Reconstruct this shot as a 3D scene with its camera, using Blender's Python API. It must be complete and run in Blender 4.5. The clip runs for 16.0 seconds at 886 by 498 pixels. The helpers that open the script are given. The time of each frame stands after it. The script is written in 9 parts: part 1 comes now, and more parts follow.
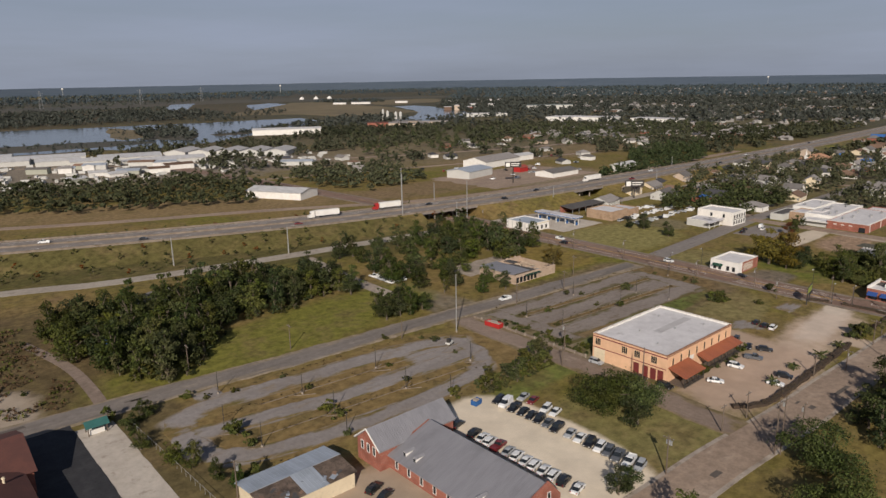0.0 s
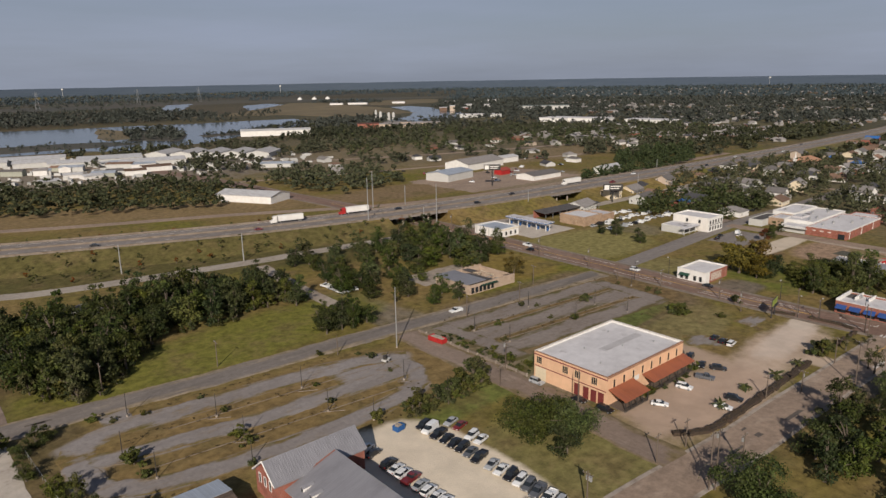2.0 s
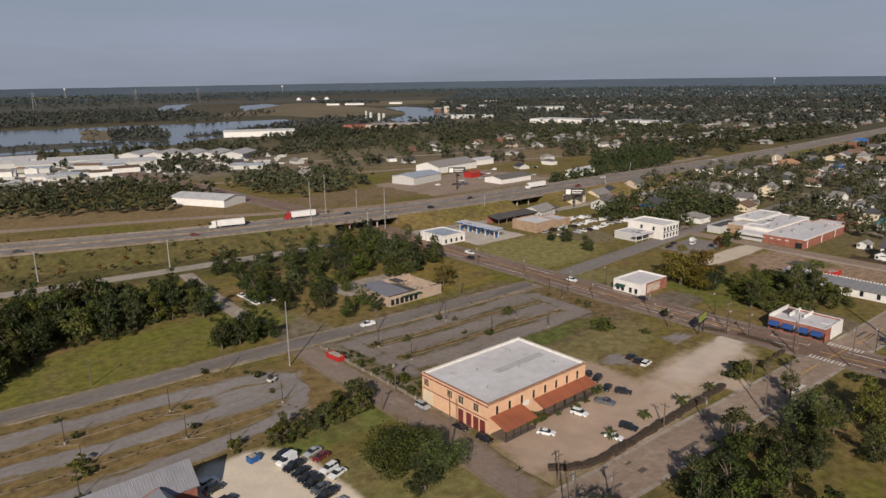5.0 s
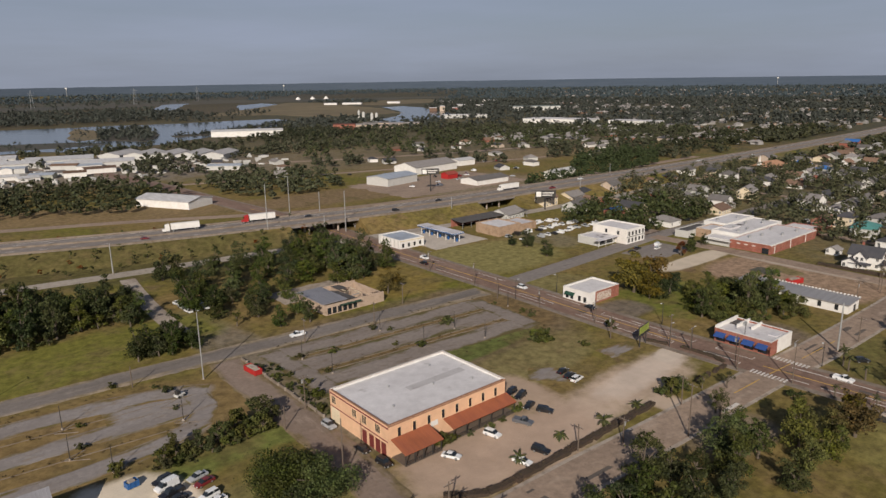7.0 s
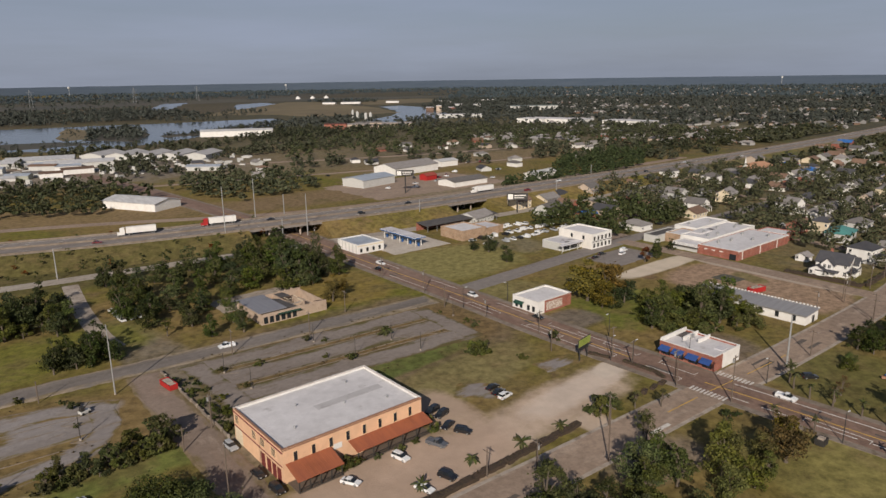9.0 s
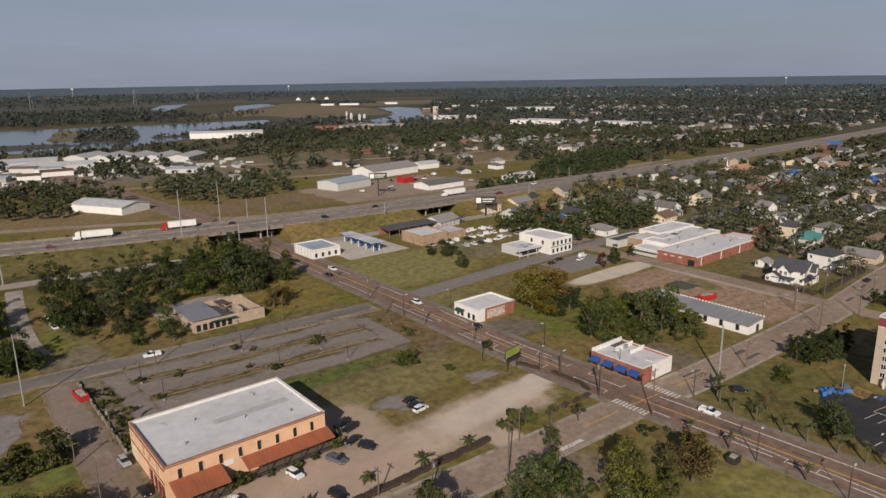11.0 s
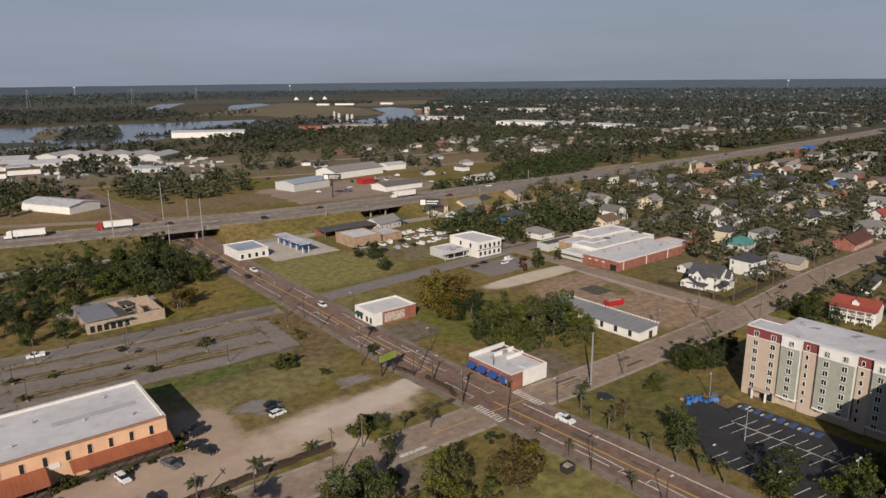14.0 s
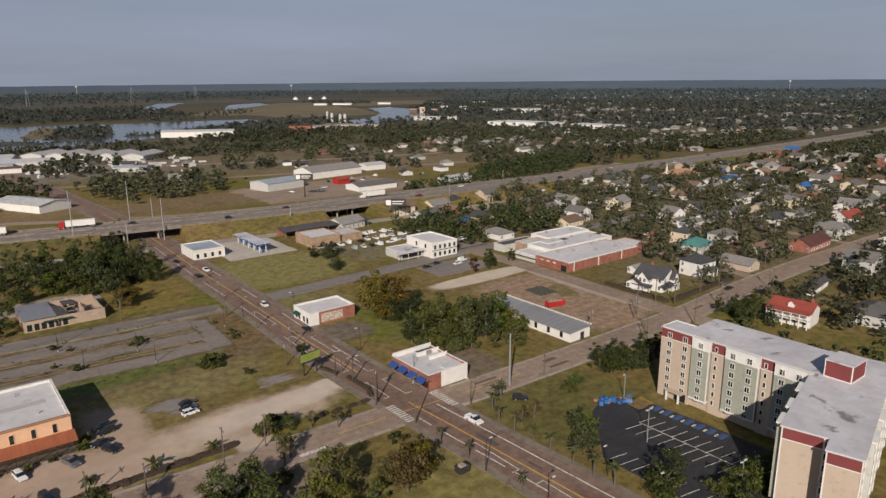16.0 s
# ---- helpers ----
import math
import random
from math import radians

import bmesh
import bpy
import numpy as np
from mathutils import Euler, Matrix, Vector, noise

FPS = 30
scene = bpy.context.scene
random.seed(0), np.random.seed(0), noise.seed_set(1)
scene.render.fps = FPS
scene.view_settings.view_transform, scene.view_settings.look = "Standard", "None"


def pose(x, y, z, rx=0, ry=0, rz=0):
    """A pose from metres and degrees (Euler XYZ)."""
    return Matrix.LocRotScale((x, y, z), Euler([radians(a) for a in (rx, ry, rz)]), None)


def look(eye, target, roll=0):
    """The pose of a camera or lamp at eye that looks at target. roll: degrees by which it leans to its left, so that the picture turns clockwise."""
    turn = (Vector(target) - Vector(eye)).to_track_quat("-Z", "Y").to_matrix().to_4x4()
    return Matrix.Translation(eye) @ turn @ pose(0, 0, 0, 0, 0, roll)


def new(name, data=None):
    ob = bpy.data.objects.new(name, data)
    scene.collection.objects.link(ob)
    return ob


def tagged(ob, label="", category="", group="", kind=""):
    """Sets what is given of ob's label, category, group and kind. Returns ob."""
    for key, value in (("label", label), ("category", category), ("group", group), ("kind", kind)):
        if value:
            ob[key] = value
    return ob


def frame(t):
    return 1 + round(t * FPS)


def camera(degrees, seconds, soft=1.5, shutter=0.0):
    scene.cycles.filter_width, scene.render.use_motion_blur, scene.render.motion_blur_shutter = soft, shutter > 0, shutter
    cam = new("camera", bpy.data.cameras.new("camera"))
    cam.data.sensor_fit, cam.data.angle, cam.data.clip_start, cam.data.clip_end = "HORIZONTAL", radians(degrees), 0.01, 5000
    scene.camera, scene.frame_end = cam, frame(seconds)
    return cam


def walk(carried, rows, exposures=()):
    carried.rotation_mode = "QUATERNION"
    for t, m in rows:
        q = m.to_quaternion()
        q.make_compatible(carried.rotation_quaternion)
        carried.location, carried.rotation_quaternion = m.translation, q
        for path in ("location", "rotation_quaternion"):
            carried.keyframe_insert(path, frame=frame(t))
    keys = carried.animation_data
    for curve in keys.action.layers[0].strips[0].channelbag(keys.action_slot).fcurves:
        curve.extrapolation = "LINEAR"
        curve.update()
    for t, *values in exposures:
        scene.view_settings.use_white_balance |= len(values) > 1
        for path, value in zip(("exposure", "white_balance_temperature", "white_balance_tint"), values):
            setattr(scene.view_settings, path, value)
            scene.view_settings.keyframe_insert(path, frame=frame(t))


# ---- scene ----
cam = camera(66.0, 16.0)
PATH = [
    (0, (-2.309, 1.27, 79.527), (-1.033, 2.73, 79.038), -0.9),
    (0.5, (3.717, 0.712, 79.604), (4.991, 2.174, 79.115), -0.9),
    (1, (9.023, 0.015, 79.597), (10.297, 1.478, 79.108), -0.9),
    (1.5, (14.524, -1.002, 79.572), (15.796, 0.462, 79.084), -0.9),
    (2, (20.174, -2.385, 79.528), (21.443, -0.919, 79.04), -0.9),
    (2.5, (25.794, -3.982, 79.439), (27.061, -2.514, 78.952), -0.8),
    (3, (31.646, -5.733, 79.371), (32.912, -4.263, 78.883), -0.8),
    (3.5, (37.207, -7.573, 79.245), (38.47, -6.101, 78.758), -0.8),
    (4, (42.502, -9.349, 79.156), (43.763, -7.874, 78.669), -0.8),
    (6.5, (70.079, -18.064, 78.867), (71.326, -16.578, 78.38), -0.8),
    (7, (76.501, -19.916, 78.809), (77.745, -18.428, 78.321), -0.8),
    (7.5, (81.926, -21.571, 78.751), (83.166, -20.08, 78.263), -0.8),
    (8, (87.952, -23.241, 78.687), (89.189, -21.748, 78.198), -0.8),
    (8.5, (93.072, -24.477, 78.746), (94.307, -22.982, 78.256), -0.8),
    (9, (98.911, -26.262, 78.861), (100.143, -24.764, 78.371), -0.8),
    (11.5, (124.505, -39.834, 79.292), (125.721, -38.323, 78.805), -0.8),
    (12, (129.357, -43.211, 79.327), (130.571, -41.698, 78.84), -0.7),
    (12.5, (134.027, -46.663, 79.312), (135.238, -45.147, 78.826), -0.7),
    (13, (139.18, -50.534, 79.316), (140.39, -49.018, 78.829), -0.6),
    (13.5, (143.653, -54.147, 79.419), (144.861, -52.629, 78.933), -0.6),
    (14, (148.4, -58.056, 79.487), (149.607, -56.536, 79.001), -0.5),
    (14.5, (152.797, -61.655, 79.515), (154.001, -60.134, 79.029), -0.4),
    (15, (157.194, -65.391, 79.603), (158.397, -63.869, 79.117), -0.4),
    (15.5, (161.584, -69.239, 79.693), (162.783, -67.715, 79.207), -0.4),
    (16, (165.689, -72.58, 79.71), (166.886, -71.053, 79.224), -0.4),
]
walk(cam, [(t, look(eye, target, roll)) for t, eye, target, roll in PATH])


# ---- light ----
SUN_ELEVATION, SUN_AZIMUTH = 28.0, 223.0  # degrees; azimuth counted from +x towards +y
scene.view_settings.exposure = 0.0
world = bpy.data.worlds.new("sky")
scene.world = world
world.use_nodes = True
wn, wl = world.node_tree.nodes, world.node_tree.links
wn.clear()
sky = wn.new("ShaderNodeTexSky")
sky.sky_type, sky.sun_disc = "NISHITA", False
sky.sun_elevation, sky.sun_rotation = radians(SUN_ELEVATION), radians(90 - SUN_AZIMUTH)
sky.altitude, sky.air_density, sky.dust_density, sky.ozone_density = 50, 1.0, 2.0, 2.0
veil = wn.new("ShaderNodeTexNoise")
veil.inputs["Scale"].default_value, veil.inputs["Detail"].default_value, veil.inputs["Roughness"].default_value = 2.2, 6, 0.55
wco, wmap = wn.new("ShaderNodeTexCoord"), wn.new("ShaderNodeMapping")
wmap.inputs["Scale"].default_value = (0.8, 0.8, 7.0)
wl.new(wco.outputs["Generated"], wmap.inputs["Vector"])
wl.new(wmap.outputs["Vector"], veil.inputs["Vector"])
vr = wn.new("ShaderNodeMapRange")
vr.inputs["From Min"].default_value, vr.inputs["From Max"].default_value = 0.35, 0.72
vr.inputs["To Min"].default_value, vr.inputs["To Max"].default_value = 0.82, 1.0
wl.new(veil.outputs["Fac"], vr.inputs["Value"])
zen = wn.new("ShaderNodeSeparateXYZ")
wl.new(wco.outputs["Generated"], zen.inputs[0])
lift = wn.new("ShaderNodeMapRange")
lift.inputs["From Min"].default_value, lift.inputs["From Max"].default_value = 0.0, 0.22
wl.new(zen.outputs["Z"], lift.inputs["Value"])
grade = wn.new("ShaderNodeMix")
grade.data_type = "RGBA"
grade.inputs["A"].default_value, grade.inputs["B"].default_value = (3.25, 3.62, 4.58, 1), (2.70, 3.24, 4.42, 1)
wl.new(lift.outputs["Result"], grade.inputs["Factor"])
high = wn.new("ShaderNodeMapRange")
high.inputs["From Min"].default_value, high.inputs["From Max"].default_value = 0.18, 0.85
wl.new(zen.outputs["Z"], high.inputs["Value"])
dome = wn.new("ShaderNodeMix")
dome.data_type = "RGBA"
dome.inputs["B"].default_value = (0.40, 0.64, 1.30, 1)
wl.new(high.outputs["Result"], dome.inputs["Factor"])
wl.new(grade.outputs["Result"], dome.inputs["A"])
cover = wn.new("ShaderNodeMix")
cover.data_type = "RGBA"
streaks = wn.new("ShaderNodeMapRange")
streaks.inputs["From Min"].default_value, streaks.inputs["From Max"].default_value = 0.3, 0.75
streaks.inputs["To Min"].default_value, streaks.inputs["To Max"].default_value = 0.90, 1.18
wl.new(veil.outputs["Fac"], streaks.inputs["Value"])
drift = wn.new("ShaderNodeVectorMath")
drift.operation = "SCALE"
wl.new(dome.outputs["Result"], drift.inputs[0])
wl.new(streaks.outputs["Result"], drift.inputs["Scale"])
wl.new(drift.outputs["Vector"], cover.inputs["B"])
wl.new(vr.outputs["Result"], cover.inputs["Factor"])
wl.new(sky.outputs["Color"], cover.inputs["A"])
wbg, wout = wn.new("ShaderNodeBackground"), wn.new("ShaderNodeOutputWorld")
wbg.inputs["Strength"].default_value = 0.085
wl.new(cover.outputs["Result"], wbg.inputs["Color"])
wl.new(wbg.outputs["Background"], wout.inputs["Surface"])

sun_data = bpy.data.lights.new("sun", "SUN")
sun_data.energy, sun_data.angle, sun_data.color = 4.75, radians(0.6), (1.0, 0.905, 0.805)
sun_ob = new("sun", sun_data)
away = Vector((math.cos(radians(SUN_AZIMUTH)) * math.cos(radians(SUN_ELEVATION)), math.sin(radians(SUN_AZIMUTH)) * math.cos(radians(SUN_ELEVATION)), math.sin(radians(SUN_ELEVATION))))
sun_ob.matrix_world = look(away * 300 + Vector((180, 90, 0)), (180, 90, 0))


# ---- materials ----
def nodes_of(name):
    m = bpy.data.materials.new(name)
    m.use_nodes = True
    return m, m.node_tree.nodes, m.node_tree.links, m.node_tree.nodes["Principled BSDF"]


def mixed(n, l, fac, a, b):
    """A colour mix node; a and b are colours or sockets, fac a number or a socket."""
    mx = n.new("ShaderNodeMix")
    mx.data_type = "RGBA"
    for key, v in (("Factor", fac), ("A", a), ("B", b)):
        if isinstance(v, (int, float)):
            mx.inputs[key].default_value = v
        elif isinstance(v, tuple):
            mx.inputs[key].default_value = (*v[:3], 1)
        else:
            l.new(v, mx.inputs[key])
    return mx.outputs["Result"]


def noisy(n, l, scale, detail=4, lo=0.35, hi=0.65, vec=None, stretch=None, rough=0.6):
    """A noise between 0 and 1 at a real-world scale (features per metre)."""
    tex = n.new("ShaderNodeTexNoise")
    tex.inputs["Scale"].default_value, tex.inputs["Detail"].default_value, tex.inputs["Roughness"].default_value = scale, detail, rough
    if vec is None:
        vec = n.new("ShaderNodeNewGeometry").outputs["Position"]
    if stretch:
        mp = n.new("ShaderNodeMapping")
        mp.inputs["Scale"].default_value = stretch
        l.new(vec, mp.inputs["Vector"])
        vec = mp.outputs["Vector"]
    l.new(vec, tex.inputs["Vector"])
    r = n.new("ShaderNodeMapRange")
    r.interpolation_type = "SMOOTHSTEP"
    r.inputs["From Min"].default_value, r.inputs["From Max"].default_value = lo, hi
    l.new(tex.outputs["Fac"], r.inputs["Value"])
    return r.outputs["Result"]


def mat(name, a, b=None, c=None, scale=0.5, fine=4.0, rough=0.85, metal=0.0, bump=0.0, rnd=0.0, stretch=None, spec=0.3, ccov=(0.55, 0.7), grain=0.0):
    """A surface of colour a, mottled with b at a large and c at a small scale; rnd: how far single objects differ in brightness."""
    m, n, l, bsdf = nodes_of(name)
    b = b or tuple(v * 0.8 for v in a)
    c = c or tuple(v * 0.7 for v in a)
    col = mixed(n, l, noisy(n, l, scale, 5, 0.3, 0.7, stretch=stretch), a, b)
    col = mixed(n, l, noisy(n, l, fine, 4, *ccov, stretch=stretch), col, c)
    if rnd:
        info = n.new("ShaderNodeObjectInfo")
        r = n.new("ShaderNodeMapRange")
        r.inputs["To Min"].default_value, r.inputs["To Max"].default_value = 1 - rnd, 1 + rnd
        l.new(info.outputs["Random"], r.inputs["Value"])
        hs = n.new("ShaderNodeHueSaturation")
        l.new(col, hs.inputs["Color"])
        l.new(r.outputs["Result"], hs.inputs["Value"])
        col = hs.outputs["Color"]
    if grain:
        g = n.new("ShaderNodeMapRange")
        g.inputs["To Min"].default_value, g.inputs["To Max"].default_value = 1 - grain, 1 + 0.8 * grain
        l.new(noisy(n, l, 0.45, 10, 0.25, 0.75, rough=0.74), g.inputs["Value"])
        hs = n.new("ShaderNodeHueSaturation")
        l.new(col, hs.inputs["Color"])
        l.new(g.outputs["Result"], hs.inputs["Value"])
        col = hs.outputs["Color"]
    l.new(col, bsdf.inputs["Base Color"])
    bsdf.inputs["Roughness"].default_value, bsdf.inputs["Metallic"].default_value = rough, metal
    bsdf.inputs["Specular IOR Level"].default_value = spec
    if bump:
        bp = n.new("ShaderNodeBump")
        bp.inputs["Strength"].default_value, bp.inputs["Distance"].default_value = bump, 0.1
        l.new(noisy(n, l, fine * 2, 5, 0.2, 0.8), bp.inputs["Height"])
        l.new(bp.outputs["Normal"], bsdf.inputs["Normal"])
    return m


def leaf_mat(name, a, b, c, tree_var=0.3):
    """Foliage: crown light and dark mixed into the colour from leaf clump to leaf clump, varied from tree to tree."""
    m, n, l, bsdf = nodes_of(name)
    geo, info = n.new("ShaderNodeNewGeometry"), n.new("ShaderNodeObjectInfo")
    shade = n.new("ShaderNodeMath")
    shade.operation = "POWER"
    shade.inputs[1].default_value = 1.7
    l.new(geo.outputs["Random Per Island"], shade.inputs[0])
    clump = math_node(n, l, "MULTIPLY", noisy(n, l, 0.8, 3, 0.36, 0.68), 0.62)
    tone = math_node(n, l, "ADD", clump, math_node(n, l, "MULTIPLY", shade.outputs[0], 0.34))
    col = mixed(n, l, tone, tuple(v * 0.7 for v in a), tuple(v * 1.06 for v in b))
    col = mixed(n, l, math_node(n, l, "MULTIPLY", noisy(n, l, 0.3, 4, 0.42, 0.68), 0.6), col, c)
    r = n.new("ShaderNodeMapRange")
    r.inputs["To Min"].default_value, r.inputs["To Max"].default_value = 1 - tree_var, 1 + tree_var
    l.new(info.outputs["Random"], r.inputs["Value"])
    hs = n.new("ShaderNodeHueSaturation")
    l.new(col, hs.inputs["Color"])
    l.new(r.outputs["Result"], hs.inputs["Value"])
    second = math_node(n, l, "FRACT", math_node(n, l, "MULTIPLY", info.outputs["Random"], 37.3))
    l.new(math_node(n, l, "ADD", math_node(n, l, "MULTIPLY", second, 0.045), 0.468), hs.inputs["Hue"])
    third = math_node(n, l, "FRACT", math_node(n, l, "MULTIPLY", info.outputs["Random"], 91.7))
    l.new(math_node(n, l, "ADD", math_node(n, l, "MULTIPLY", third, 0.35), 0.92), hs.inputs["Saturation"])
    l.new(hs.outputs["Color"], bsdf.inputs["Base Color"])
    bsdf.inputs["Roughness"].default_value = 0.7
    bsdf.inputs["Specular IOR Level"].default_value = 0.2
    bsdf.inputs["Transmission Weight"].default_value = 0.0
    return m


def brick_mat(name, a, b, mortar):
    """Brickwork seen from afar: courses as fine relief and colour."""
    m, n, l, bsdf = nodes_of(name)
    tex = n.new("ShaderNodeTexBrick")
    tex.inputs["Color1"].default_value, tex.inputs["Color2"].default_value, tex.inputs["Mortar"].default_value = (*a, 1), (*b, 1), (*mortar, 1)
    tex.inputs["Scale"].default_value, tex.inputs["Mortar Size"].default_value = 4.5, 0.012
    geo, mp = n.new("ShaderNodeNewGeometry"), n.new("ShaderNodeMapping")
    mp.inputs["Rotation"].default_value = (radians(90), 0, radians(45))
    l.new(geo.outputs["Position"], mp.inputs["Vector"])
    l.new(mp.outputs["Vector"], tex.inputs["Vector"])
    col = mixed(n, l, noisy(n, l, 0.4, 5, 0.35, 0.75), tex.outputs["Color"], tuple(v * 0.6 for v in a))
    l.new(col, bsdf.inputs["Base Color"])
    bsdf.inputs["Roughness"].default_value = 0.9
    return m


def roof_mat(name, a, b, step, along="x", rough=0.45, metal=0.3):
    """Ribbed sheet metal: seams a step apart across the given axis, as fine relief, with streaks."""
    m, n, l, bsdf = nodes_of(name)
    geo, sep, mu = n.new("ShaderNodeNewGeometry"), n.new("ShaderNodeSeparateXYZ"), n.new("ShaderNodeMath")
    l.new(geo.outputs["Position"], sep.inputs[0])
    mu.operation = "MULTIPLY"
    mu.inputs[1].default_value = 1 / step
    l.new(sep.outputs[along.upper()], mu.inputs[0])
    fr = n.new("ShaderNodeMath")
    fr.operation = "PINGPONG"
    fr.inputs[1].default_value = 0.5
    l.new(mu.outputs[0], fr.inputs[0])
    r = n.new("ShaderNodeMapRange")
    r.inputs["From Min"].default_value, r.inputs["From Max"].default_value = 0.38, 0.5
    l.new(fr.outputs[0], r.inputs["Value"])
    st = (0.15, 2.0, 1) if along == "y" else (2.0, 0.15, 1)
    col = mixed(n, l, noisy(n, l, 0.5, 5, 0.3, 0.75, stretch=st), a, b)
    col = mixed(n, l, noisy(n, l, 0.12, 5, 0.5, 0.75), col, tuple(v * 0.72 for v in a))
    l.new(col, bsdf.inputs["Base Color"])
    bp = n.new("ShaderNodeBump")
    bp.inputs["Strength"].default_value, bp.inputs["Distance"].default_value = 0.6, 0.05
    l.new(r.outputs["Result"], bp.inputs["Height"])
    l.new(bp.outputs["Normal"], bsdf.inputs["Normal"])
    bsdf.inputs["Roughness"].default_value, bsdf.inputs["Metallic"].default_value = rough, metal
    return m


def math_node(n, l, op, a, b=0.0):
    k = n.new("ShaderNodeMath")
    k.operation = op
    for i, v in enumerate((a, b)):
        if isinstance(v, (int, float)):
            k.inputs[i].default_value = v
        else:
            l.new(v, k.inputs[i])
    return k.outputs[0]


GRASS_GREEN, GRASS_OLIVE, GRASS_DRY, SOIL, SAND = (0.145, 0.140, 0.024), (0.158, 0.132, 0.036), (0.212, 0.150, 0.058), (0.185, 0.122, 0.068), (0.51, 0.390, 0.300)
LOT = (0.255, 0.226, 0.205)
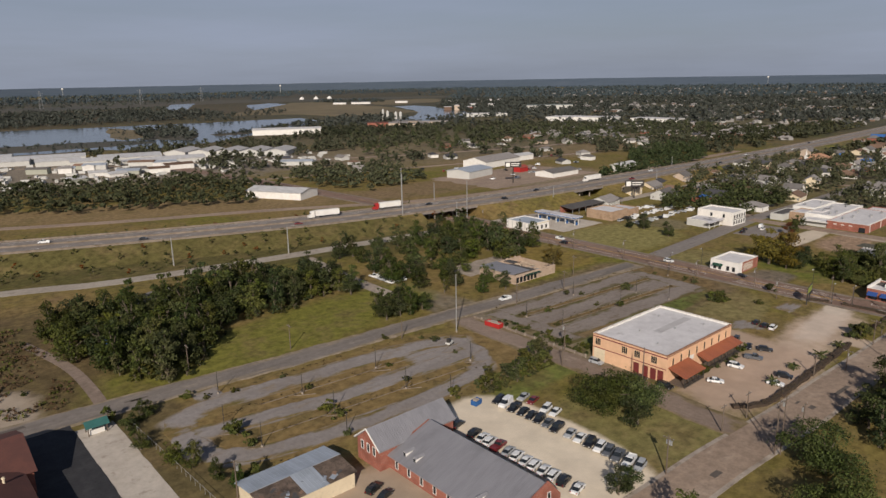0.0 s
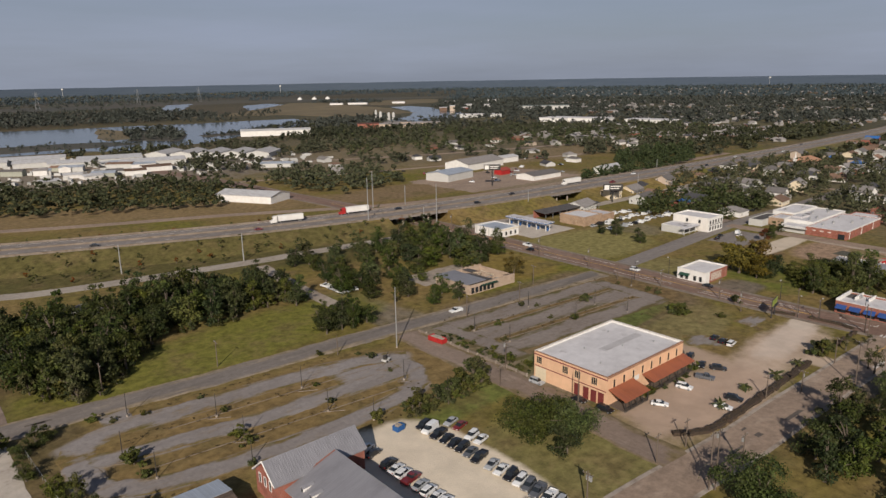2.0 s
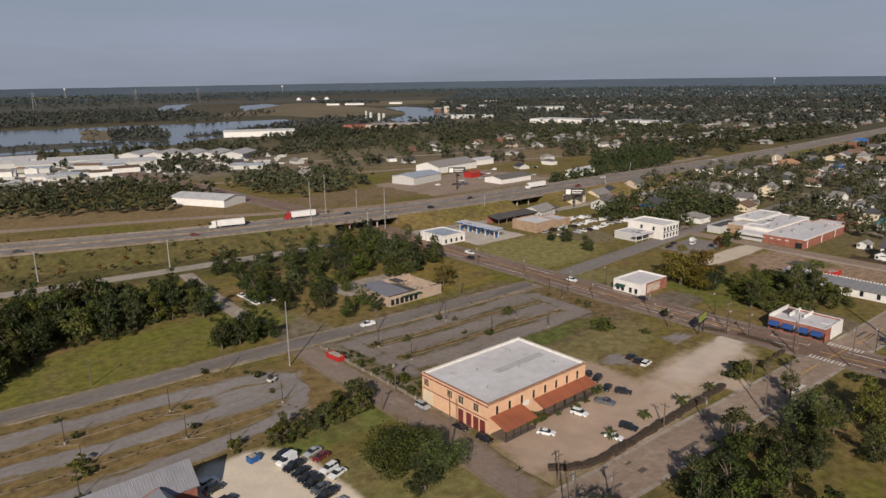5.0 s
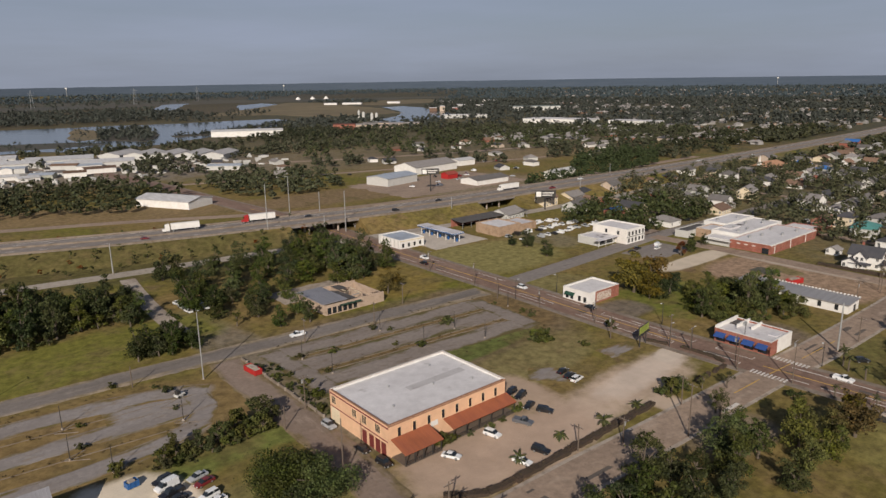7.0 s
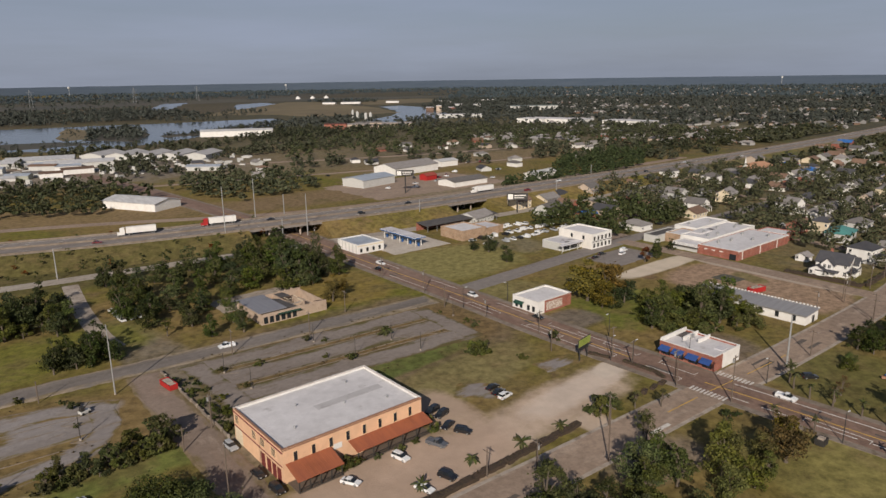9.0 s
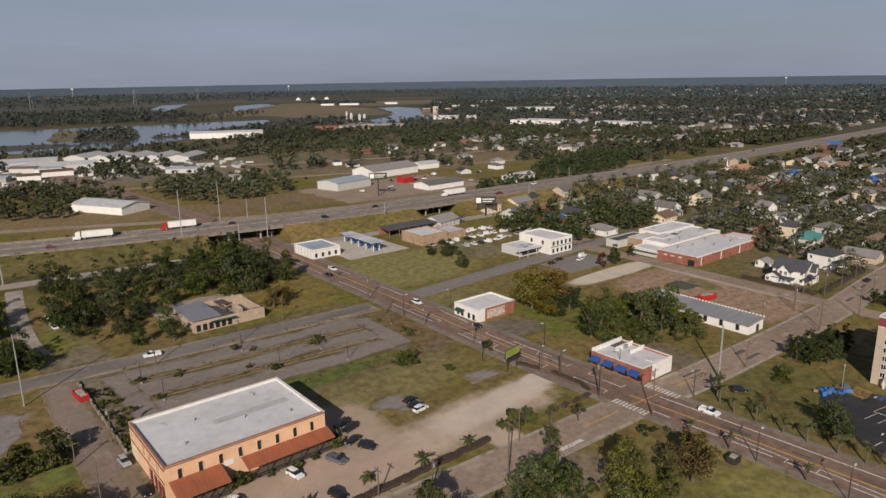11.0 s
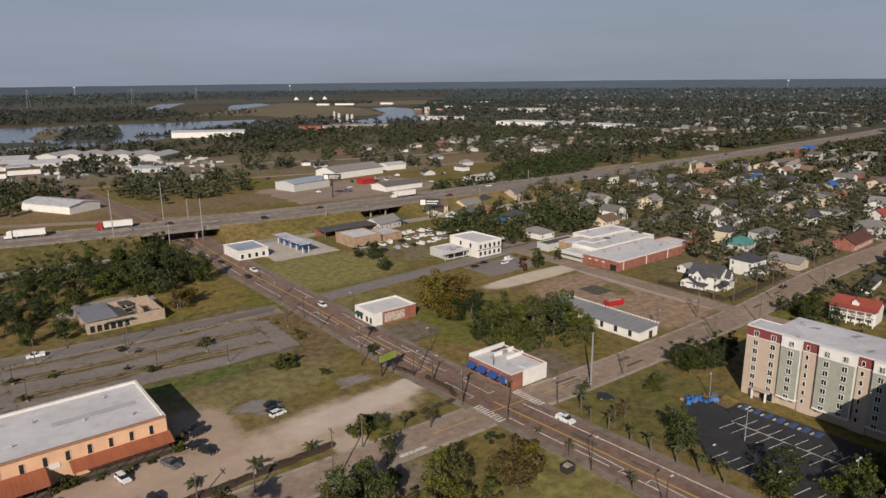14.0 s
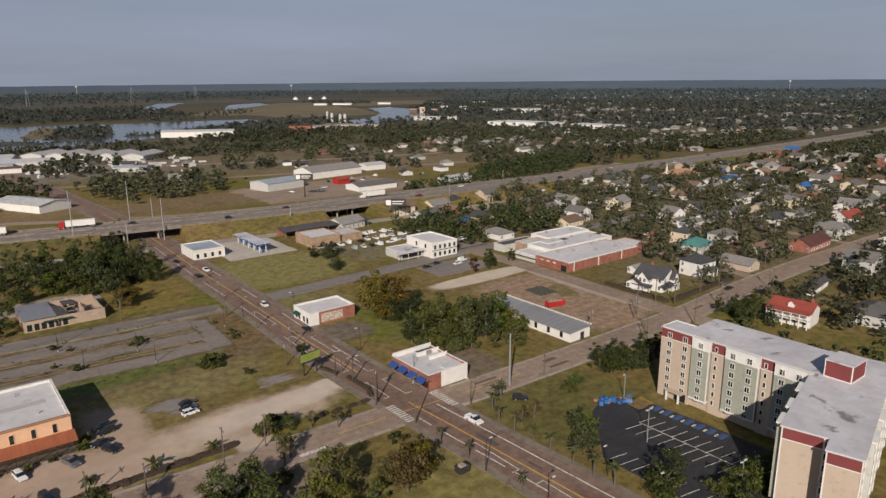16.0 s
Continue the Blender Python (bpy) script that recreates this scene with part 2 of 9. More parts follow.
# patches of other cover on the ground: centre, radii, turn, cover, softness
COVERS = [
    ((41, 145), (11, 36), 0, (0.120, 0.094, 0.046), 0.5), ((200, 140), (58, 32), 0, (0.165, 0.122, 0.074), 0.4),
    ((500, 2700), (2800, 1400), 0, (0.072, 0.064, 0.050), 0.3), ((2600, 1300), (2000, 1500), 20, (0.068, 0.070, 0.054), 0.3), ((1300, 700), (600, 300), -10, (0.115, 0.105, 0.060), 0.4),
    ((0, 228), (48, 58), 0, (0.115, 0.082, 0.044), 0.5), ((90, 322), (190, 34), -22, (0.100, 0.088, 0.032), 0.4),
    ((200, 73.5), (42, 9.0), 4, SAND, 0.75), ((172, 75), (26, 11), 0, (0.43, 0.315, 0.235), 0.6), ((195, 90), (6, 13), 0, (0.42, 0.31, 0.23), 0.7), ((228, 77), (20, 4.5), 5, (0.56, 0.46, 0.375), 0.9), ((218, 63.5), (4.5, 4.5), 0, (0.50, 0.39, 0.30), 0.4), ((246, 80), (7, 3.2), 10, (0.58, 0.49, 0.40), 0.5),
    ((102, 91), (14, 27), 0, (0.70, 0.60, 0.47), 0.16),
    ((66, 96), (11, 14), 0, (0.40, 0.31, 0.23), 0.5), ((62, 78), (12, 12), 0, (0.38, 0.30, 0.22), 0.5), ((8, 190), (16, 14), 0, (0.38, 0.31, 0.24), 0.5), ((15, 225), (28, 38), 0, (0.115, 0.085, 0.042), 0.5),
    ((152, 150), (9, 60), 0, (0.20, 0.165, 0.12), 0.5), ((348, 90), (22, 33), 0, (0.325, 0.222, 0.152), 0.25), ((347, 130), (27, 5.4), 0, (0.58, 0.49, 0.385), 0.3), ((366.5, 94), (3.4, 36), -2, (0.40, 0.335, 0.27), 0.4), ((357, 97), (4, 8), -20, (0.19, 0.155, 0.07), 0.4),
    ((100, 192), (62, 17), 8, (0.165, 0.160, 0.034), 0.45), ((228, 194), (17, 20), 0, (0.225, 0.165, 0.046), 0.4), ((285, 195), (32, 24), 0, (0.235, 0.205, 0.078), 0.4), ((277, 146), (13, 11), 0, (0.225, 0.190, 0.078), 0.45),
    ((292, 108), (20, 18), 0, (0.135, 0.150, 0.030), 0.5), ((286, 32), (20, 18), 0, (0.140, 0.126, 0.042), 0.45), ((330, 200), (12, 18), 0, (0.20, 0.17, 0.10), 0.5), ((270, 112), (9, 8), 0, (0.17, 0.14, 0.11), 0.4), ((283, 68), (10, 12), 0, (0.18, 0.14, 0.105), 0.5),
    ((240, 14), (15, 22), 0, (0.225, 0.195, 0.066), 0.4), ((215, 45), (12, 7), 0, (0.22, 0.17, 0.12), 0.6), ((128, 80), (16, 20), 0, (0.195, 0.170, 0.066), 0.45), ((125, 115), (22, 7), 0, (0.15, 0.17, 0.045), 0.5),
    ((95, 141), (52, 24), -4, (0.212, 0.145, 0.062), 0.35), ((205, 138), (45, 22), 0, (0.180, 0.122, 0.056), 0.35),
    ((150, 700), (230, 120), -14, (0.225, 0.190, 0.150), 0.5), ((470, 590), (260, 110), -12, (0.185, 0.150, 0.098), 0.6), ((800, 560), (300, 110), 4, (0.150, 0.128, 0.086), 0.6), ((640, 860), (420, 200), -20, (0.120, 0.106, 0.070), 0.5), ((60, 1000), (420, 110), -8, (0.110, 0.092, 0.064), 0.5),
    # the last one here greys the farthest ground, distance haze put into its colour
    ((520, 120), (130, 90), 0, (0.150, 0.128, 0.070), 0.7), ((700, 160), (160, 120), 0, (0.120, 0.108, 0.070), 0.7), ((300, 1800), (1100, 260), 4, (0.092, 0.080, 0.060), 0.5), ((500, 3300), (2600, 500), 0, (0.078, 0.078, 0.072), 0.5),
    # worn asphalt spreading beside the lot lanes
    ((52, 158), (9, 3.6), 15, LOT, 0.4), ((84, 157), (28, 3.9), -3, LOT, 0.35), ((122, 152), (14, 4.2), -18, LOT, 0.4), ((46.4, 146), (3.6, 11), -4, LOT, 0.35), ((52, 131), (6.5, 3.6), -25, LOT, 0.4),
    ((80, 126), (24, 3.1), -4, LOT, 0.35), ((112, 126), (13, 3.2), 8, LOT, 0.4), ((128, 137), (3.6, 12), -22, LOT, 0.4), ((74, 142), (22, 3.0), -6, LOT, 0.4), ((112, 139.8), (20, 3.8), -3, LOT, 0.4), ((121, 147), (10, 5), -8, LOT, 0.4), ((190, 119), (40, 5), 3, (0.12, 0.145, 0.04), 0.5), ((210, 103), (28, 10), 6, (0.215, 0.180, 0.078), 0.5),
    ((160, 440), (130, 28), -24, (0.235, 0.165, 0.085), 0.4), ((330, 385), (70, 26), 0, (0.215, 0.150, 0.085), 0.5), ((420, 370), (60, 40), 0, (0.24, 0.19, 0.13), 0.5), ((600, 470), (200, 40), -2, (0.22, 0.165, 0.095), 0.5),
]


def ground_material():
    m, n, l, bsdf = nodes_of("ground_cover")
    pos = n.new("ShaderNodeNewGeometry").outputs["Position"]
    sep = n.new("ShaderNodeSeparateXYZ")
    l.new(pos, sep.inputs[0])
    col = mixed(n, l, noisy(n, l, 0.02, 6, 0.38, 0.62), GRASS_OLIVE, GRASS_DRY)
    col = mixed(n, l, noisy(n, l, 0.009, 5, 0.5, 0.66), col, GRASS_GREEN)
    col = mixed(n, l, noisy(n, l, 0.05, 6, 0.58, 0.74), col, SOIL)
    edge = noisy(n, l, 0.07, 8, 0.2, 0.8, rough=0.68)
    smooth = None
    plants = [c for c in COVERS if sum(c[3]) < 0.5 and max(c[1]) > 8.5]
    bare = [c for c in COVERS if sum(c[3]) >= 0.5 or max(c[1]) <= 8.5]
    for number, ((cx, cy), (rx, ry), turn, cover, soft) in enumerate(plants + bare):
        if number == len(plants):
            # dry and bare blotches in the grass
            col = mixed(n, l, math_node(n, l, "MULTIPLY", noisy(n, l, 0.09, 7, 0.46, 0.66, rough=0.66), 0.45), col, (0.225, 0.155, 0.080))
            col = mixed(n, l, math_node(n, l, "MULTIPLY", noisy(n, l, 0.045, 7, 0.48, 0.68, rough=0.7), 0.50), col, (0.088, 0.084, 0.024))
            col = mixed(n, l, math_node(n, l, "MULTIPLY", noisy(n, l, 0.13, 8, 0.52, 0.80, rough=0.72), 0.6), col, (0.115, 0.080, 0.042))
        c, s = math.cos(radians(turn)), math.sin(radians(turn))
        dx, dy = math_node(n, l, "SUBTRACT", sep.outputs["X"], cx), math_node(n, l, "SUBTRACT", sep.outputs["Y"], cy)
        u = math_node(n, l, "ADD", math_node(n, l, "MULTIPLY", dx, c / rx), math_node(n, l, "MULTIPLY", dy, s / rx))
        v = math_node(n, l, "ADD", math_node(n, l, "MULTIPLY", dx, -s / ry), math_node(n, l, "MULTIPLY", dy, c / ry))
        u4, v4 = math_node(n, l, "POWER", math_node(n, l, "ABSOLUTE", u), 3.0), math_node(n, l, "POWER", math_node(n, l, "ABSOLUTE", v), 3.0)
        d = math_node(n, l, "ADD", math_node(n, l, "ADD", u4, v4), math_node(n, l, "MULTIPLY", edge, 2.2 * soft))
        r = n.new("ShaderNodeMapRange")
        r.interpolation_type = "SMOOTHSTEP"
        r.inputs["From Min"].default_value, r.inputs["From Max"].default_value = 1 + 1.1 * soft + 1.3 * soft, 1 + 1.1 * soft - 1.3 * soft
        r.inputs["To Min"].default_value, r.inputs["To Max"].default_value = 0.0, 0.92
        l.new(d, r.inputs["Value"])
        col = mixed(n, l, r.outputs["Result"], col, cover)
        if sum(cover) > 0.9 or cover == LOT:
            smooth = r.outputs["Result"] if smooth is None else math_node(n, l, "MAXIMUM", smooth, r.outputs["Result"])
    # blades, tufts and trodden spots
    hs = n.new("ShaderNodeHueSaturation")
    r = n.new("ShaderNodeMapRange")
    r.inputs["To Min"].default_value, r.inputs["To Max"].default_value = 0.50, 1.36
    l.new(noisy(n, l, 0.35, 10, 0.25, 0.75, rough=0.72), r.inputs["Value"])
    calm = n.new("ShaderNodeMix")
    l.new(smooth, calm.inputs["Factor"])
    l.new(r.outputs["Result"], calm.inputs["A"])
    soft_grain = n.new("ShaderNodeMapRange")
    soft_grain.inputs["To Min"].default_value, soft_grain.inputs["To Max"].default_value = 0.86, 1.10
    l.new(noisy(n, l, 0.12, 7, 0.25, 0.75), soft_grain.inputs["Value"])
    l.new(soft_grain.outputs["Result"], calm.inputs["B"])
    l.new(calm.outputs["Result"], hs.inputs["Value"])
    l.new(col, hs.inputs["Color"])
    l.new(hs.outputs["Color"], bsdf.inputs["Base Color"])
    bsdf.inputs["Roughness"].default_value, bsdf.inputs["Specular IOR Level"].default_value = 0.95, 0.1
    bp = n.new("ShaderNodeBump")
    bp.inputs["Strength"].default_value, bp.inputs["Distance"].default_value = 0.35, 0.12
    l.new(noisy(n, l, 1.6, 8, 0.1, 0.9), bp.inputs["Height"])
    l.new(bp.outputs["Normal"], bsdf.inputs["Normal"])
    return m


GROUND = ground_material()


def worn_mat(name, a, b, crack, verge, verge_b, stretch=(0.5, 1.6, 1), eaten=0.0):
    """Old paving that breaks up into dirt and weeds towards its edges; "worn" on the mesh runs from 0 in the middle to 1 at the edge."""
    m, n, l, bsdf = nodes_of(name)
    at = n.new("ShaderNodeAttribute")
    at.attribute_name = "worn"
    col = mixed(n, l, noisy(n, l, 0.06, 6, 0.3, 0.7, stretch=stretch), a, b)
    col = mixed(n, l, math_node(n, l, "MULTIPLY", noisy(n, l, 0.35, 8, 0.5, 0.72, rough=0.7), 0.55), col, tuple(v * 0.72 for v in b))
    col = mixed(n, l, math_node(n, l, "MULTIPLY", noisy(n, l, 0.16, 9, 0.52, 0.70, stretch=stretch, rough=0.74), 0.8), col, crack)
    dirt = mixed(n, l, noisy(n, l, 0.2, 7, 0.35, 0.65, rough=0.7), verge, verge_b)
    eat = math_node(n, l, "ADD", at.outputs["Fac"], math_node(n, l, "MULTIPLY", math_node(n, l, "SUBTRACT", noisy(n, l, 0.11, 9, 0.2, 0.8, stretch=stretch, rough=0.7), 0.5), 0.9))
    r = n.new("ShaderNodeMapRange")
    r.interpolation_type = "SMOOTHSTEP"
    r.inputs["From Min"].default_value, r.inputs["From Max"].default_value = 0.50 - eaten, 0.86 - eaten
    l.new(eat, r.inputs["Value"])
    col = mixed(n, l, r.outputs["Result"], col, dirt)
    hs = n.new("ShaderNodeHueSaturation")
    grain = n.new("ShaderNodeMapRange")
    grain.inputs["To Min"].default_value, grain.inputs["To Max"].default_value = 0.78, 1.18
    l.new(noisy(n, l, 0.7, 9, 0.25, 0.75, rough=0.72), grain.inputs["Value"])
    l.new(grain.outputs["Result"], hs.inputs["Value"])
    l.new(col, hs.inputs["Color"])
    l.new(hs.outputs["Color"], bsdf.inputs["Base Color"])
    bsdf.inputs["Roughness"].default_value, bsdf.inputs["Specular IOR Level"].default_value = 0.92, 0.15
    return m


LOT_WORN = worn_mat("crumbling_lot_asphalt", (0.272, 0.244, 0.228), (0.225, 0.196, 0.178), (0.215, 0.160, 0.096), (0.205, 0.138, 0.060), (0.130, 0.104, 0.034))
EAST_WORN = worn_mat("crumbling_brown_asphalt", (0.205, 0.170, 0.145), (0.245, 0.208, 0.180), (0.140, 0.102, 0.066), (0.125, 0.092, 0.044), (0.100, 0.090, 0.030))
STREET_WORN = worn_mat("patched_grey_street", (0.225, 0.196, 0.174), (0.152, 0.132, 0.116), (0.31, 0.262, 0.212), (0.33, 0.262, 0.192), (0.21, 0.165, 0.098), (0.25, 1.8, 1), 0.05)
DUST_WORN = worn_mat("dusty_brown_street", (0.262, 0.200, 0.158), (0.205, 0.154, 0.120), (0.33, 0.262, 0.208), (0.225, 0.168, 0.104), (0.145, 0.112, 0.052), (1.6, 0.4, 1))
ROAD_BROWN = mat("brick_brown_road", (0.180, 0.112, 0.082), (0.235, 0.158, 0.120), (0.125, 0.084, 0.064), 0.06, 0.3, 0.9, ccov=(0.5, 0.8), stretch=(1.8, 0.3, 1), grain=0.34)
ROAD_TAN = mat("tan_street", (0.310, 0.230, 0.170), (0.240, 0.176, 0.130), (0.38, 0.295, 0.225), 0.05, 0.2, 0.9, ccov=(0.5, 0.8), stretch=(0.5, 1.2, 1), grain=0.3)
ASPHALT_BLACK = mat("new_asphalt", (0.030, 0.030, 0.033), (0.042, 0.041, 0.043), (0.024, 0.024, 0.026), 0.15, 2.0, 0.85, grain=0.3)
ROAD_DUST = mat("brown_dusty_street", (0.262, 0.200, 0.158), (0.200, 0.150, 0.118), (0.33, 0.262, 0.208), 0.05, 0.2, 0.9, ccov=(0.5, 0.8), stretch=(1.5, 0.5, 1), grain=0.3)
CONCRETE = mat("concrete", (0.38, 0.325, 0.27), (0.29, 0.240, 0.195), (0.21, 0.165, 0.125), 0.09, 0.3, 0.9, ccov=(0.5, 0.7), grain=0.25)
KERB = mat("kerb_concrete", (0.235, 0.192, 0.152), (0.18, 0.142, 0.108), (0.14, 0.108, 0.074), 0.10, 0.4, 0.9, grain=0.3)
HWY = mat("highway_concrete", (0.235, 0.206, 0.184), (0.195, 0.169, 0.150), (0.160, 0.137, 0.120), 0.03, 0.3, 0.85, stretch=(0.3, 2, 1), grain=0.22)
FRONTAGE = mat("pale_frontage_concrete", (0.36, 0.315, 0.262), (0.30, 0.258, 0.212), (0.24, 0.20, 0.16), 0.05, 0.3, 0.9, grain=0.2)
FORECOURT = mat("pale_forecourt_concrete", (0.49, 0.435, 0.37), (0.43, 0.375, 0.315), (0.34, 0.29, 0.24), 0.08, 0.4, 0.9, grain=0.15)
PAINT_WHITE = mat("road_paint_white", (0.66, 0.63, 0.58), (0.50, 0.46, 0.41), (0.27, 0.21, 0.17), 0.4, 1.6, 0.7, ccov=(0.5, 0.68))
PAINT_YELLOW = mat("road_paint_yellow", (0.56, 0.34, 0.06), (0.48, 0.30, 0.08), (0.30, 0.20, 0.10), 0.6, 3.0, 0.7)
PAINT_BLUE = mat("parking_paint_blue", (0.040, 0.082, 0.20), (0.052, 0.095, 0.21), (0.038, 0.050, 0.085), 0.8, 3.0, 0.7)
ORANGE = mat("orange_stucco", (0.69, 0.435, 0.270), (0.62, 0.385, 0.24), (0.53, 0.34, 0.23), 0.25, 1.3, 0.9, ccov=(0.62, 0.8), grain=0.1)
ORANGE_PALE = mat("pale_stucco", (0.70, 0.50, 0.32), (0.62, 0.43, 0.27), None, 0.4, 2, 0.9)
WHITE_ROOF = mat("white_roof_coating", (0.62, 0.597, 0.592), (0.53, 0.506, 0.50), (0.38, 0.352, 0.338), 0.06, 0.25, 0.75, ccov=(0.60, 0.78), grain=0.12)
GREY_ROOF = mat("grey_membrane", (0.58, 0.56, 0.57), (0.46, 0.44, 0.45), (0.20, 0.19, 0.19), 0.09, 0.16, 0.8, ccov=(0.60, 0.70), grain=0.12)
WHITE_PAINT = mat("white_paint", (0.72, 0.70, 0.66), (0.64, 0.61, 0.565), (0.53, 0.49, 0.435), 0.4, 2.0, 0.75, ccov=(0.62, 0.8))
CREAM = mat("cream_paint", (0.66, 0.56, 0.40), (0.60, 0.50, 0.35), (0.5, 0.42, 0.30), 0.4, 2.0, 0.8)
BEIGE = mat("beige_stucco", (0.475, 0.382, 0.300), (0.44, 0.350, 0.272), (0.39, 0.31, 0.24), 0.15, 1.0, 0.9)
SAGE = mat("sage_cladding", (0.335, 0.335, 0.275), (0.30, 0.305, 0.25), None, 0.3, 1.5, 0.85)
GREIGE = mat("light_grey_cladding", (0.50, 0.49, 0.46), (0.46, 0.45, 0.42), None, 0.3, 1.5, 0.85)
MAROON = mat("maroon_cladding", (0.205, 0.050, 0.050), (0.18, 0.045, 0.045), (0.15, 0.04, 0.04), 0.4, 2.0, 0.8)
BRICK_RED = brick_mat("red_brick", (0.335, 0.115, 0.075), (0.27, 0.085, 0.058), (0.30, 0.22, 0.18))
BRICK_TAN = brick_mat("tan_brick", (0.40, 0.27, 0.17), (0.34, 0.22, 0.14), (0.38, 0.31, 0.24))
RUST_ROOF = roof_mat("rust_red_metal_roof", (0.345, 0.110, 0.050), (0.27, 0.085, 0.045), 0.9, "x", 0.6, 0.1)
METAL_GREY_X = roof_mat("grey_seam_roof_x", (0.30, 0.292, 0.305), (0.255, 0.247, 0.26), 0.6, "x")
METAL_GREY_Y = roof_mat("grey_seam_roof_y", (0.30, 0.292, 0.305), (0.255, 0.247, 0.26), 0.6, "y")
METAL_PALE = roof_mat("pale_metal_roof", (0.46, 0.50, 0.55), (0.38, 0.41, 0.45), 0.8, "x")
METAL_LONG = roof_mat("weathered_grey_roof", (0.36, 0.345, 0.335), (0.29, 0.275, 0.265), 0.8, "y")
METAL_DOCK = roof_mat("pale_dock_roof", (0.47, 0.445, 0.425), (0.38, 0.36, 0.345), 0.8, "y", 0.6, 0.1)
BROWN_TRIM = mat("brown_trim", (0.30, 0.16, 0.10), (0.25, 0.135, 0.085), None, 0.5, 2, 0.85)
SHOP_TAN = mat("weathered_tan_brick", (0.44, 0.335, 0.255), (0.36, 0.27, 0.20), (0.27, 0.20, 0.15), 0.3, 1.2, 0.9)
METAL_WHITE = roof_mat("white_metal_roof", (0.58, 0.57, 0.56), (0.44, 0.42, 0.40), 1.2, "x", 0.5, 0.1)
ROOF_DARKRED = mat("dark_red_shingles", (0.115, 0.048, 0.038), (0.09, 0.040, 0.034), (0.07, 0.035, 0.03), 0.3, 3.0, 0.95)
SHINGLE_DARK = mat("charcoal_shingles", (0.055, 0.055, 0.062), (0.07, 0.068, 0.072), (0.04, 0.04, 0.045), 0.4, 3.0, 0.95, rnd=0.2)
SHINGLE_GREY = mat("grey_shingles", (0.165, 0.150, 0.140), (0.20, 0.185, 0.175), (0.12, 0.11, 0.10), 0.4, 3.0, 0.95, rnd=0.45)
SHINGLE_BROWN = mat("brown_shingles", (0.20, 0.125, 0.085), (0.165, 0.105, 0.075), (0.13, 0.085, 0.06), 0.4, 3.0, 0.95, rnd=0.4)
SHINGLE_RED = mat("red_shingles", (0.30, 0.065, 0.045), (0.25, 0.055, 0.04), (0.19, 0.05, 0.04), 0.4, 3.0, 0.9)
ROOF_TEAL = mat("teal_roof", (0.085, 0.25, 0.225), (0.075, 0.21, 0.19), None, 0.4, 2.0, 0.6)
TARP_BLUE = mat("blue_tarp", (0.032, 0.115, 0.33), (0.045, 0.15, 0.39), (0.025, 0.085, 0.25), 0.5, 2.0, 0.5)
AWNING_BLUE = mat("blue_awning_cloth", (0.025, 0.065, 0.21), (0.03, 0.075, 0.24), None, 0.5, 2.0, 0.7)
GREEN_AWNING = mat("dark_green_cloth", (0.015, 0.05, 0.035), (0.02, 0.06, 0.04), None, 0.5, 2.0, 0.7)
RED_PAINT = mat("red_paint", (0.40, 0.026, 0.024), (0.33, 0.024, 0.022), (0.22, 0.022, 0.02), 0.6, 3.0, 0.5)
DOOR_RED = mat("dark_red_door_paint", (0.165, 0.035, 0.03), (0.14, 0.03, 0.028), None, 0.6, 3.0, 0.6)
BLUE_PAINT = mat("blue_paint", (0.025, 0.10, 0.28), (0.02, 0.085, 0.24), None, 0.6, 3.0, 0.5)
YELLOWGREEN = mat("lime_poster", (0.27, 0.31, 0.075), (0.235, 0.27, 0.065), None, 0.5, 2.0, 0.6)
DARK_METAL = mat("dark_metal", (0.045, 0.042, 0.040), (0.06, 0.055, 0.05), None, 0.6, 3.0, 0.6, 0.3)
STEEL = mat("galvanised_steel", (0.42, 0.42, 0.41), (0.36, 0.355, 0.345), None, 0.6, 3.0, 0.5, 0.5)
WOOD_POLE = mat("weathered_pole_wood", (0.115, 0.085, 0.065), (0.14, 0.11, 0.085), (0.07, 0.055, 0.045), 0.6, 4.0, 0.9, stretch=(4, 4, 0.4))
BARK = mat("bark", (0.10, 0.078, 0.058), (0.13, 0.105, 0.08), (0.06, 0.048, 0.036), 0.8, 4.0, 0.95, stretch=(3, 3, 0.5))
RUBBER = mat("tyre_rubber", (0.018, 0.018, 0.018), (0.025, 0.025, 0.024), None, 1, 5, 0.8)
MULCH = mat("clipped_hedge_brown", (0.075, 0.050, 0.036), (0.06, 0.044, 0.03), (0.04, 0.03, 0.022), 0.5, 3, 0.95, bump=0.8)
DARK_ROOF = mat("dark_bitumen_roof", (0.07, 0.066, 0.064), (0.10, 0.09, 0.085), (0.05, 0.047, 0.045), 0.4, 2, 0.95)
SILVER_RUIN = mat("burnt_timber", (0.06, 0.045, 0.036), (0.15, 0.11, 0.085), (0.035, 0.03, 0.028), 0.6, 2.5, 0.95)
LEAF_OAK = leaf_mat("oak_leaves", (0.012, 0.020, 0.007), (0.056, 0.074, 0.022), (0.048, 0.052, 0.018))
LEAF_MID = leaf_mat("mixed_leaves", (0.017, 0.026, 0.009), (0.092, 0.112, 0.032), (0.080, 0.080, 0.028), 0.35)
LEAF_AUTUMN = leaf_mat("autumn_leaves", (0.045, 0.046, 0.013), (0.185, 0.142, 0.030), (0.105, 0.088, 0.026), 0.2)
LEAF_SHRUB = leaf_mat("shrub_leaves", (0.034, 0.044, 0.014), (0.088, 0.096, 0.030), (0.070, 0.066, 0.024))
LEAF_LIME = leaf_mat("yellow_green_leaves", (0.028, 0.036, 0.010), (0.138, 0.140, 0.038), (0.108, 0.100, 0.032), 0.3)
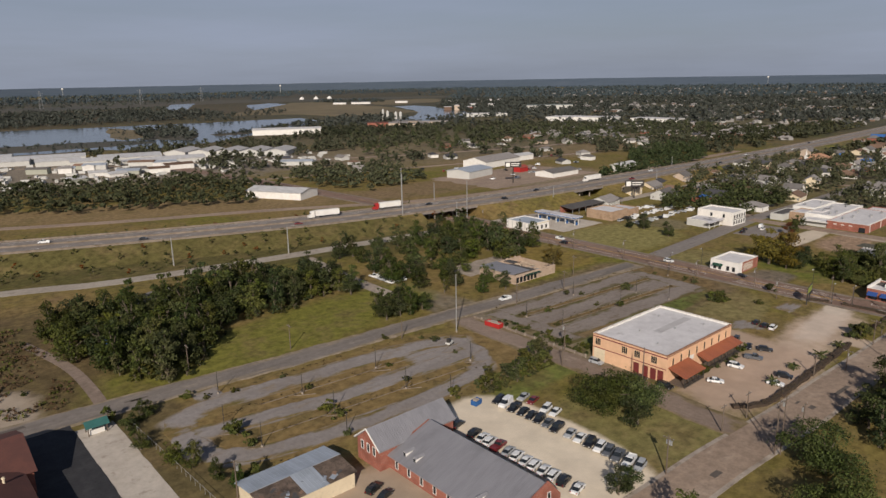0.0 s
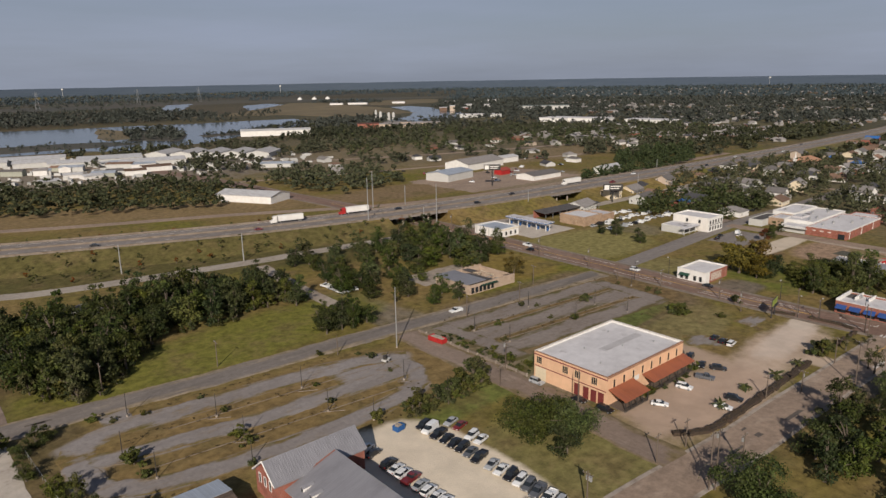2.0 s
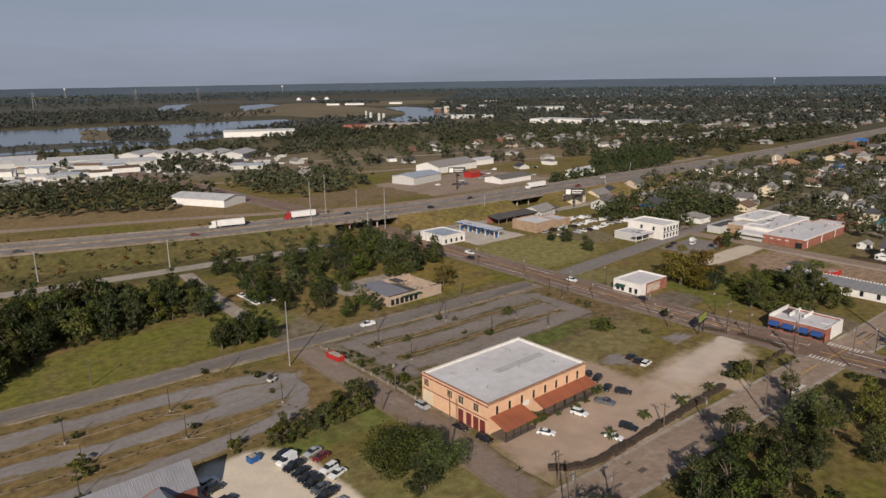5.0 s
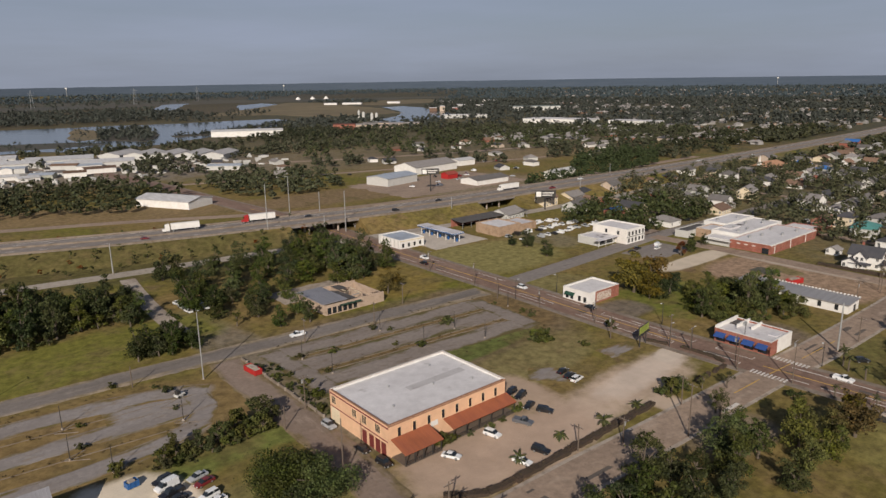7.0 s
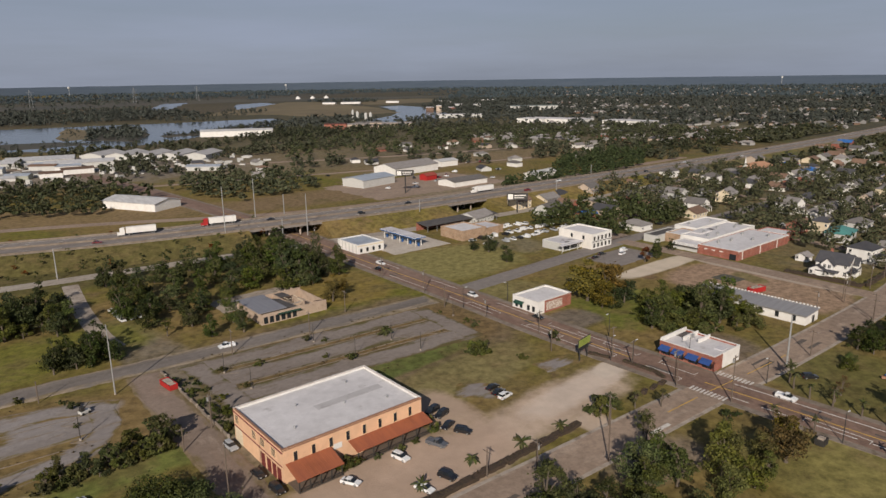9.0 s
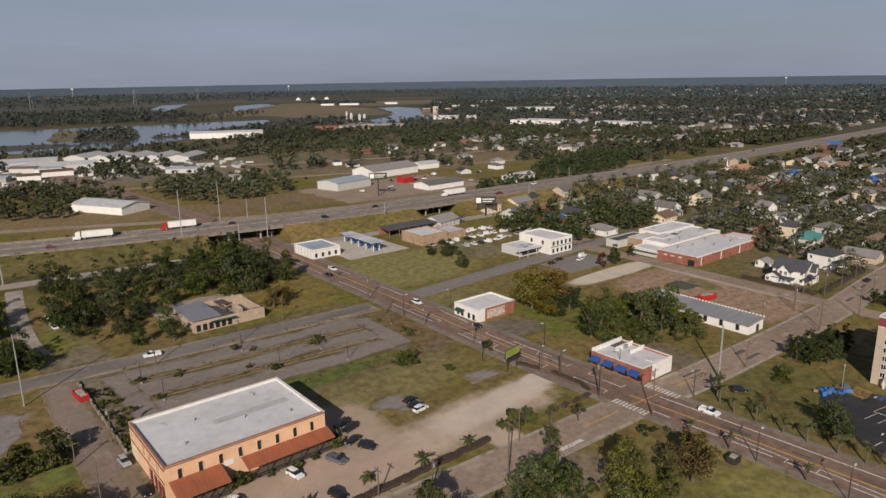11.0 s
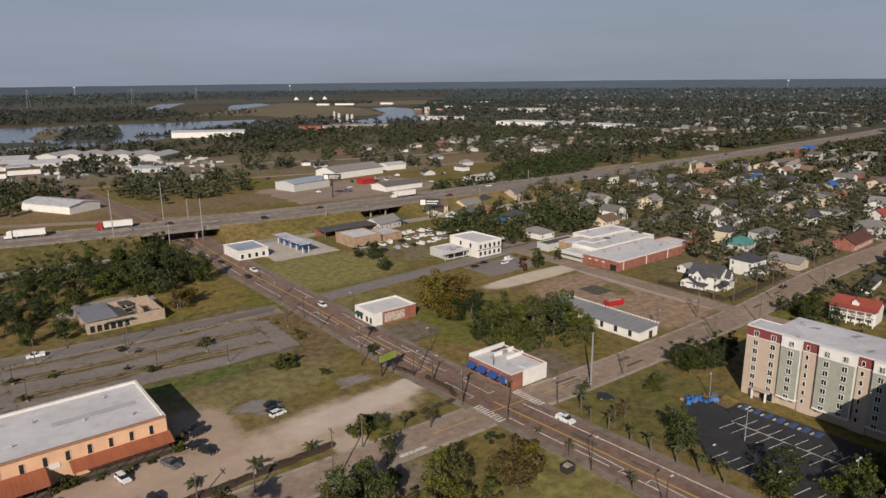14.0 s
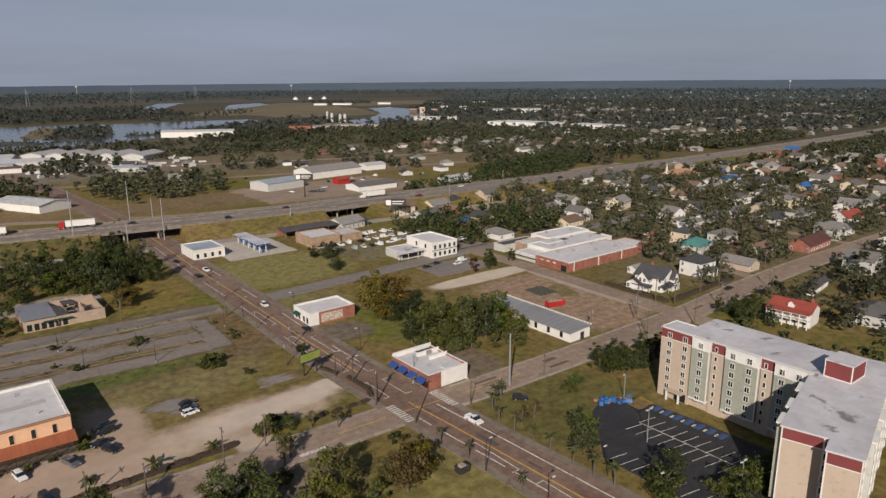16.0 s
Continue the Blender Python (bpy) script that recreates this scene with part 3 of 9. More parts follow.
LEAF_RED = leaf_mat("rust_red_leaves", (0.17, 0.055, 0.025), (0.11, 0.05, 0.022), (0.07, 0.05, 0.022))
LEAF_BARE = leaf_mat("thin_brown_twigs", (0.075, 0.056, 0.028), (0.110, 0.082, 0.040), (0.060, 0.048, 0.024))
PALM_LEAF = leaf_mat("palm_fronds", (0.034, 0.046, 0.016), (0.072, 0.082, 0.030), (0.082, 0.072, 0.032))
# distance haze is mixed into the next three colours, greying and bluing them
LEAF_TOWN = leaf_mat("town_tree_leaves", (0.019, 0.025, 0.015), (0.076, 0.086, 0.044), (0.076, 0.068, 0.040))
WOODS_FAR = leaf_mat("hazed_far_woods", (0.033, 0.041, 0.036), (0.064, 0.073, 0.060), (0.066, 0.065, 0.054))
WOODS_HORIZON = leaf_mat("hazed_horizon_woods", (0.048, 0.061, 0.072), (0.064, 0.078, 0.087), (0.058, 0.068, 0.077))
TWIG = mat("dry_reeds", (0.180, 0.140, 0.078), (0.130, 0.104, 0.060), (0.080, 0.072, 0.050), 0.004, 0.02, 0.95)
MARSH = mat("dark_marsh", (0.066, 0.064, 0.052), (0.086, 0.074, 0.054), (0.050, 0.054, 0.048), 0.003, 0.02, 0.95)


def glass_mat(name, tint, rough=0.08):
    m, n, l, bsdf = nodes_of(name)
    bsdf.inputs["Base Color"].default_value = (*tint, 1)
    bsdf.inputs["Roughness"].default_value = rough
    bsdf.inputs["Specular IOR Level"].default_value = 0.6
    return m


GLASS = glass_mat("dark_window_glass", (0.018, 0.022, 0.026))
LAMP_GLASS = glass_mat("headlamp_glass", (0.6, 0.6, 0.58))
TAIL_RED = glass_mat("tail_lamp_red", (0.30, 0.01, 0.01))


def car_paint(name, c):
    m, n, l, bsdf = nodes_of(name)
    col = mixed(n, l, noisy(n, l, 1.5, 4, 0.4, 0.8), c, tuple(v * 0.85 for v in c))
    l.new(col, bsdf.inputs["Base Color"])
    bsdf.inputs["Roughness"].default_value, bsdf.inputs["Coat Weight"].default_value = 0.35, 0.6
    return m


CAR_PAINTS = {k: car_paint(k + "_car_paint", c) for k, c in dict(white=(0.72, 0.72, 0.71), black=(0.012, 0.012, 0.014), silver=(0.36, 0.37, 0.38), grey=(0.10, 0.105, 0.115), red=(0.16, 0.018, 0.02), blue=(0.03, 0.06, 0.15)).items()}


def water_material():
    m, n, l, bsdf = nodes_of("river_water")
    bsdf.inputs["Base Color"].default_value = (0.055, 0.062, 0.066, 1)
    bsdf.inputs["Roughness"].default_value = 0.12
    bp = n.new("ShaderNodeBump")
    bp.inputs["Strength"].default_value, bp.inputs["Distance"].default_value = 0.15, 0.3
    l.new(noisy(n, l, 0.08, 4, 0.1, 0.9), bp.inputs["Height"])
    l.new(bp.outputs["Normal"], bsdf.inputs["Normal"])
    return m


WATER = water_material()


# ---- mesh tools ----
class Mesh:
    """Vertices and faces gathered before they become one mesh."""

    def __init__(self):
        self.v, self.f = [], []

    def add(self, verts, faces):
        k = len(self.v)
        self.v += [tuple(p) for p in verts]
        self.f += [tuple(i + k for i in f) for f in faces]
        return self

    def box(self, x0, y0, z0, x1, y1, z1, rz=0.0, about=None):
        pts = [(x, y, z) for z in (z0, z1) for x, y in ((x0, y0), (x1, y0), (x1, y1), (x0, y1))]
        if rz:
            cx, cy = about or ((x0 + x1) / 2, (y0 + y1) / 2)
            c, s = math.cos(radians(rz)), math.sin(radians(rz))
            pts = [(cx + (x - cx) * c - (y - cy) * s, cy + (x - cx) * s + (y - cy) * c, z) for x, y, z in pts]
        return self.add(pts, [(3, 2, 1, 0), (4, 5, 6, 7), (0, 1, 5, 4), (1, 2, 6, 5), (2, 3, 7, 6), (3, 0, 4, 7)])

    def prism(self, poly, z0, z1):
        n = len(poly)
        return self.add([(x, y, z0) for x, y in poly] + [(x, y, z1) for x, y in poly],
                        [tuple(range(n - 1, -1, -1)), tuple(range(n, 2 * n))] + [(i, (i + 1) % n, (i + 1) % n + n, i + n) for i in range(n)])

    def rod(self, a, b, r0, r1=None, n=6):
        """A tapered rod between two places."""
        a, b = Vector(a), Vector(b)
        r1 = r0 if r1 is None else r1
        d = (b - a).normalized()
        s = d.orthogonal().normalized()
        t = d.cross(s)
        ring = [(math.cos(2 * math.pi * i / n), math.sin(2 * math.pi * i / n)) for i in range(n)]
        pts = [a + (s * c + t * q) * r0 for c, q in ring] + [b + (s * c + t * q) * r1 for c, q in ring]
        return self.add(pts, [tuple(range(n - 1, -1, -1)), tuple(range(n, 2 * n))] + [(i, (i + 1) % n, (i + 1) % n + n, i + n) for i in range(n)])

    def gable(self, x0, y0, x1, y1, ze, zr, along="x", over=0.4, thick=0.25):
        """Two sloping roof slabs with an overhang; the ridge runs along the given axis."""
        if along == "x":
            ym, k = (y0 + y1) / 2, (zr - ze) / ((y1 - y0) / 2)
            for s, y in ((-1, y0), (1, y1)):
                yo, zo = y + s * over, ze - k * over
                p = [(x0 - over, ym, zr), (x1 + over, ym, zr), (x1 + over, yo, zo), (x0 - over, yo, zo)]
                self.slab(p, thick)
        else:
            xm, k = (x0 + x1) / 2, (zr - ze) / ((x1 - x0) / 2)
            for s, x in ((-1, x0), (1, x1)):
                xo, zo = x + s * over, ze - k * over
                p = [(xm, y0 - over, zr), (xm, y1 + over, zr), (xo, y1 + over, zo), (xo, y0 - over, zo)]
                self.slab(p, thick)
        return self

    def slab(self, p, thick):
        """A thick plate; p: its four upper corners."""
        low = [(x, y, z - thick) for x, y, z in p]
        return self.add(list(p) + low, [(0, 1, 2, 3), (7, 6, 5, 4), (0, 4, 5, 1), (1, 5, 6, 2), (2, 6, 7, 3), (3, 7, 4, 0)])

    def hip(self, x0, y0, x1, y1, ze, zr, over=0.5):
        x0, y0, x1, y1 = x0 - over, y0 - over, x1 + over, y1 + over
        w, d = x1 - x0, y1 - y0
        h = min(w, d) / 2
        a = (x0 + h, (y0 + y1) / 2) if w >= d else ((x0 + x1) / 2, y0 + h)
        b = (x1 - h, (y0 + y1) / 2) if w >= d else ((x0 + x1) / 2, y1 - h)
        v = [(x0, y0, ze), (x1, y0, ze), (x1, y1, ze), (x0, y1, ze), (*a, zr), (*b, zr)]
        f = [(0, 1, 5, 4), (1, 2, 5), (2, 3, 4, 5), (3, 0, 4)] if w >= d else [(0, 1, 4), (1, 2, 5, 4), (2, 3, 5), (3, 0, 4, 5)]
        return self.add(v, f + [(3, 2, 1, 0)])

    def data(self, name, material, smooth=False):
        me = bpy.data.meshes.new(name)
        me.from_pydata(self.v, [], self.f)
        me.materials.append(material)
        bm = bmesh.new()
        bm.from_mesh(me)
        bmesh.ops.recalc_face_normals(bm, faces=bm.faces)
        bm.to_mesh(me)
        bm.free()
        if smooth:
            me.shade_smooth()
        return me


def part(name, mesh, material, parent=None, label=""):
    """One mesh object under a thing; mesh: a Mesh, or mesh data that is shared."""
    ob = new(name, mesh.data(name, material) if isinstance(mesh, Mesh) else mesh)
    ob.parent = parent
    return tagged(ob, label)


def thing(name, label, category, at=(0, 0, 0), rz=0.0, group="", kind=""):
    ob = new(name)
    ob.matrix_basis = pose(*at, 0, 0, rz)
    return tagged(ob, label, category, group, kind)


def structure(name, mesh, material, label, category):
    return tagged(part(name, mesh, material), label, category, kind="structure")


def ribbon(points, width, z, thick=0.3):
    """A road slab along a line of (x, y) or (x, y, z) points, smoothed."""
    pts = [Vector((p[0], p[1], p[2] if len(p) > 2 else z)) for p in points]
    fine = []
    for i in range(len(pts) - 1):
        a, b, c, d = pts[max(i - 1, 0)], pts[i], pts[i + 1], pts[min(i + 2, len(pts) - 1)]
        k = max(1, int((c - b).length / 5))
        for j in range(k):
            t = j / k
            fine.append(0.5 * (2 * b + (c - a) * t + (2 * a - 5 * b + 4 * c - d) * t * t + (3 * b - a - 3 * c + d) * t ** 3))
    fine.append(pts[-1])
    return fine, strip(fine, -width / 2, width / 2, 0.0, 0.0, thick)


def sides(fine):
    out = []
    for i, p in enumerate(fine):
        d = fine[min(i + 1, len(fine) - 1)] - fine[max(i - 1, 0)]
        out.append(Vector((-d.y, d.x, 0)).normalized())
    return out


def strip(fine, a, b, za, zb, thick):
    """A slab that follows a line from offset a to offset b (to its left), raised by za and zb."""
    m, n = Mesh(), sides(fine)
    v = []
    for p, s in zip(fine, n):
        pa, pb = p + s * a, p + s * b
        v += [(pa.x, pa.y, p.z + za), (pb.x, pb.y, p.z + zb), (pb.x, pb.y, p.z + zb - thick), (pa.x, pa.y, p.z + za - thick)]
    f = []
    for i in range(len(fine) - 1):
        k = 4 * i
        for j in range(4):
            f.append((k + j, k + (j + 1) % 4, k + 4 + (j + 1) % 4, k + 4 + j))
    f += [(0, 3, 2, 1), tuple(4 * (len(fine) - 1) + j for j in range(4))]
    return m.add(v, f)


def dashes(fine, offset, width, z, on, off, thick=0.02, a=0.0, b=1.0):
    """Painted strokes along a line."""
    m, n = Mesh(), sides(fine)
    length = [0.0]
    for p, q in zip(fine, fine[1:]):
        length.append(length[-1] + (q - p).length)

    def place(s, o):
        i = max(0, min(len(fine) - 2, int(np.searchsorted(length, s)) - 1))
        t = (s - length[i]) / max(1e-6, length[i + 1] - length[i])
        p = fine[i].lerp(fine[i + 1], t) + n[i].lerp(n[i + 1], t) * o
        return p.x, p.y, p.z + z
    s = a * length[-1]
    while s < b * length[-1]:
        e = min(s + on, b * length[-1])
        m.slab([place(s, offset - width / 2), place(e, offset - width / 2), place(e, offset + width / 2), place(s, offset + width / 2)], thick)
        s += on + off
    return m


# ---- ground, water and roads ----
def big_ground():
    """One sheet to the horizon; it dips a little where the river and its arms lie."""
    m = Mesh()
    ring = [0, 400, 1000, 2200, 6500]
    seg = 96
    v, f = [(200, 150, 0)], []
    for r in ring[1:]:
        v += [(200 + r * math.cos(2 * math.pi * i / seg), 150 + r * math.sin(2 * math.pi * i / seg), 0) for i in range(seg)]
    f += [(0, 1 + i, 1 + (i + 1) % seg) for i in range(seg)]
    for k in range(len(ring) - 2):
        a = 1 + k * seg
        f += [(a + i, a + seg + i, a + seg + (i + 1) % seg, a + (i + 1) % seg) for i in range(seg)]
    return m.add(v, f)


structure("ground", big_ground(), GROUND, "flat town ground of mixed dry and green grass and bare soil", "ground")


def shore(cx, cy, rx, ry, turn, seed, z, n=48, rough=0.35):
    """An uneven flat outline."""
    out = []
    for i in range(n):
        a = 2 * math.pi * i / n
        k = 1 + rough * noise.noise((math.cos(a) * 1.7 + seed, math.sin(a) * 1.7, seed * 0.37)) + 0.12 * noise.noise((math.cos(a) * 6 + seed, math.sin(a) * 6, 3.1))
        x, y = rx * k * math.cos(a), ry * k * math.sin(a)
        c, s = math.cos(radians(turn)), math.sin(radians(turn))
        out.append((cx + x * c - y * s, cy + x * s + y * c))
    return Mesh().prism(out, z - 0.3, z)


def level(name, points, width, z, material, label, category, wobble=0.0, seed=0):
    fine, m = ribbon(points, width, z)
    if wobble:
        m.v = [(x + wobble * noise.noise((x * 0.004, y * 0.004, seed)), y + wobble * noise.noise((x * 0.004, y * 0.004, seed + 9)), q) for x, y, q in m.v]
    structure(name, m, material, label, category)
    return fine


# roads
MAIN = [(264, -140), (262, -60), (260, 0), (258, 40), (256.2, 70), (255.6, 92), (256, 120), (257, 150), (257.2, 190), (257.8, 230), (260, 290), (259, 330), (254, 400), (249, 470), (244, 540), (225, 700)]
WEST = [(-160, 184), (-60, 180), (20, 176.5), (53, 174), (84, 171), (119, 169), (155, 166.5), (202, 163), (247, 160)]
EAST_LANE = [(264, 161), (310, 164), (368, 168), (406, 167), (470, 166), (560, 168)]
ORANGE_ST = [(141.6, 62), (142, 75), (143.8, 92), (144.6, 120), (144.6, 140), (145.6, 163)]
CROSS = [(60, 62), (100, 60.4), (125, 59.7), (145, 58.3), (160, 57.3), (180, 56.9), (200, 56.0), (240, 54.6), (256, 54), (280, 52.4), (330, 51.5), (374, 52), (420, 55), (470, 56), (560, 54), (700, 52)]
EAST_ST = [(374, -120), (372, -40), (369, 20), (368, 54), (370, 96), (371, 130), (371, 168)]
walks_main = level("pavement_main", MAIN, 17.0, 0.10, KERB, "worn concrete pavements along the brown main street", "pavement")
main_line = level("road_main", MAIN, 12.6, 0.13, ROAD_BROWN, "reddish-brown main street with painted lanes", "road")
west_line = ribbon(WEST, 8.6, 0.07)[0]
level("road_east_lane", EAST_LANE, 9.5, 0.06, HWY, "dusty grey-tan side street", "road")
cross_line = level("road_cross", CROSS, 9.8, 0.115, ROAD_TAN, "tan asphalt cross street with a yellow centre line", "road")
level("pavement_cross", CROSS, 11.8, 0.075, CONCRETE, "concrete kerbs along the cross street", "pavement")
level("road_east_street", EAST_ST, 8.5, 0.09, ROAD_TAN, "dusty pale side street along the bare field", "road")
for nm, pts, w in (("road_cross_west", [(-400, 30), (-150, 52), (0, 62), (60, 62)], 9.8), ("road_house_row", [(430, 60), (436, 110), (446, 170), (452, 230)], 6), ("road_house_lane", [(446, 128), (520, 122), (600, 120), (700, 118)], 6), ("road_house_street", [(520, 50), (528, 130), (540, 250)], 6), ("road_church_lane", [(400, 205), (470, 200), (560, 205), (700, 210)], 6),
                    ("road_rail_track", [(120, 760), (300, 640), (480, 560), (700, 510), (1000, 470), (1500, 440)], 9), ("road_north_lane", [(250, 520), (330, 500), (450, 470), (600, 440)], 7)):
    level(nm, pts, w, 0.055, ROAD_TAN, "narrow worn tan lane", "road")
level("road_driveway", [(145.4, 188), (144.4, 200), (145.6, 232), (149.5, 270)], 6.0, 0.05, CONCRETE, "pale concrete driveway beside the grove", "road")
level("road_alley", [(36, 172), (37, 190), (36, 212), (30, 240)], 3.2, 0.05, ROAD_DUST, "short dusty drive beside the grass", "road")

# painted lines
structure("trim_yellow_line_main", dashes(main_line, 0.6, 0.36, 0.03, 40, 0.01, a=0.02, b=0.235), PAINT_YELLOW, "double yellow centre line, faded", "road marking")
structure("trim_yellow_line_north", dashes(main_line, 0.2, 0.36, 0.03, 40, 0.01, a=0.262, b=0.62), PAINT_YELLOW, "yellow centre line, faded", "road marking")
structure("trim_white_line_east", dashes(main_line, -3.9, 0.36, 0.03, 30, 0.01, a=0.02, b=0.228), PAINT_WHITE, "solid white edge line", "road marking")
structure("trim_white_line_west", dashes(main_line, 4.1, 0.32, 0.03, 9, 3, a=0.02, b=0.225), PAINT_WHITE, "broken white parking lane line", "road marking")
structure("trim_white_line_parking", dashes(main_line, 4.4, 0.28, 0.03, 24, 14, a=0.28, b=0.52), PAINT_WHITE, "white parking bay line", "road marking")
structure("trim_white_line_kerb", dashes(main_line, -4.3, 0.26, 0.03, 16, 22, a=0.27, b=0.46), PAINT_WHITE, "white parking bay line", "road marking")
brackets = Mesh()
for bx, y0, y1, s in ((252.2, 63, 74, 1), (252.4, 84, 97, 1), (252.2, 104, 118, 1), (252.8, 132, 148, 1), (260.4, 62, 73, -1), (260.2, 80, 92, -1), (260.0, 98, 114, -1), (254.6, 18, 32, 1), (255.6, -2, 12, 1)):
    brackets.box(bx + s * 1.9 - 0.1, y0, 0.12, bx + s * 1.9 + 0.1, y1, 0.154)
    for yy in (y0, y1):
        brackets.box(min(bx, bx + s * 1.9), yy - 0.1, 0.12, max(bx, bx + s * 1.9), yy + 0.1, 0.158)
structure("trim_parking_brackets", brackets, PAINT_WHITE, "white bracket marks of kerbside parking bays", "road marking")
structure("trim_yellow_line_cross", dashes(cross_line, 0, 0.28, 0.03, 12.5, 5, a=0.273, b=0.36), PAINT_YELLOW, "yellow centre line of the cross street", "road marking")
structure("trim_white_dash_cross", dashes(cross_line, -3.6, 1.1, 0.03, 7, 400, a=0.255, b=0.30), PAINT_WHITE, "white worn stop bar", "road marking")
for nm, cx in (("trim_crosswalk_west", 250.2), ("trim_crosswalk_east", 263.6)):
    cw = Mesh()
    for i in range(10):
        cw.box(cx - 0.2, 49.1 + i * 1.0, 0.12, cx + 2.2, 49.65 + i * 1.0, 0.152)
    structure(nm, cw, PAINT_WHITE, "white striped pedestrian crossing", "crosswalk")

patches = Mesh()
prng = random.Random(8)
for lne, n_p, wmax, zz in ((main_line, 26, 5.0, 0.135), (cross_line, 18, 3.6, 0.12), (west_line, 14, 3.2, 0.075)):
    for k in range(n_p):
        i = prng.randrange(2, int(len(lne) * 0.55) - 2)
        p, d = lne[i], (lne[i + 1] - lne[i]).normalized()
        o = prng.uniform(-wmax, wmax) * 0.8
        c = p + Vector((-d.y, d.x, 0)) * o
        L, W = prng.uniform(0.8, 4.0), prng.uniform(0.3, 0.8)
        u, q = d * L, Vector((-d.y, d.x, 0)) * W
        patches.slab([(e.x, e.y, zz) for e in (c - u - q, c + u - q, c + u * 0.9 + q, c - u + q)], 0.02)
structure("trim_road_patches", patches, mat("tar_patch", (0.095, 0.080, 0.070), (0.12, 0.098, 0.082), (0.075, 0.064, 0.056), 0.3, 1.5, 0.9), "dark tar patches on the old streets", "road patch")

# parking lots
def lot_aisle(name, x0, y0, x1, y1, z=0.06, material=CONCRETE, label="pale concrete yard", seed=1.0, ragged=0.9, lean=0.0):
    pts, xm = [], (x0 + x1) / 2
    n = 40
    for (ax, ay), (bx, by) in (((x0, y0), (x1, y0)), ((x1, y0), (x1, y1)), ((x1, y1), (x0, y1)), ((x0, y1), (x0, y0))):
        for i in range(n):
            t = i / n
            x, y = ax + (bx - ax) * t, ay + (by - ay) * t
            y += lean * (x - xm)
            pts.append((x + ragged * noise.noise((x * 0.25, y * 0.25, seed)), y + ragged * noise.noise((x * 0.25, y * 0.25, seed + 5))))
    structure(name, Mesh().prism(pts, z - 0.2, z), material, label, "parking lot")


def lot_lane(name, points, width, z, seed, ragged=0.8, material=None, label="weathered grey parking lot lane with weedy edges", category="parking lot"):
    """Worn paving along a line, thin as a skin, with crumbling edges."""
    fine, _ = ribbon(points, width, z)
    dense = [p.lerp(q, k / 4) for p, q in zip(fine, fine[1:]) for k in range(4)] + [fine[-1]]
    n, cols, v, f, worn = sides(dense), 9, [], [], []
    for p, side in zip(dense, n):
        for k in range(cols):
            o = (k / (cols - 1) - 0.5) * width
            q = p + side * o
            e = ragged * abs(o) / width * 2
            v.append((q.x + e * noise.noise((q.x * 0.3, q.y * 0.3, seed)), q.y + e * noise.noise((q.x * 0.3, q.y * 0.3, seed + 9)), p.z - (0.2 if k in (0, cols - 1) else 0.0)))
            worn.append(abs(2 * k / (cols - 1) - 1))
    last = len(dense) - 1
    for i in range(min(6, last)):
        for row in (i, last - i):
            for k in range(cols):
                worn[row * cols + k] = max(worn[row * cols + k], 1 - i / 6)
    for k in range(cols):
        for row in (0, last):
            x, y, _z = v[row * cols + k]
            v[row * cols + k] = (x, y, dense[row].z - 0.2)
    f = [(i * cols + k, i * cols + k + 1, (i + 1) * cols + k + 1, (i + 1) * cols + k) for i in range(last) for k in range(cols - 1)]
    me = Mesh().add(v, f).data(name, material or LOT_WORN)
    me.attributes.new("worn", "FLOAT", "POINT").data.foreach_set("value", worn)
    structure(name, me, None, label, category)


lot_lane("road_west", WEST, 12.0, 0.07, 12.2, 0.9, STREET_WORN, "worn grey asphalt street with sandy broken edges", "road")
lot_lane("road_orange_street", ORANGE_ST, 11.4, 0.08, 13.2, 0.9, DUST_WORN, "dusty brown side street beside the orange building", "road")
lot_lane("pavement_sand_pad", [(203.5, 99), (209.5, 92.5), (214, 87.5)], 11, 0.05, 21.2, 1.2, LOT_WORN, "old cracked asphalt pad in the sandy grass")
lot_lane("pavement_billboard_pad", [(229.5, 92.6), (237, 91.6), (246, 90.4)], 8.5, 0.05, 22.2, 1.2, LOT_WORN, "old cracked asphalt pad under the billboard")
lot_lane("pavement_lot_north", [(46, 150), (48, 155.5), (54, 159), (61, 159.6), (76, 157.8), (93, 156.4), (113, 154.6), (126, 151), (135, 146)], 9.6, 0.060, 1.2)
lot_lane("pavement_lot_mid", [(46, 148), (58, 144.8), (68.6, 143.4), (80, 141), (92, 140.4), (111, 139.8), (132, 138.6)], 8.2, 0.064, 2.2)
lot_lane("pavement_lot_south", [(46, 154), (45.6, 147), (46, 141), (48, 134), (56, 129.4), (68, 126.8), (81, 125.4), (93, 124.6), (108, 125.2), (121, 128), (129.5, 135.5), (131, 148)], 7.8, 0.068, 3.2)
lot_lane("pavement_lot_end_east", [(108, 147), (122, 146.5), (135, 145)], 13, 0.056, 5.2, 1.6)
lot_lane("pavement_lot_entry", [(58, 156), (58.5, 164), (59, 172)], 9, 0.056, 6.2)
for nm, y, zz in (("north", 153.0, 0.060), ("mid", 141.0, 0.064), ("south", 128.6, 0.068)):
    lot_lane("pavement_east_lot_" + nm, [(154, y + 2.9), (175, y + 1.4), (197, y), (218, y - 1.4), (237, y - 2.8)], 11.6, zz, y, 0.9, EAST_WORN, "weathered brown-grey parking lot lane with weedy edges")
lot_lane("pavement_east_lot_end", [(233.5, 122), (234.5, 138), (235.5, 155)], 8.5, 0.072, 10.2, 1.2, EAST_WORN, "weathered brown-grey parking lot lane with weedy edges")
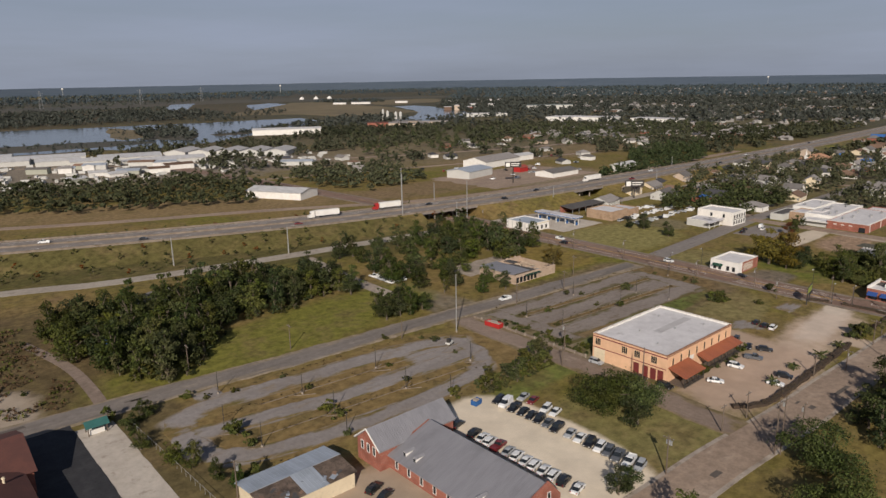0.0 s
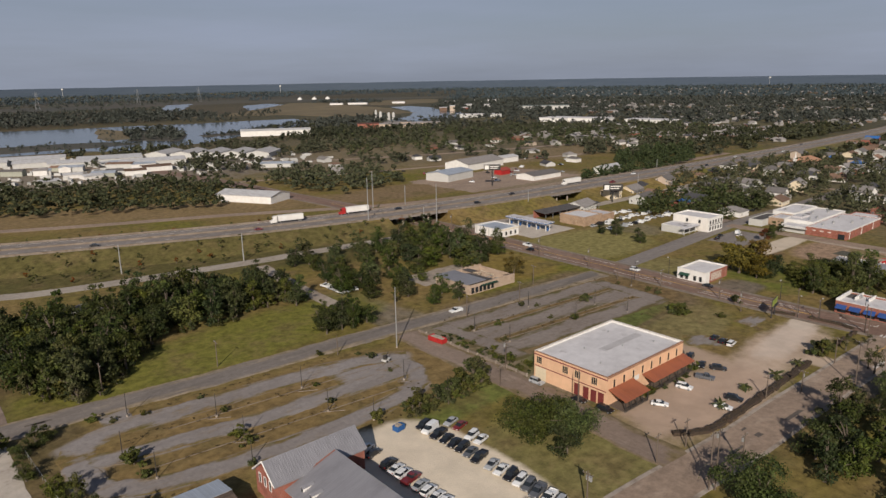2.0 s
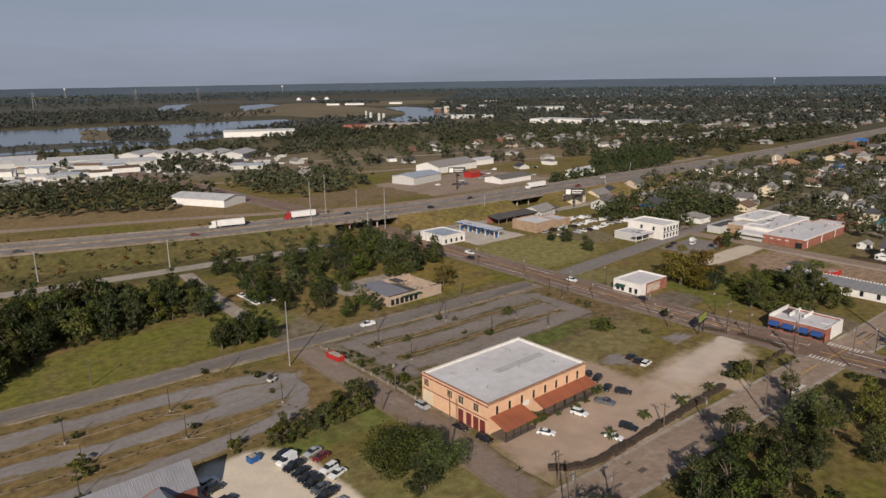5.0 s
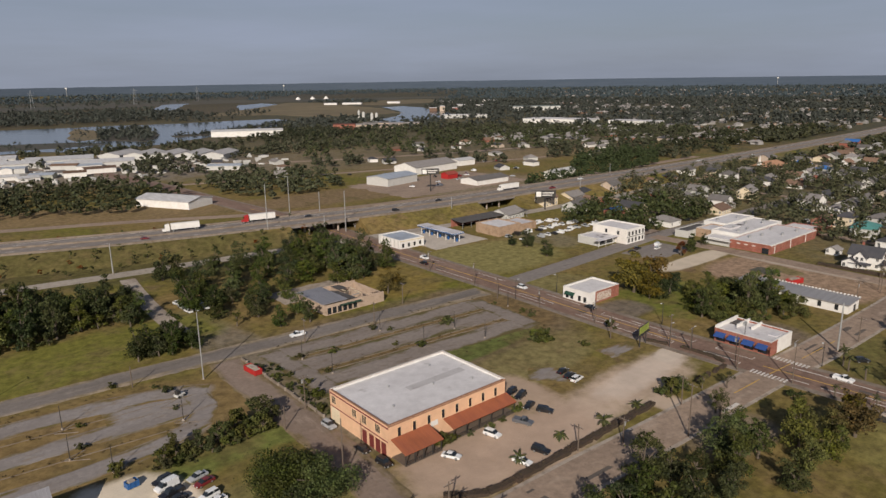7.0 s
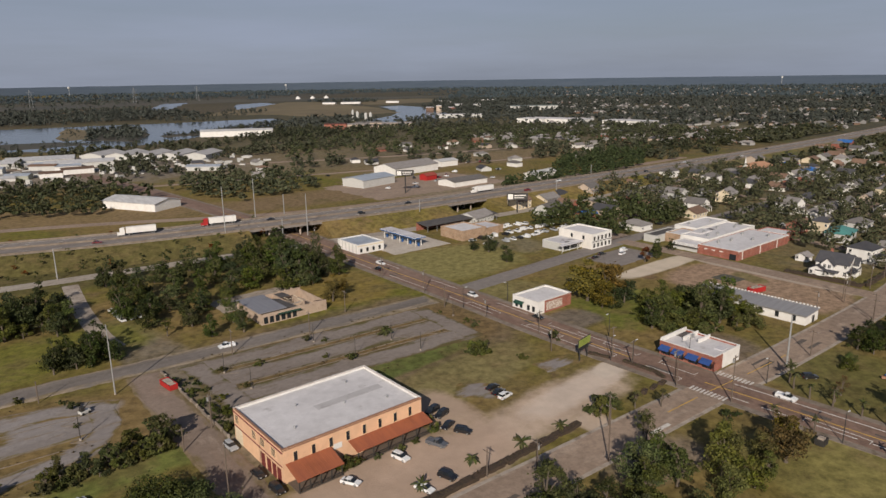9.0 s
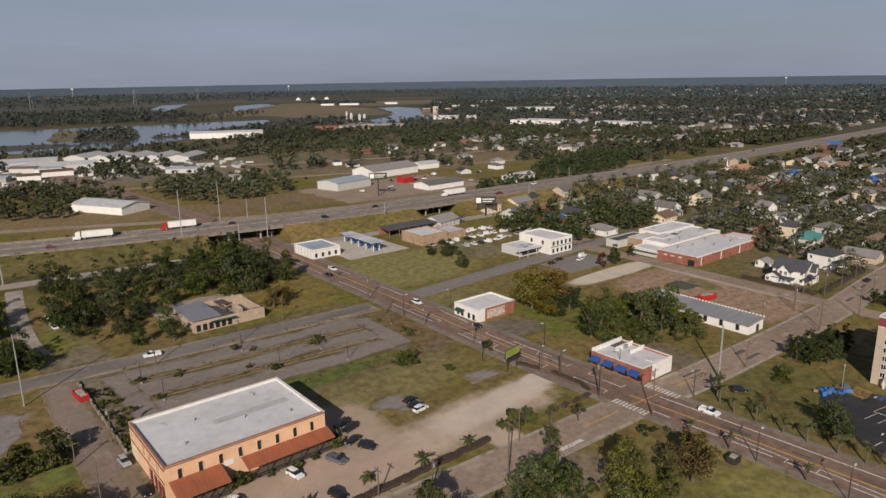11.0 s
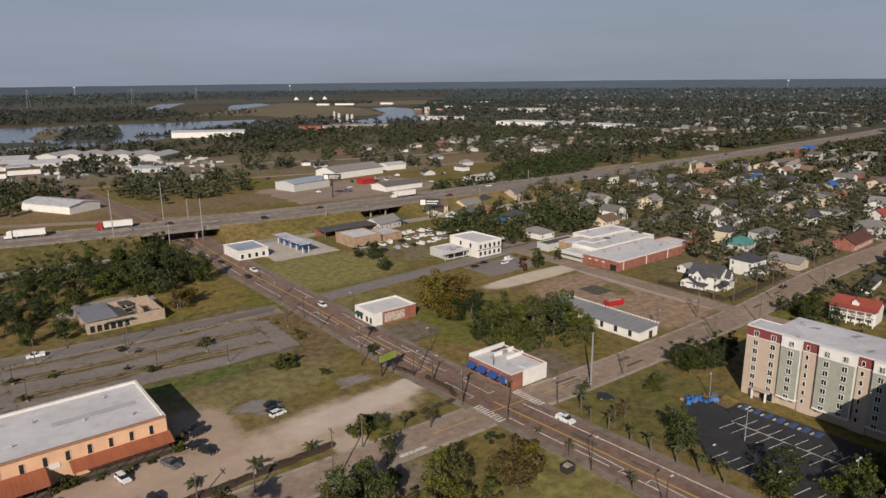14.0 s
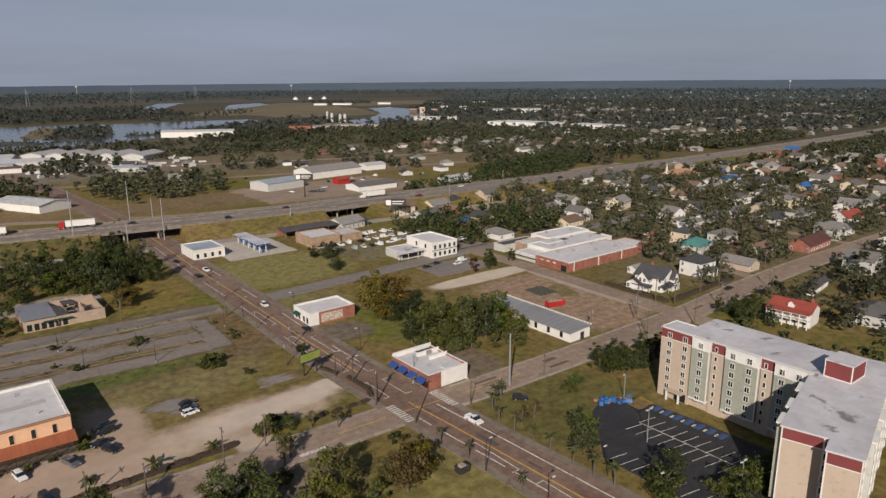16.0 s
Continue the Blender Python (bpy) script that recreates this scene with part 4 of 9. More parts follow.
lot_lane("pavement_east_lot_west", [(158.5, 121), (158.5, 140), (158, 160)], 8.5, 0.076, 11.2, 1.0, EAST_WORN, "weathered brown-grey parking lot lane with weedy edges")
lot_aisle("pavement_gas_forecourt", 274, 221, 307, 263, material=FORECOURT, label="pale concrete forecourt of the filling station", ragged=0.4)
lot_aisle("pavement_court_concrete", 27.5, 118, 36, 168, material=FORECOURT, label="pale concrete yard", ragged=0.2)
lot_aisle("pavement_court_asphalt", 14, 112, 27.6, 172, z=0.075, material=ASPHALT_BLACK, label="dark asphalt yard", ragged=0.3)
lot_aisle("pavement_two_storey_lot", 364, 172, 385, 190, material=ROAD_DUST, label="pale gravel car park", ragged=0.8)
lot_aisle("pavement_shop_lot", 332, 141, 362, 159, material=HWY, label="pale concrete lot beside the street", ragged=1.0)
lot_aisle("pavement_ruin_yard", 183, 196, 216, 212, material=CONCRETE, label="bare concrete slab behind the gutted shop", ragged=1.0)
lot_aisle("pavement_north_yard", 350, 345, 470, 420, material=ROAD_TAN, label="dusty yard among the low warehouses", ragged=4.0)

structure("pavement_dark_pad", Mesh().box(345.6, 96.8, -0.1, 354.6, 106.6, 0.05, -6), mat("weedy_dark_slab", (0.085, 0.080, 0.062), (0.058, 0.062, 0.045), (0.14, 0.115, 0.08), 0.3, 1.0, 0.95, ccov=(0.5, 0.62)), "dark weedy foundation slab on the bare field", "slab")
# the apartment car park
structure("pavement_apartment_lot", Mesh().prism([(274, 10), (284, 20), (288, 25), (292, 26.5), (303, 23.5), (304.5, 4), (304.5, -15), (283, -21), (279, -40), (274, -60)], -0.1, 0.09), ASPHALT_BLACK, "fresh black asphalt car park with white bay lines", "parking lot")
lines, blues, hatch = Mesh(), Mesh(), Mesh()
for i in range(11):
    y = 14.5 - i * 2.9
    for x0, x1 in ((287.6, 292.8), (293.0, 298.0), (274.5, 279.5)):
        if x0 < 280 and i < 2:
            continue
        lines.slab([(x0, y, 0.11), (x1, y - 0.9, 0.11), (x1, y - 0.74, 0.11), (x0, y + 0.16, 0.11)], 0.03)
lines.box(292.8, -16, 0.08, 293.0, 14.5, 0.108)
for i in range(7):
    y = 17.5 - i * 2.9
    blues.box(300.6, y - 2.2, 0.08, 303.6, y - 1.1, 0.11)
    blues.box(300.6, y - 0.9, 0.08, 303.6, y - 0.65, 0.11)
    lines.box(300.8, y - 0.5, 0.08, 302.2, y, 0.114)
for i in range(8):
    x = 298.2 + i * 0.75
    hatch.slab([(x, 18.4, 0.11), (x + 0.2, 18.4, 0.11), (x + 0.9, 22.6, 0.11), (x + 0.7, 22.6, 0.11)], 0.03)
structure("trim_bay_lines", lines, PAINT_WHITE, "white painted parking bay lines", "road marking")
structure("trim_blue_bays", blues, PAINT_BLUE, "blue painted accessible parking bays", "road marking")
structure("trim_yellow_hatching", hatch, PAINT_YELLOW, "yellow hatched no-parking zone", "road marking")

# the highway on its bank
HIGHWAY = [(-500, 640, 6), (-250, 510, 6), (-60, 418, 6), (45, 366, 6), (120, 336, 6), (195, 313, 6), (310, 293, 6), (411, 287, 6), (500, 286, 5.5), (600, 290, 4), (850, 300, 2), (1200, 318, 1.2), (1800, 360, 1.2), (3000, 420, 1.2)]
hwy_line, deck = ribbon(HIGHWAY, 27, 0, 1.1)
structure("road_highway_deck", deck, HWY, "pale concrete dual carriageway raised on a bank", "highway")
for nm, a in (("trim_barrier_north", 13.0), ("trim_barrier_south", -13.4), ("trim_barrier_median", -0.25)):
    structure(nm, strip(hwy_line, a, a + 0.4, 0.85, 0.85, 0.9), KERB, "low concrete barrier along the highway", "barrier")
for nm, o in (("trim_lane_line_a", 6.6), ("trim_lane_line_b", -6.8)):
    structure(nm, dashes(hwy_line, o, 0.3, 0.03, 4, 9), PAINT_WHITE, "white dashed lane line", "road marking")
structure("trim_shoulder_line", dashes(hwy_line, 10.6, 0.25, 0.03, 60, 0.1), PAINT_WHITE, "white shoulder line", "road marking")


def bank(name, i0, i1):
    fine = hwy_line[i0:i1]
    m, n = Mesh(), sides(fine)
    v = []
    for k, (p, s) in enumerate(zip(fine, n)):
        out = 14 + 2.6 * p.z
        h = p.z - 0.12
        for o, z in ((-out, -0.02), (-13.6, h), (13.6, h), (out, -0.02)):
            q = p + s * o
            v.append((q.x, q.y, z))
    f = [(4 * k + j, 4 * k + j + 1, 4 * k + j + 5, 4 * k + j + 4) for k in range(len(fine) - 1) for j in range(3)]
    k = 4 * (len(fine) - 1)
    f += [(0, 1, 2, 3), (k + 3, k + 2, k + 1, k)]
    m.add(v, f)
    structure(name, m, GROUND, "grassy embankment that carries the highway", "embankment")


def along(x):
    return min(range(len(hwy_line)), key=lambda i: abs(hwy_line[i].x - x))


bank("ground_bank_west", along(-480), along(-8))
bank("ground_bank_mid", along(24), along(241))
bank("ground_bank_centre", along(276), along(356))
bank("ground_bank_east", along(381), along(2900))
for gx in (8, 250, 266, 363, 374):
    i = along(gx)
    p, s = hwy_line[i], sides(hwy_line)[i]
    pier = Mesh()
    for o in (-10, -3.5, 3.5, 10):
        q = p + s * o
        pier.rod((q.x, q.y, 0), (q.x, q.y, p.z - 1.9), 0.5, n=8)
    a, b = p - s * 12.5, p + s * 12.5
    d = Vector((s.y, -s.x, 0)) * 0.6
    pier.slab([(a.x - d.x, a.y - d.y, p.z - 1.1), (a.x + d.x, a.y + d.y, p.z - 1.1), (b.x + d.x, b.y + d.y, p.z - 1.1), (b.x - d.x, b.y - d.y, p.z - 1.1)], 0.8)
    structure("trim_bridge_pier", pier, CONCRETE, "concrete bridge bent under the highway", "bridge pier")
level("road_frontage_south", [(-300, 440), (-100, 350), (35, 306), (72, 292), (142, 280), (177, 276), (250, 267), (330, 258), (420, 254), (520, 258), (700, 262)], 8.5, 0.07, FRONTAGE, "pale frontage road beside the highway bank", "road")
level("road_frontage_north", [(-200, 575), (0, 480), (100, 428), (187, 393), (250, 362), (300, 343), (400, 330), (520, 330), (700, 335)], 9, 0.07, ROAD_TAN, "tan frontage road beyond the highway", "road")

# river, ponds and reed flats
RIVER = {
    "water_river": [(-700, 1560), (0, 1440), (245, 1385), (330, 1357), (430, 1345), (530, 1320), (640, 1310), (740, 1290), (700, 1150), (650, 1105), (573, 1050), (465, 960), (400, 905), (350, 885), (300, 864), (265, 860), (230, 898), (150, 905), (0, 935), (-700, 1060)],
    "water_pond_west": [(650, 1850), (880, 2440), (980, 2460), (840, 2150), (690, 1830)],
    "water_pond": [(1000, 2100), (1150, 2220), (1115, 2010), (880, 1640), (850, 1740)],
    "water_river_bend": [(820, 1084), (900, 1129), (990, 1211), (1075, 1335), (1195, 1570), (1280, 1580), (1245, 1452), (1140, 1253), (1075, 1113), (980, 1011), (915, 1032), (810, 984)],
}
ISLANDS = {
    "reeds": [(360, 1312), (380, 1221), (335, 1051), (296, 1027), (302, 1091)],
    "trees": [(375, 1217), (424, 1198), (450, 1201), (417, 1056), (367, 945), (344, 993), (316, 1000)],
    "strip": [(-300, 1120), (0, 1060), (165, 1040), (234, 1034), (295, 1017), (315, 945), (255, 931), (150, 940), (0, 975), (-300, 1040)],
    "bank": [(420, 985), (470, 990), (590, 1085), (690, 1160), (700, 1190), (600, 1120), (480, 1030), (425, 1020)],
}
TAN_MARSH = [(500, 1530), (690, 1525), (805, 1470), (815, 1275), (1030, 1275), (1150, 1504), (1290, 2113), (1210, 2166), (784, 1657), (607, 1562)]


def uneven(poly, seed, rough=10.0, n=10):
    """The same outline with an uneven bank."""
    out = []
    for (ax, ay), (bx, by) in zip(poly, poly[1:] + poly[:1]):
        for i in range(n):
            x, y = ax + (bx - ax) * i / n, ay + (by - ay) * i / n
            out.append((x + rough * noise.noise((x * 0.02, y * 0.02, seed)), y + rough * noise.noise((x * 0.02, y * 0.02, seed + 7))))
    return out


for i, (nm, poly) in enumerate(RIVER.items()):
    structure(nm, Mesh().prism(uneven(poly, i * 1.3), -0.1, 0.28), WATER, "calm grey water between reedy banks", "river" if "river" in nm else "pond")
structure("ground_reed_flat", Mesh().prism(uneven(TAN_MARSH, 5.1, 22.0), -0.1, 0.34), TWIG, "tan reed marsh inside the river bend", "marsh")
for i, poly in enumerate(ISLANDS.values()):
    structure("ground_river_island", Mesh().prism(uneven(poly, 7.3 + i, 9.0, 6), -0.1, 0.42), TWIG if i == 0 else MARSH, "low reedy island in the river", "island")
for i, (cx, cy, rx, ry, turn) in enumerate(((300, 2500, 1300, 240, 5), (1300, 2500, 700, 200, -30), (1500, 1900, 260, 120, 40))):
    structure("ground_reed_flat", shore(cx, cy, rx, ry, turn, 5 + i * 1.7, 0.12 + 0.02 * i), MARSH if cy > 2000 else TWIG, "tan reed marsh beside the river", "marsh")


# ---- plants ----
def leaf_cloud(rng, lobes, count, size, flat=0.75, loose=1.0):
    """Many small leaf clumps on the skins of several lobes: (x, y, z, radius)."""
    lobes = np.array(lobes)
    w = lobes[:, 3] ** 2
    pick = rng.choice(len(lobes), count, p=w / w.sum())
    d = rng.normal(size=(count, 3))
    d[:, 2] = d[:, 2] * 0.8 + 0.25
    d /= np.linalg.norm(d, axis=1)[:, None]
    r = lobes[pick, 3] * (1.08 - 0.58 * loose * (1 - rng.random(count) ** 0.7) - 0.1 * rng.random(count)) * (1 + 0.55 * loose * (rng.random(count) < 0.09 * loose))
    c = lobes[pick, :3] + d * r[:, None] * np.array([1, 1, flat])
    c[:, 2] = np.maximum(c[:, 2], 0.3)
    nrm = d + rng.normal(scale=0.6 * loose, size=(count, 3))
    nrm /= np.linalg.norm(nrm, axis=1)[:, None]
    t = np.cross(nrm, rng.normal(size=(count, 3)))
    t /= np.linalg.norm(t, axis=1)[:, None]
    b = np.cross(nrm, t)
    s = size * (0.6 + 0.8 * rng.random(count))[:, None]
    k = (0.45 + 0.5 * rng.random(count))[:, None]
    droop = nrm * s * 0.35
    quads = np.stack([c - t * s - droop, c - b * s * k, c + t * s - droop * 0.3, c + b * s * k], 1)
    return quads.reshape(-1, 3)


def cloud_mesh(name, verts, material):
    me = bpy.data.meshes.new(name)
    n = len(verts) // 4
    me.vertices.add(len(verts))
    me.vertices.foreach_set("co", np.asarray(verts, np.float32).ravel())
    me.loops.add(4 * n)
    me.loops.foreach_set("vertex_index", np.arange(4 * n, dtype=np.int32))
    me.polygons.add(n)
    me.polygons.foreach_set("loop_start", np.arange(0, 4 * n, 4, dtype=np.int32))
    me.update(calc_edges=True)
    me.materials.append(material)
    return me


def tree_lobes(rng, height, radius, count, base=0.32):
    """Foliage masses: broad ones inside and low, small ones straying outwards and upwards, leaving an uneven outline."""
    out = []
    ph = rng.random(4) * 6.28
    lean = rng.normal(size=2) * radius * 0.15
    for i in range(count):
        k = (i + 0.5) / count
        a, q = 2.4 * i + 0.8 * rng.random(), math.sqrt(k)
        q *= 1 + 0.28 * math.sin(2 * a + ph[0]) + 0.2 * math.sin(3 * a + ph[1])
        u = min(1.0, max(0.0, rng.random() ** 1.1))
        z = height * (base + (0.94 - base) * u)
        shrink = math.sqrt(max(0.1, 1 - ((u - 0.32) / 0.78) ** 2))
        r = radius * (0.36 - 0.16 * k + 0.14 * rng.random() ** 2) * (1.15 - 0.4 * u)
        out.append((math.cos(a) * q * radius * 0.78 * shrink + lean[0] * u, math.sin(a) * q * radius * 0.78 * shrink + lean[1] * u, min(max(z, 0.7 * r), height - 0.5 * r), r))
    return out


def trunk_mesh(name, rng, lobes, height, r):
    m = Mesh()
    fork = height * 0.3
    m.rod((0, 0, -0.2), (0.1 * r, 0.2 * r, fork), r * 1.25, r * 0.8, 8)
    for x, y, z, _ in lobes[:: max(1, len(lobes) // 7)]:
        mid = (x * 0.45, y * 0.45, fork + (z - fork) * 0.6)
        m.rod((0.1 * r, 0.2 * r, fork - 0.2), mid, r * 0.55, r * 0.3, 5)
        m.rod(mid, (x, y, z), r * 0.3, r * 0.08, 5)
    return m.data(name, BARK)


TREES = {}


def tree_kind(key, height, radius, lobes, count, size, leaves, seed, base=0.32, flat=0.75):
    rng = np.random.default_rng(seed)
    lb = tree_lobes(rng, height, radius, lobes, base)
    TREES[key] = (trunk_mesh(key + "_trunk", rng, lb, height, 0.035 * height), cloud_mesh(key + "_crown", leaf_cloud(rng, lb, count, size, flat), leaves))


tree_kind("live_oak", 11.0, 8.5, 21, 9500, 0.22, LEAF_MID, 12, 0.14)
for i, (h, r) in enumerate(((10.5, 4.8), (12.5, 4.6), (9.0, 5.2), (11.5, 3.9))):
    tree_kind("dark_tree_%d" % i, h, r, 24, 1850, 0.275, LEAF_OAK, 20 + i, 0.12)
    tree_kind("light_tree_%d" % i, h * 0.92, r * 0.95, 22, 2100, 0.25, LEAF_MID, 30 + i, 0.12)
for i, (h, r) in enumerate(((9.5, 4.2), (8.5, 4.6), (10.5, 4.0))):
    tree_kind("bright_tree_%d" % i, h, r, 20, 2500, 0.21, LEAF_LIME, 100 + i, 0.18)
for i in range(2):
    tree_kind("tall_tree_%d" % i, 13.0, 4.4, 27, 4200, 0.21, LEAF_MID, 120 + i, 0.14)
    tree_kind("autumn_tree_%d" % i, 8.5, 4.2, 22, 2800, 0.21, LEAF_AUTUMN, 40 + i, 0.22)
    tree_kind("thin_tree_%d" % i, 9.0, 3.2, 12, 700, 0.20, LEAF_SHRUB, 50 + i, 0.35)
    tree_kind("small_tree_%d" % i, 4.6, 2.3, 12, 1000, 0.18, LEAF_SHRUB, 60 + i, 0.2)
    tree_kind("shrub_%d" % i, 2.0, 1.5, 7, 420, 0.17, LEAF_SHRUB, 70 + i, 0.12)
    tree_kind("low_bush_%d" % i, 1.5, 1.4, 6, 320, 0.17, LEAF_OAK, 80 + i, 0.1)
for i in range(3):
    tree_kind("thicket_%d" % i, 5.6, 4.4, 22, 2700, 0.21, LEAF_LIME if i == 1 else LEAF_MID, 110 + i, 0.06)
tree_kind("red_tree_0", 3.6, 1.3, 6, 300, 0.24, LEAF_RED, 95, 0.3)
tree_kind("bare_tree_0", 6.0, 2.2, 10, 420, 0.15, LEAF_BARE, 96, 0.3)


def tree(key, x, y, scale=1.0, label="", category="tree", group="", z=0.0, rng=random):
    name = "shrub" if category == "shrub" else "tree"
    ob = thing(name, label, category, (x, y, z), rng.uniform(0, 360), group)
    ob.scale = (scale * rng.uniform(0.92, 1.08), scale * rng.uniform(0.92, 1.08), scale * rng.uniform(0.9, 1.1))
    t, c = TREES[key]
    part("trunk", t, None, ob)
    part("crown", c, None, ob)
    return ob


def inside(x, y, poly):
    hit = False
    for (ax, ay), (bx, by) in zip(poly, poly[1:] + poly[:1]):
        if (ay > y) != (by > y) and x < (bx - ax) * (y - ay) / (by - ay) + ax:
            hit = not hit
    return hit


LINES = [(MAIN, 10), (WEST, 7), (EAST_LANE, 7), (ORANGE_ST, 6.5), (CROSS, 8), (EAST_ST, 6)]


def near_line(x, y, line, d):
    for (ax, ay, *_), (bx, by, *_) in zip(line, line[1:]):
        k = max(0, min(1, ((x - ax) * (bx - ax) + (y - ay) * (by - ay)) / ((bx - ax) ** 2 + (by - ay) ** 2)))
        if (x - ax - k * (bx - ax)) ** 2 + (y - ay - k * (by - ay)) ** 2 < d * d:
            return True
    return False


TAKEN = []  # boxes of buildings: x0, y0, x1, y1


def free(x, y, r):
    return not any(x0 - r < x < x1 + r and y0 - r < y < y1 + r for x0, y0, x1, y1 in TAKEN) and not any(near_line(x, y, l, d + r * 0.4) for l, d in LINES)


def grove(poly, count, gap, kinds, label, category="tree", smin=0.8, smax=1.15, seed=1, check=True, group="", wide=1.5):
    """Trees scattered over a stretch of the plan, none nearer to another than the gap."""
    rng, put, tries = random.Random(seed), [], 0
    xs, ys = [p[0] for p in poly], [p[1] for p in poly]
    while len(put) < count and tries < count * 30:
        tries += 1
        x, y = rng.uniform(min(xs), max(xs)), rng.uniform(min(ys), max(ys))
        if not inside(x, y, poly) or any((x - a) ** 2 + (y - b) ** 2 < gap * gap for a, b in put) or (check and not free(x, y, wide)):
            continue
        put.append((x, y))
        tree(rng.choice(kinds), x, y, rng.uniform(smin, smax), label, category, group, rng=rng)
    return put


BRIGHT = ["bright_tree_%d" % i for i in range(3)]
DARK, LIGHT = ["dark_tree_%d" % i for i in range(4)], ["light_tree_%d" % i for i in range(4)]


def palm_frond():
    m = Mesh()
    n = 7
    for i in range(n):
        a, b = i / n, (i + 1) / n
        p = [(2.1 * t, 0.45 * t - 1.25 * t * t) for t in (a, b)]
        w = [0.34 * math.sin(math.pi * min(0.97, 0.12 + 0.85 * t)) for t in (a, b)]
        for s in (-1, 1):
            m.add([(p[0][0], 0, p[0][1]), (p[1][0], 0, p[1][1]), (p[1][0] - 0.12, s * w[1], p[1][1] - 0.18), (p[0][0] - 0.12, s * w[0], p[0][1] - 0.18)], [(0, 1, 2, 3)])
    return m.data("frond", PALM_LEAF)


FROND = palm_frond()
PALM_TRUNKS = {}


def palm(x, y, height, size=1.0, label="cabbage palm with a ragged fan of green fronds", seed=0, fronds=15):
    rng = random.Random(seed + x * 7 + y)
    ob = thing("palm_tree", label, "palm tree", (x, y, 0), rng.uniform(0, 360), "palms")
    key = round(height * 2)
    if key not in PALM_TRUNKS:
        PALM_TRUNKS[key] = Mesh().rod((0, 0, -0.1), (0.1, 0, height * 0.5), 0.26, 0.19, 8).rod((0.1, 0, height * 0.5), (0.05, 0.08, height), 0.19, 0.24, 8).data("palm_trunk", BARK)
    part("trunk", PALM_TRUNKS[key], None, ob)
    size *= 0.82
    for i in range(fronds):
        f = part("frond", FROND, None, ob)
        k = size * rng.uniform(0.8, 1.15)
        f.matrix_basis = pose(0.05, 0.08, height, 0, rng.uniform(-62, 38), i * 137.5) @ Matrix.Diagonal((k, k, k, 1))
    return ob


def hedge(name, label, points, width, height, material, leaves=LEAF_SHRUB, seed=1, dense=26):
    """A clipped row: an uneven core with leaf clumps all over it."""
    rng = np.random.default_rng(seed)
    ob = thing(name, label, "hedge")
    m, cl = Mesh(), []
    for (ax, ay), (bx, by) in zip(points, points[1:]):
        d = math.hypot(bx - ax, by - ay)
        n = max(1, int(d / 1.2))
        for i in range(n):
            t = (i + 0.5) / n
            x, y = ax + (bx - ax) * t + rng.normal() * 0.1, ay + (by - ay) * t + rng.normal() * 0.1
            h, w = height * rng.uniform(0.75, 1.1), width * rng.uniform(0.8, 1.1)
            m.box(x - 0.75, y - w / 2, -0.05, x + 0.75, y + w / 2, h * 0.82, math.degrees(math.atan2(by - ay, bx - ax)))
            cl.append(leaf_cloud(rng, [(x, y, h * 0.5, w * 0.62), (x, y + 0.2, h * 0.6, w * 0.5)], dense, 0.16, height / width))
    part("core", m, material, ob)
    part("leaves", cloud_mesh("hedge_leaves", np.concatenate(cl), leaves), None, ob)
    return ob


# ---- street furniture ----
INSULATOR = Mesh().rod((0, 0, 0), (0, 0, 0.25), 0.05, 0.03, 6).data("insulator", STEEL)


def utility_pole(x, y, h, rz=0.0, boxes=1, lean=0.0, label="weathered wooden utility pole with a crossarm"):
    ob = thing("utility_pole", label, "utility pole", (x, y, 0), rz, "utility poles")
    part("pole", Mesh().rod((0, 0, -0.2), (lean, 0, h), 0.17, 0.11, 8), WOOD_POLE, ob)
    if boxes >= 0:
        part("crossarm", Mesh().box(lean - 0.06, -1.2, h - 0.75, lean + 0.06, 1.2, h - 0.6), WOOD_POLE, ob)
        for o in (-1.1, -0.4, 0.4, 1.1):
            part("insulator", INSULATOR, None, ob).matrix_basis = pose(lean, o, h - 0.6)
    for i in range(max(0, boxes)):
        part("transformer", Mesh().rod((lean + 0.38, 0.45 * (i - boxes / 2 + 0.5), h - 2.2), (lean + 0.38, 0.45 * (i - boxes / 2 + 0.5), h - 1.3), 0.24, 0.24, 10), STEEL, ob, "grey metal transformer can")
    return ob


def lamp_post(x, y, h, rz, arm=1.6, material=None, heads=1, label="slim grey metal street lamp"):
    ob = thing("street_lamp", label, "street lamp", (x, y, 0), rz, "street lamps")
    part("pole", Mesh().rod((0, 0, 0), (0, 0, h), 0.13, 0.07, 8), material or STEEL, ob)
    for i in range(heads):
        s = 1 if i == 0 else -1
        part("arm", Mesh().rod((0, 0, h - 0.1), (s * arm, 0, h + 0.15), 0.05, 0.04, 6), material or STEEL, ob)
        part("lamp_head", Mesh().box(s * arm - 0.38, -0.15, h + 0.06, s * arm + 0.38, 0.15, h + 0.22), LAMP_GLASS, ob, "pale lamp head")
    return ob


def bare_pole(x, y, h, material, label, r=0.14, rz=0.0):
    ob = thing("lamp_pole", label, "pole", (x, y, 0), rz, "bare poles")
    part("base", Mesh().rod((0, 0, 0), (0, 0, 0.5), 0.3, 0.28, 10), CONCRETE, ob)
    part("pole", Mesh().rod((0, 0, 0.5), (0, 0, h), r, r * 0.6, 8), material, ob)
    return ob


def wheel_mesh(r=0.33, w=0.22):
    tyre = Mesh().rod((0, -w / 2, 0), (0, w / 2, 0), r, r, 14).data("tyre", RUBBER)
    rim = Mesh().rod((0, -w / 2 - 0.012, 0), (0, w / 2 + 0.012, 0), r * 0.6, r * 0.6, 10).data("rim", STEEL)
    return tyre, rim


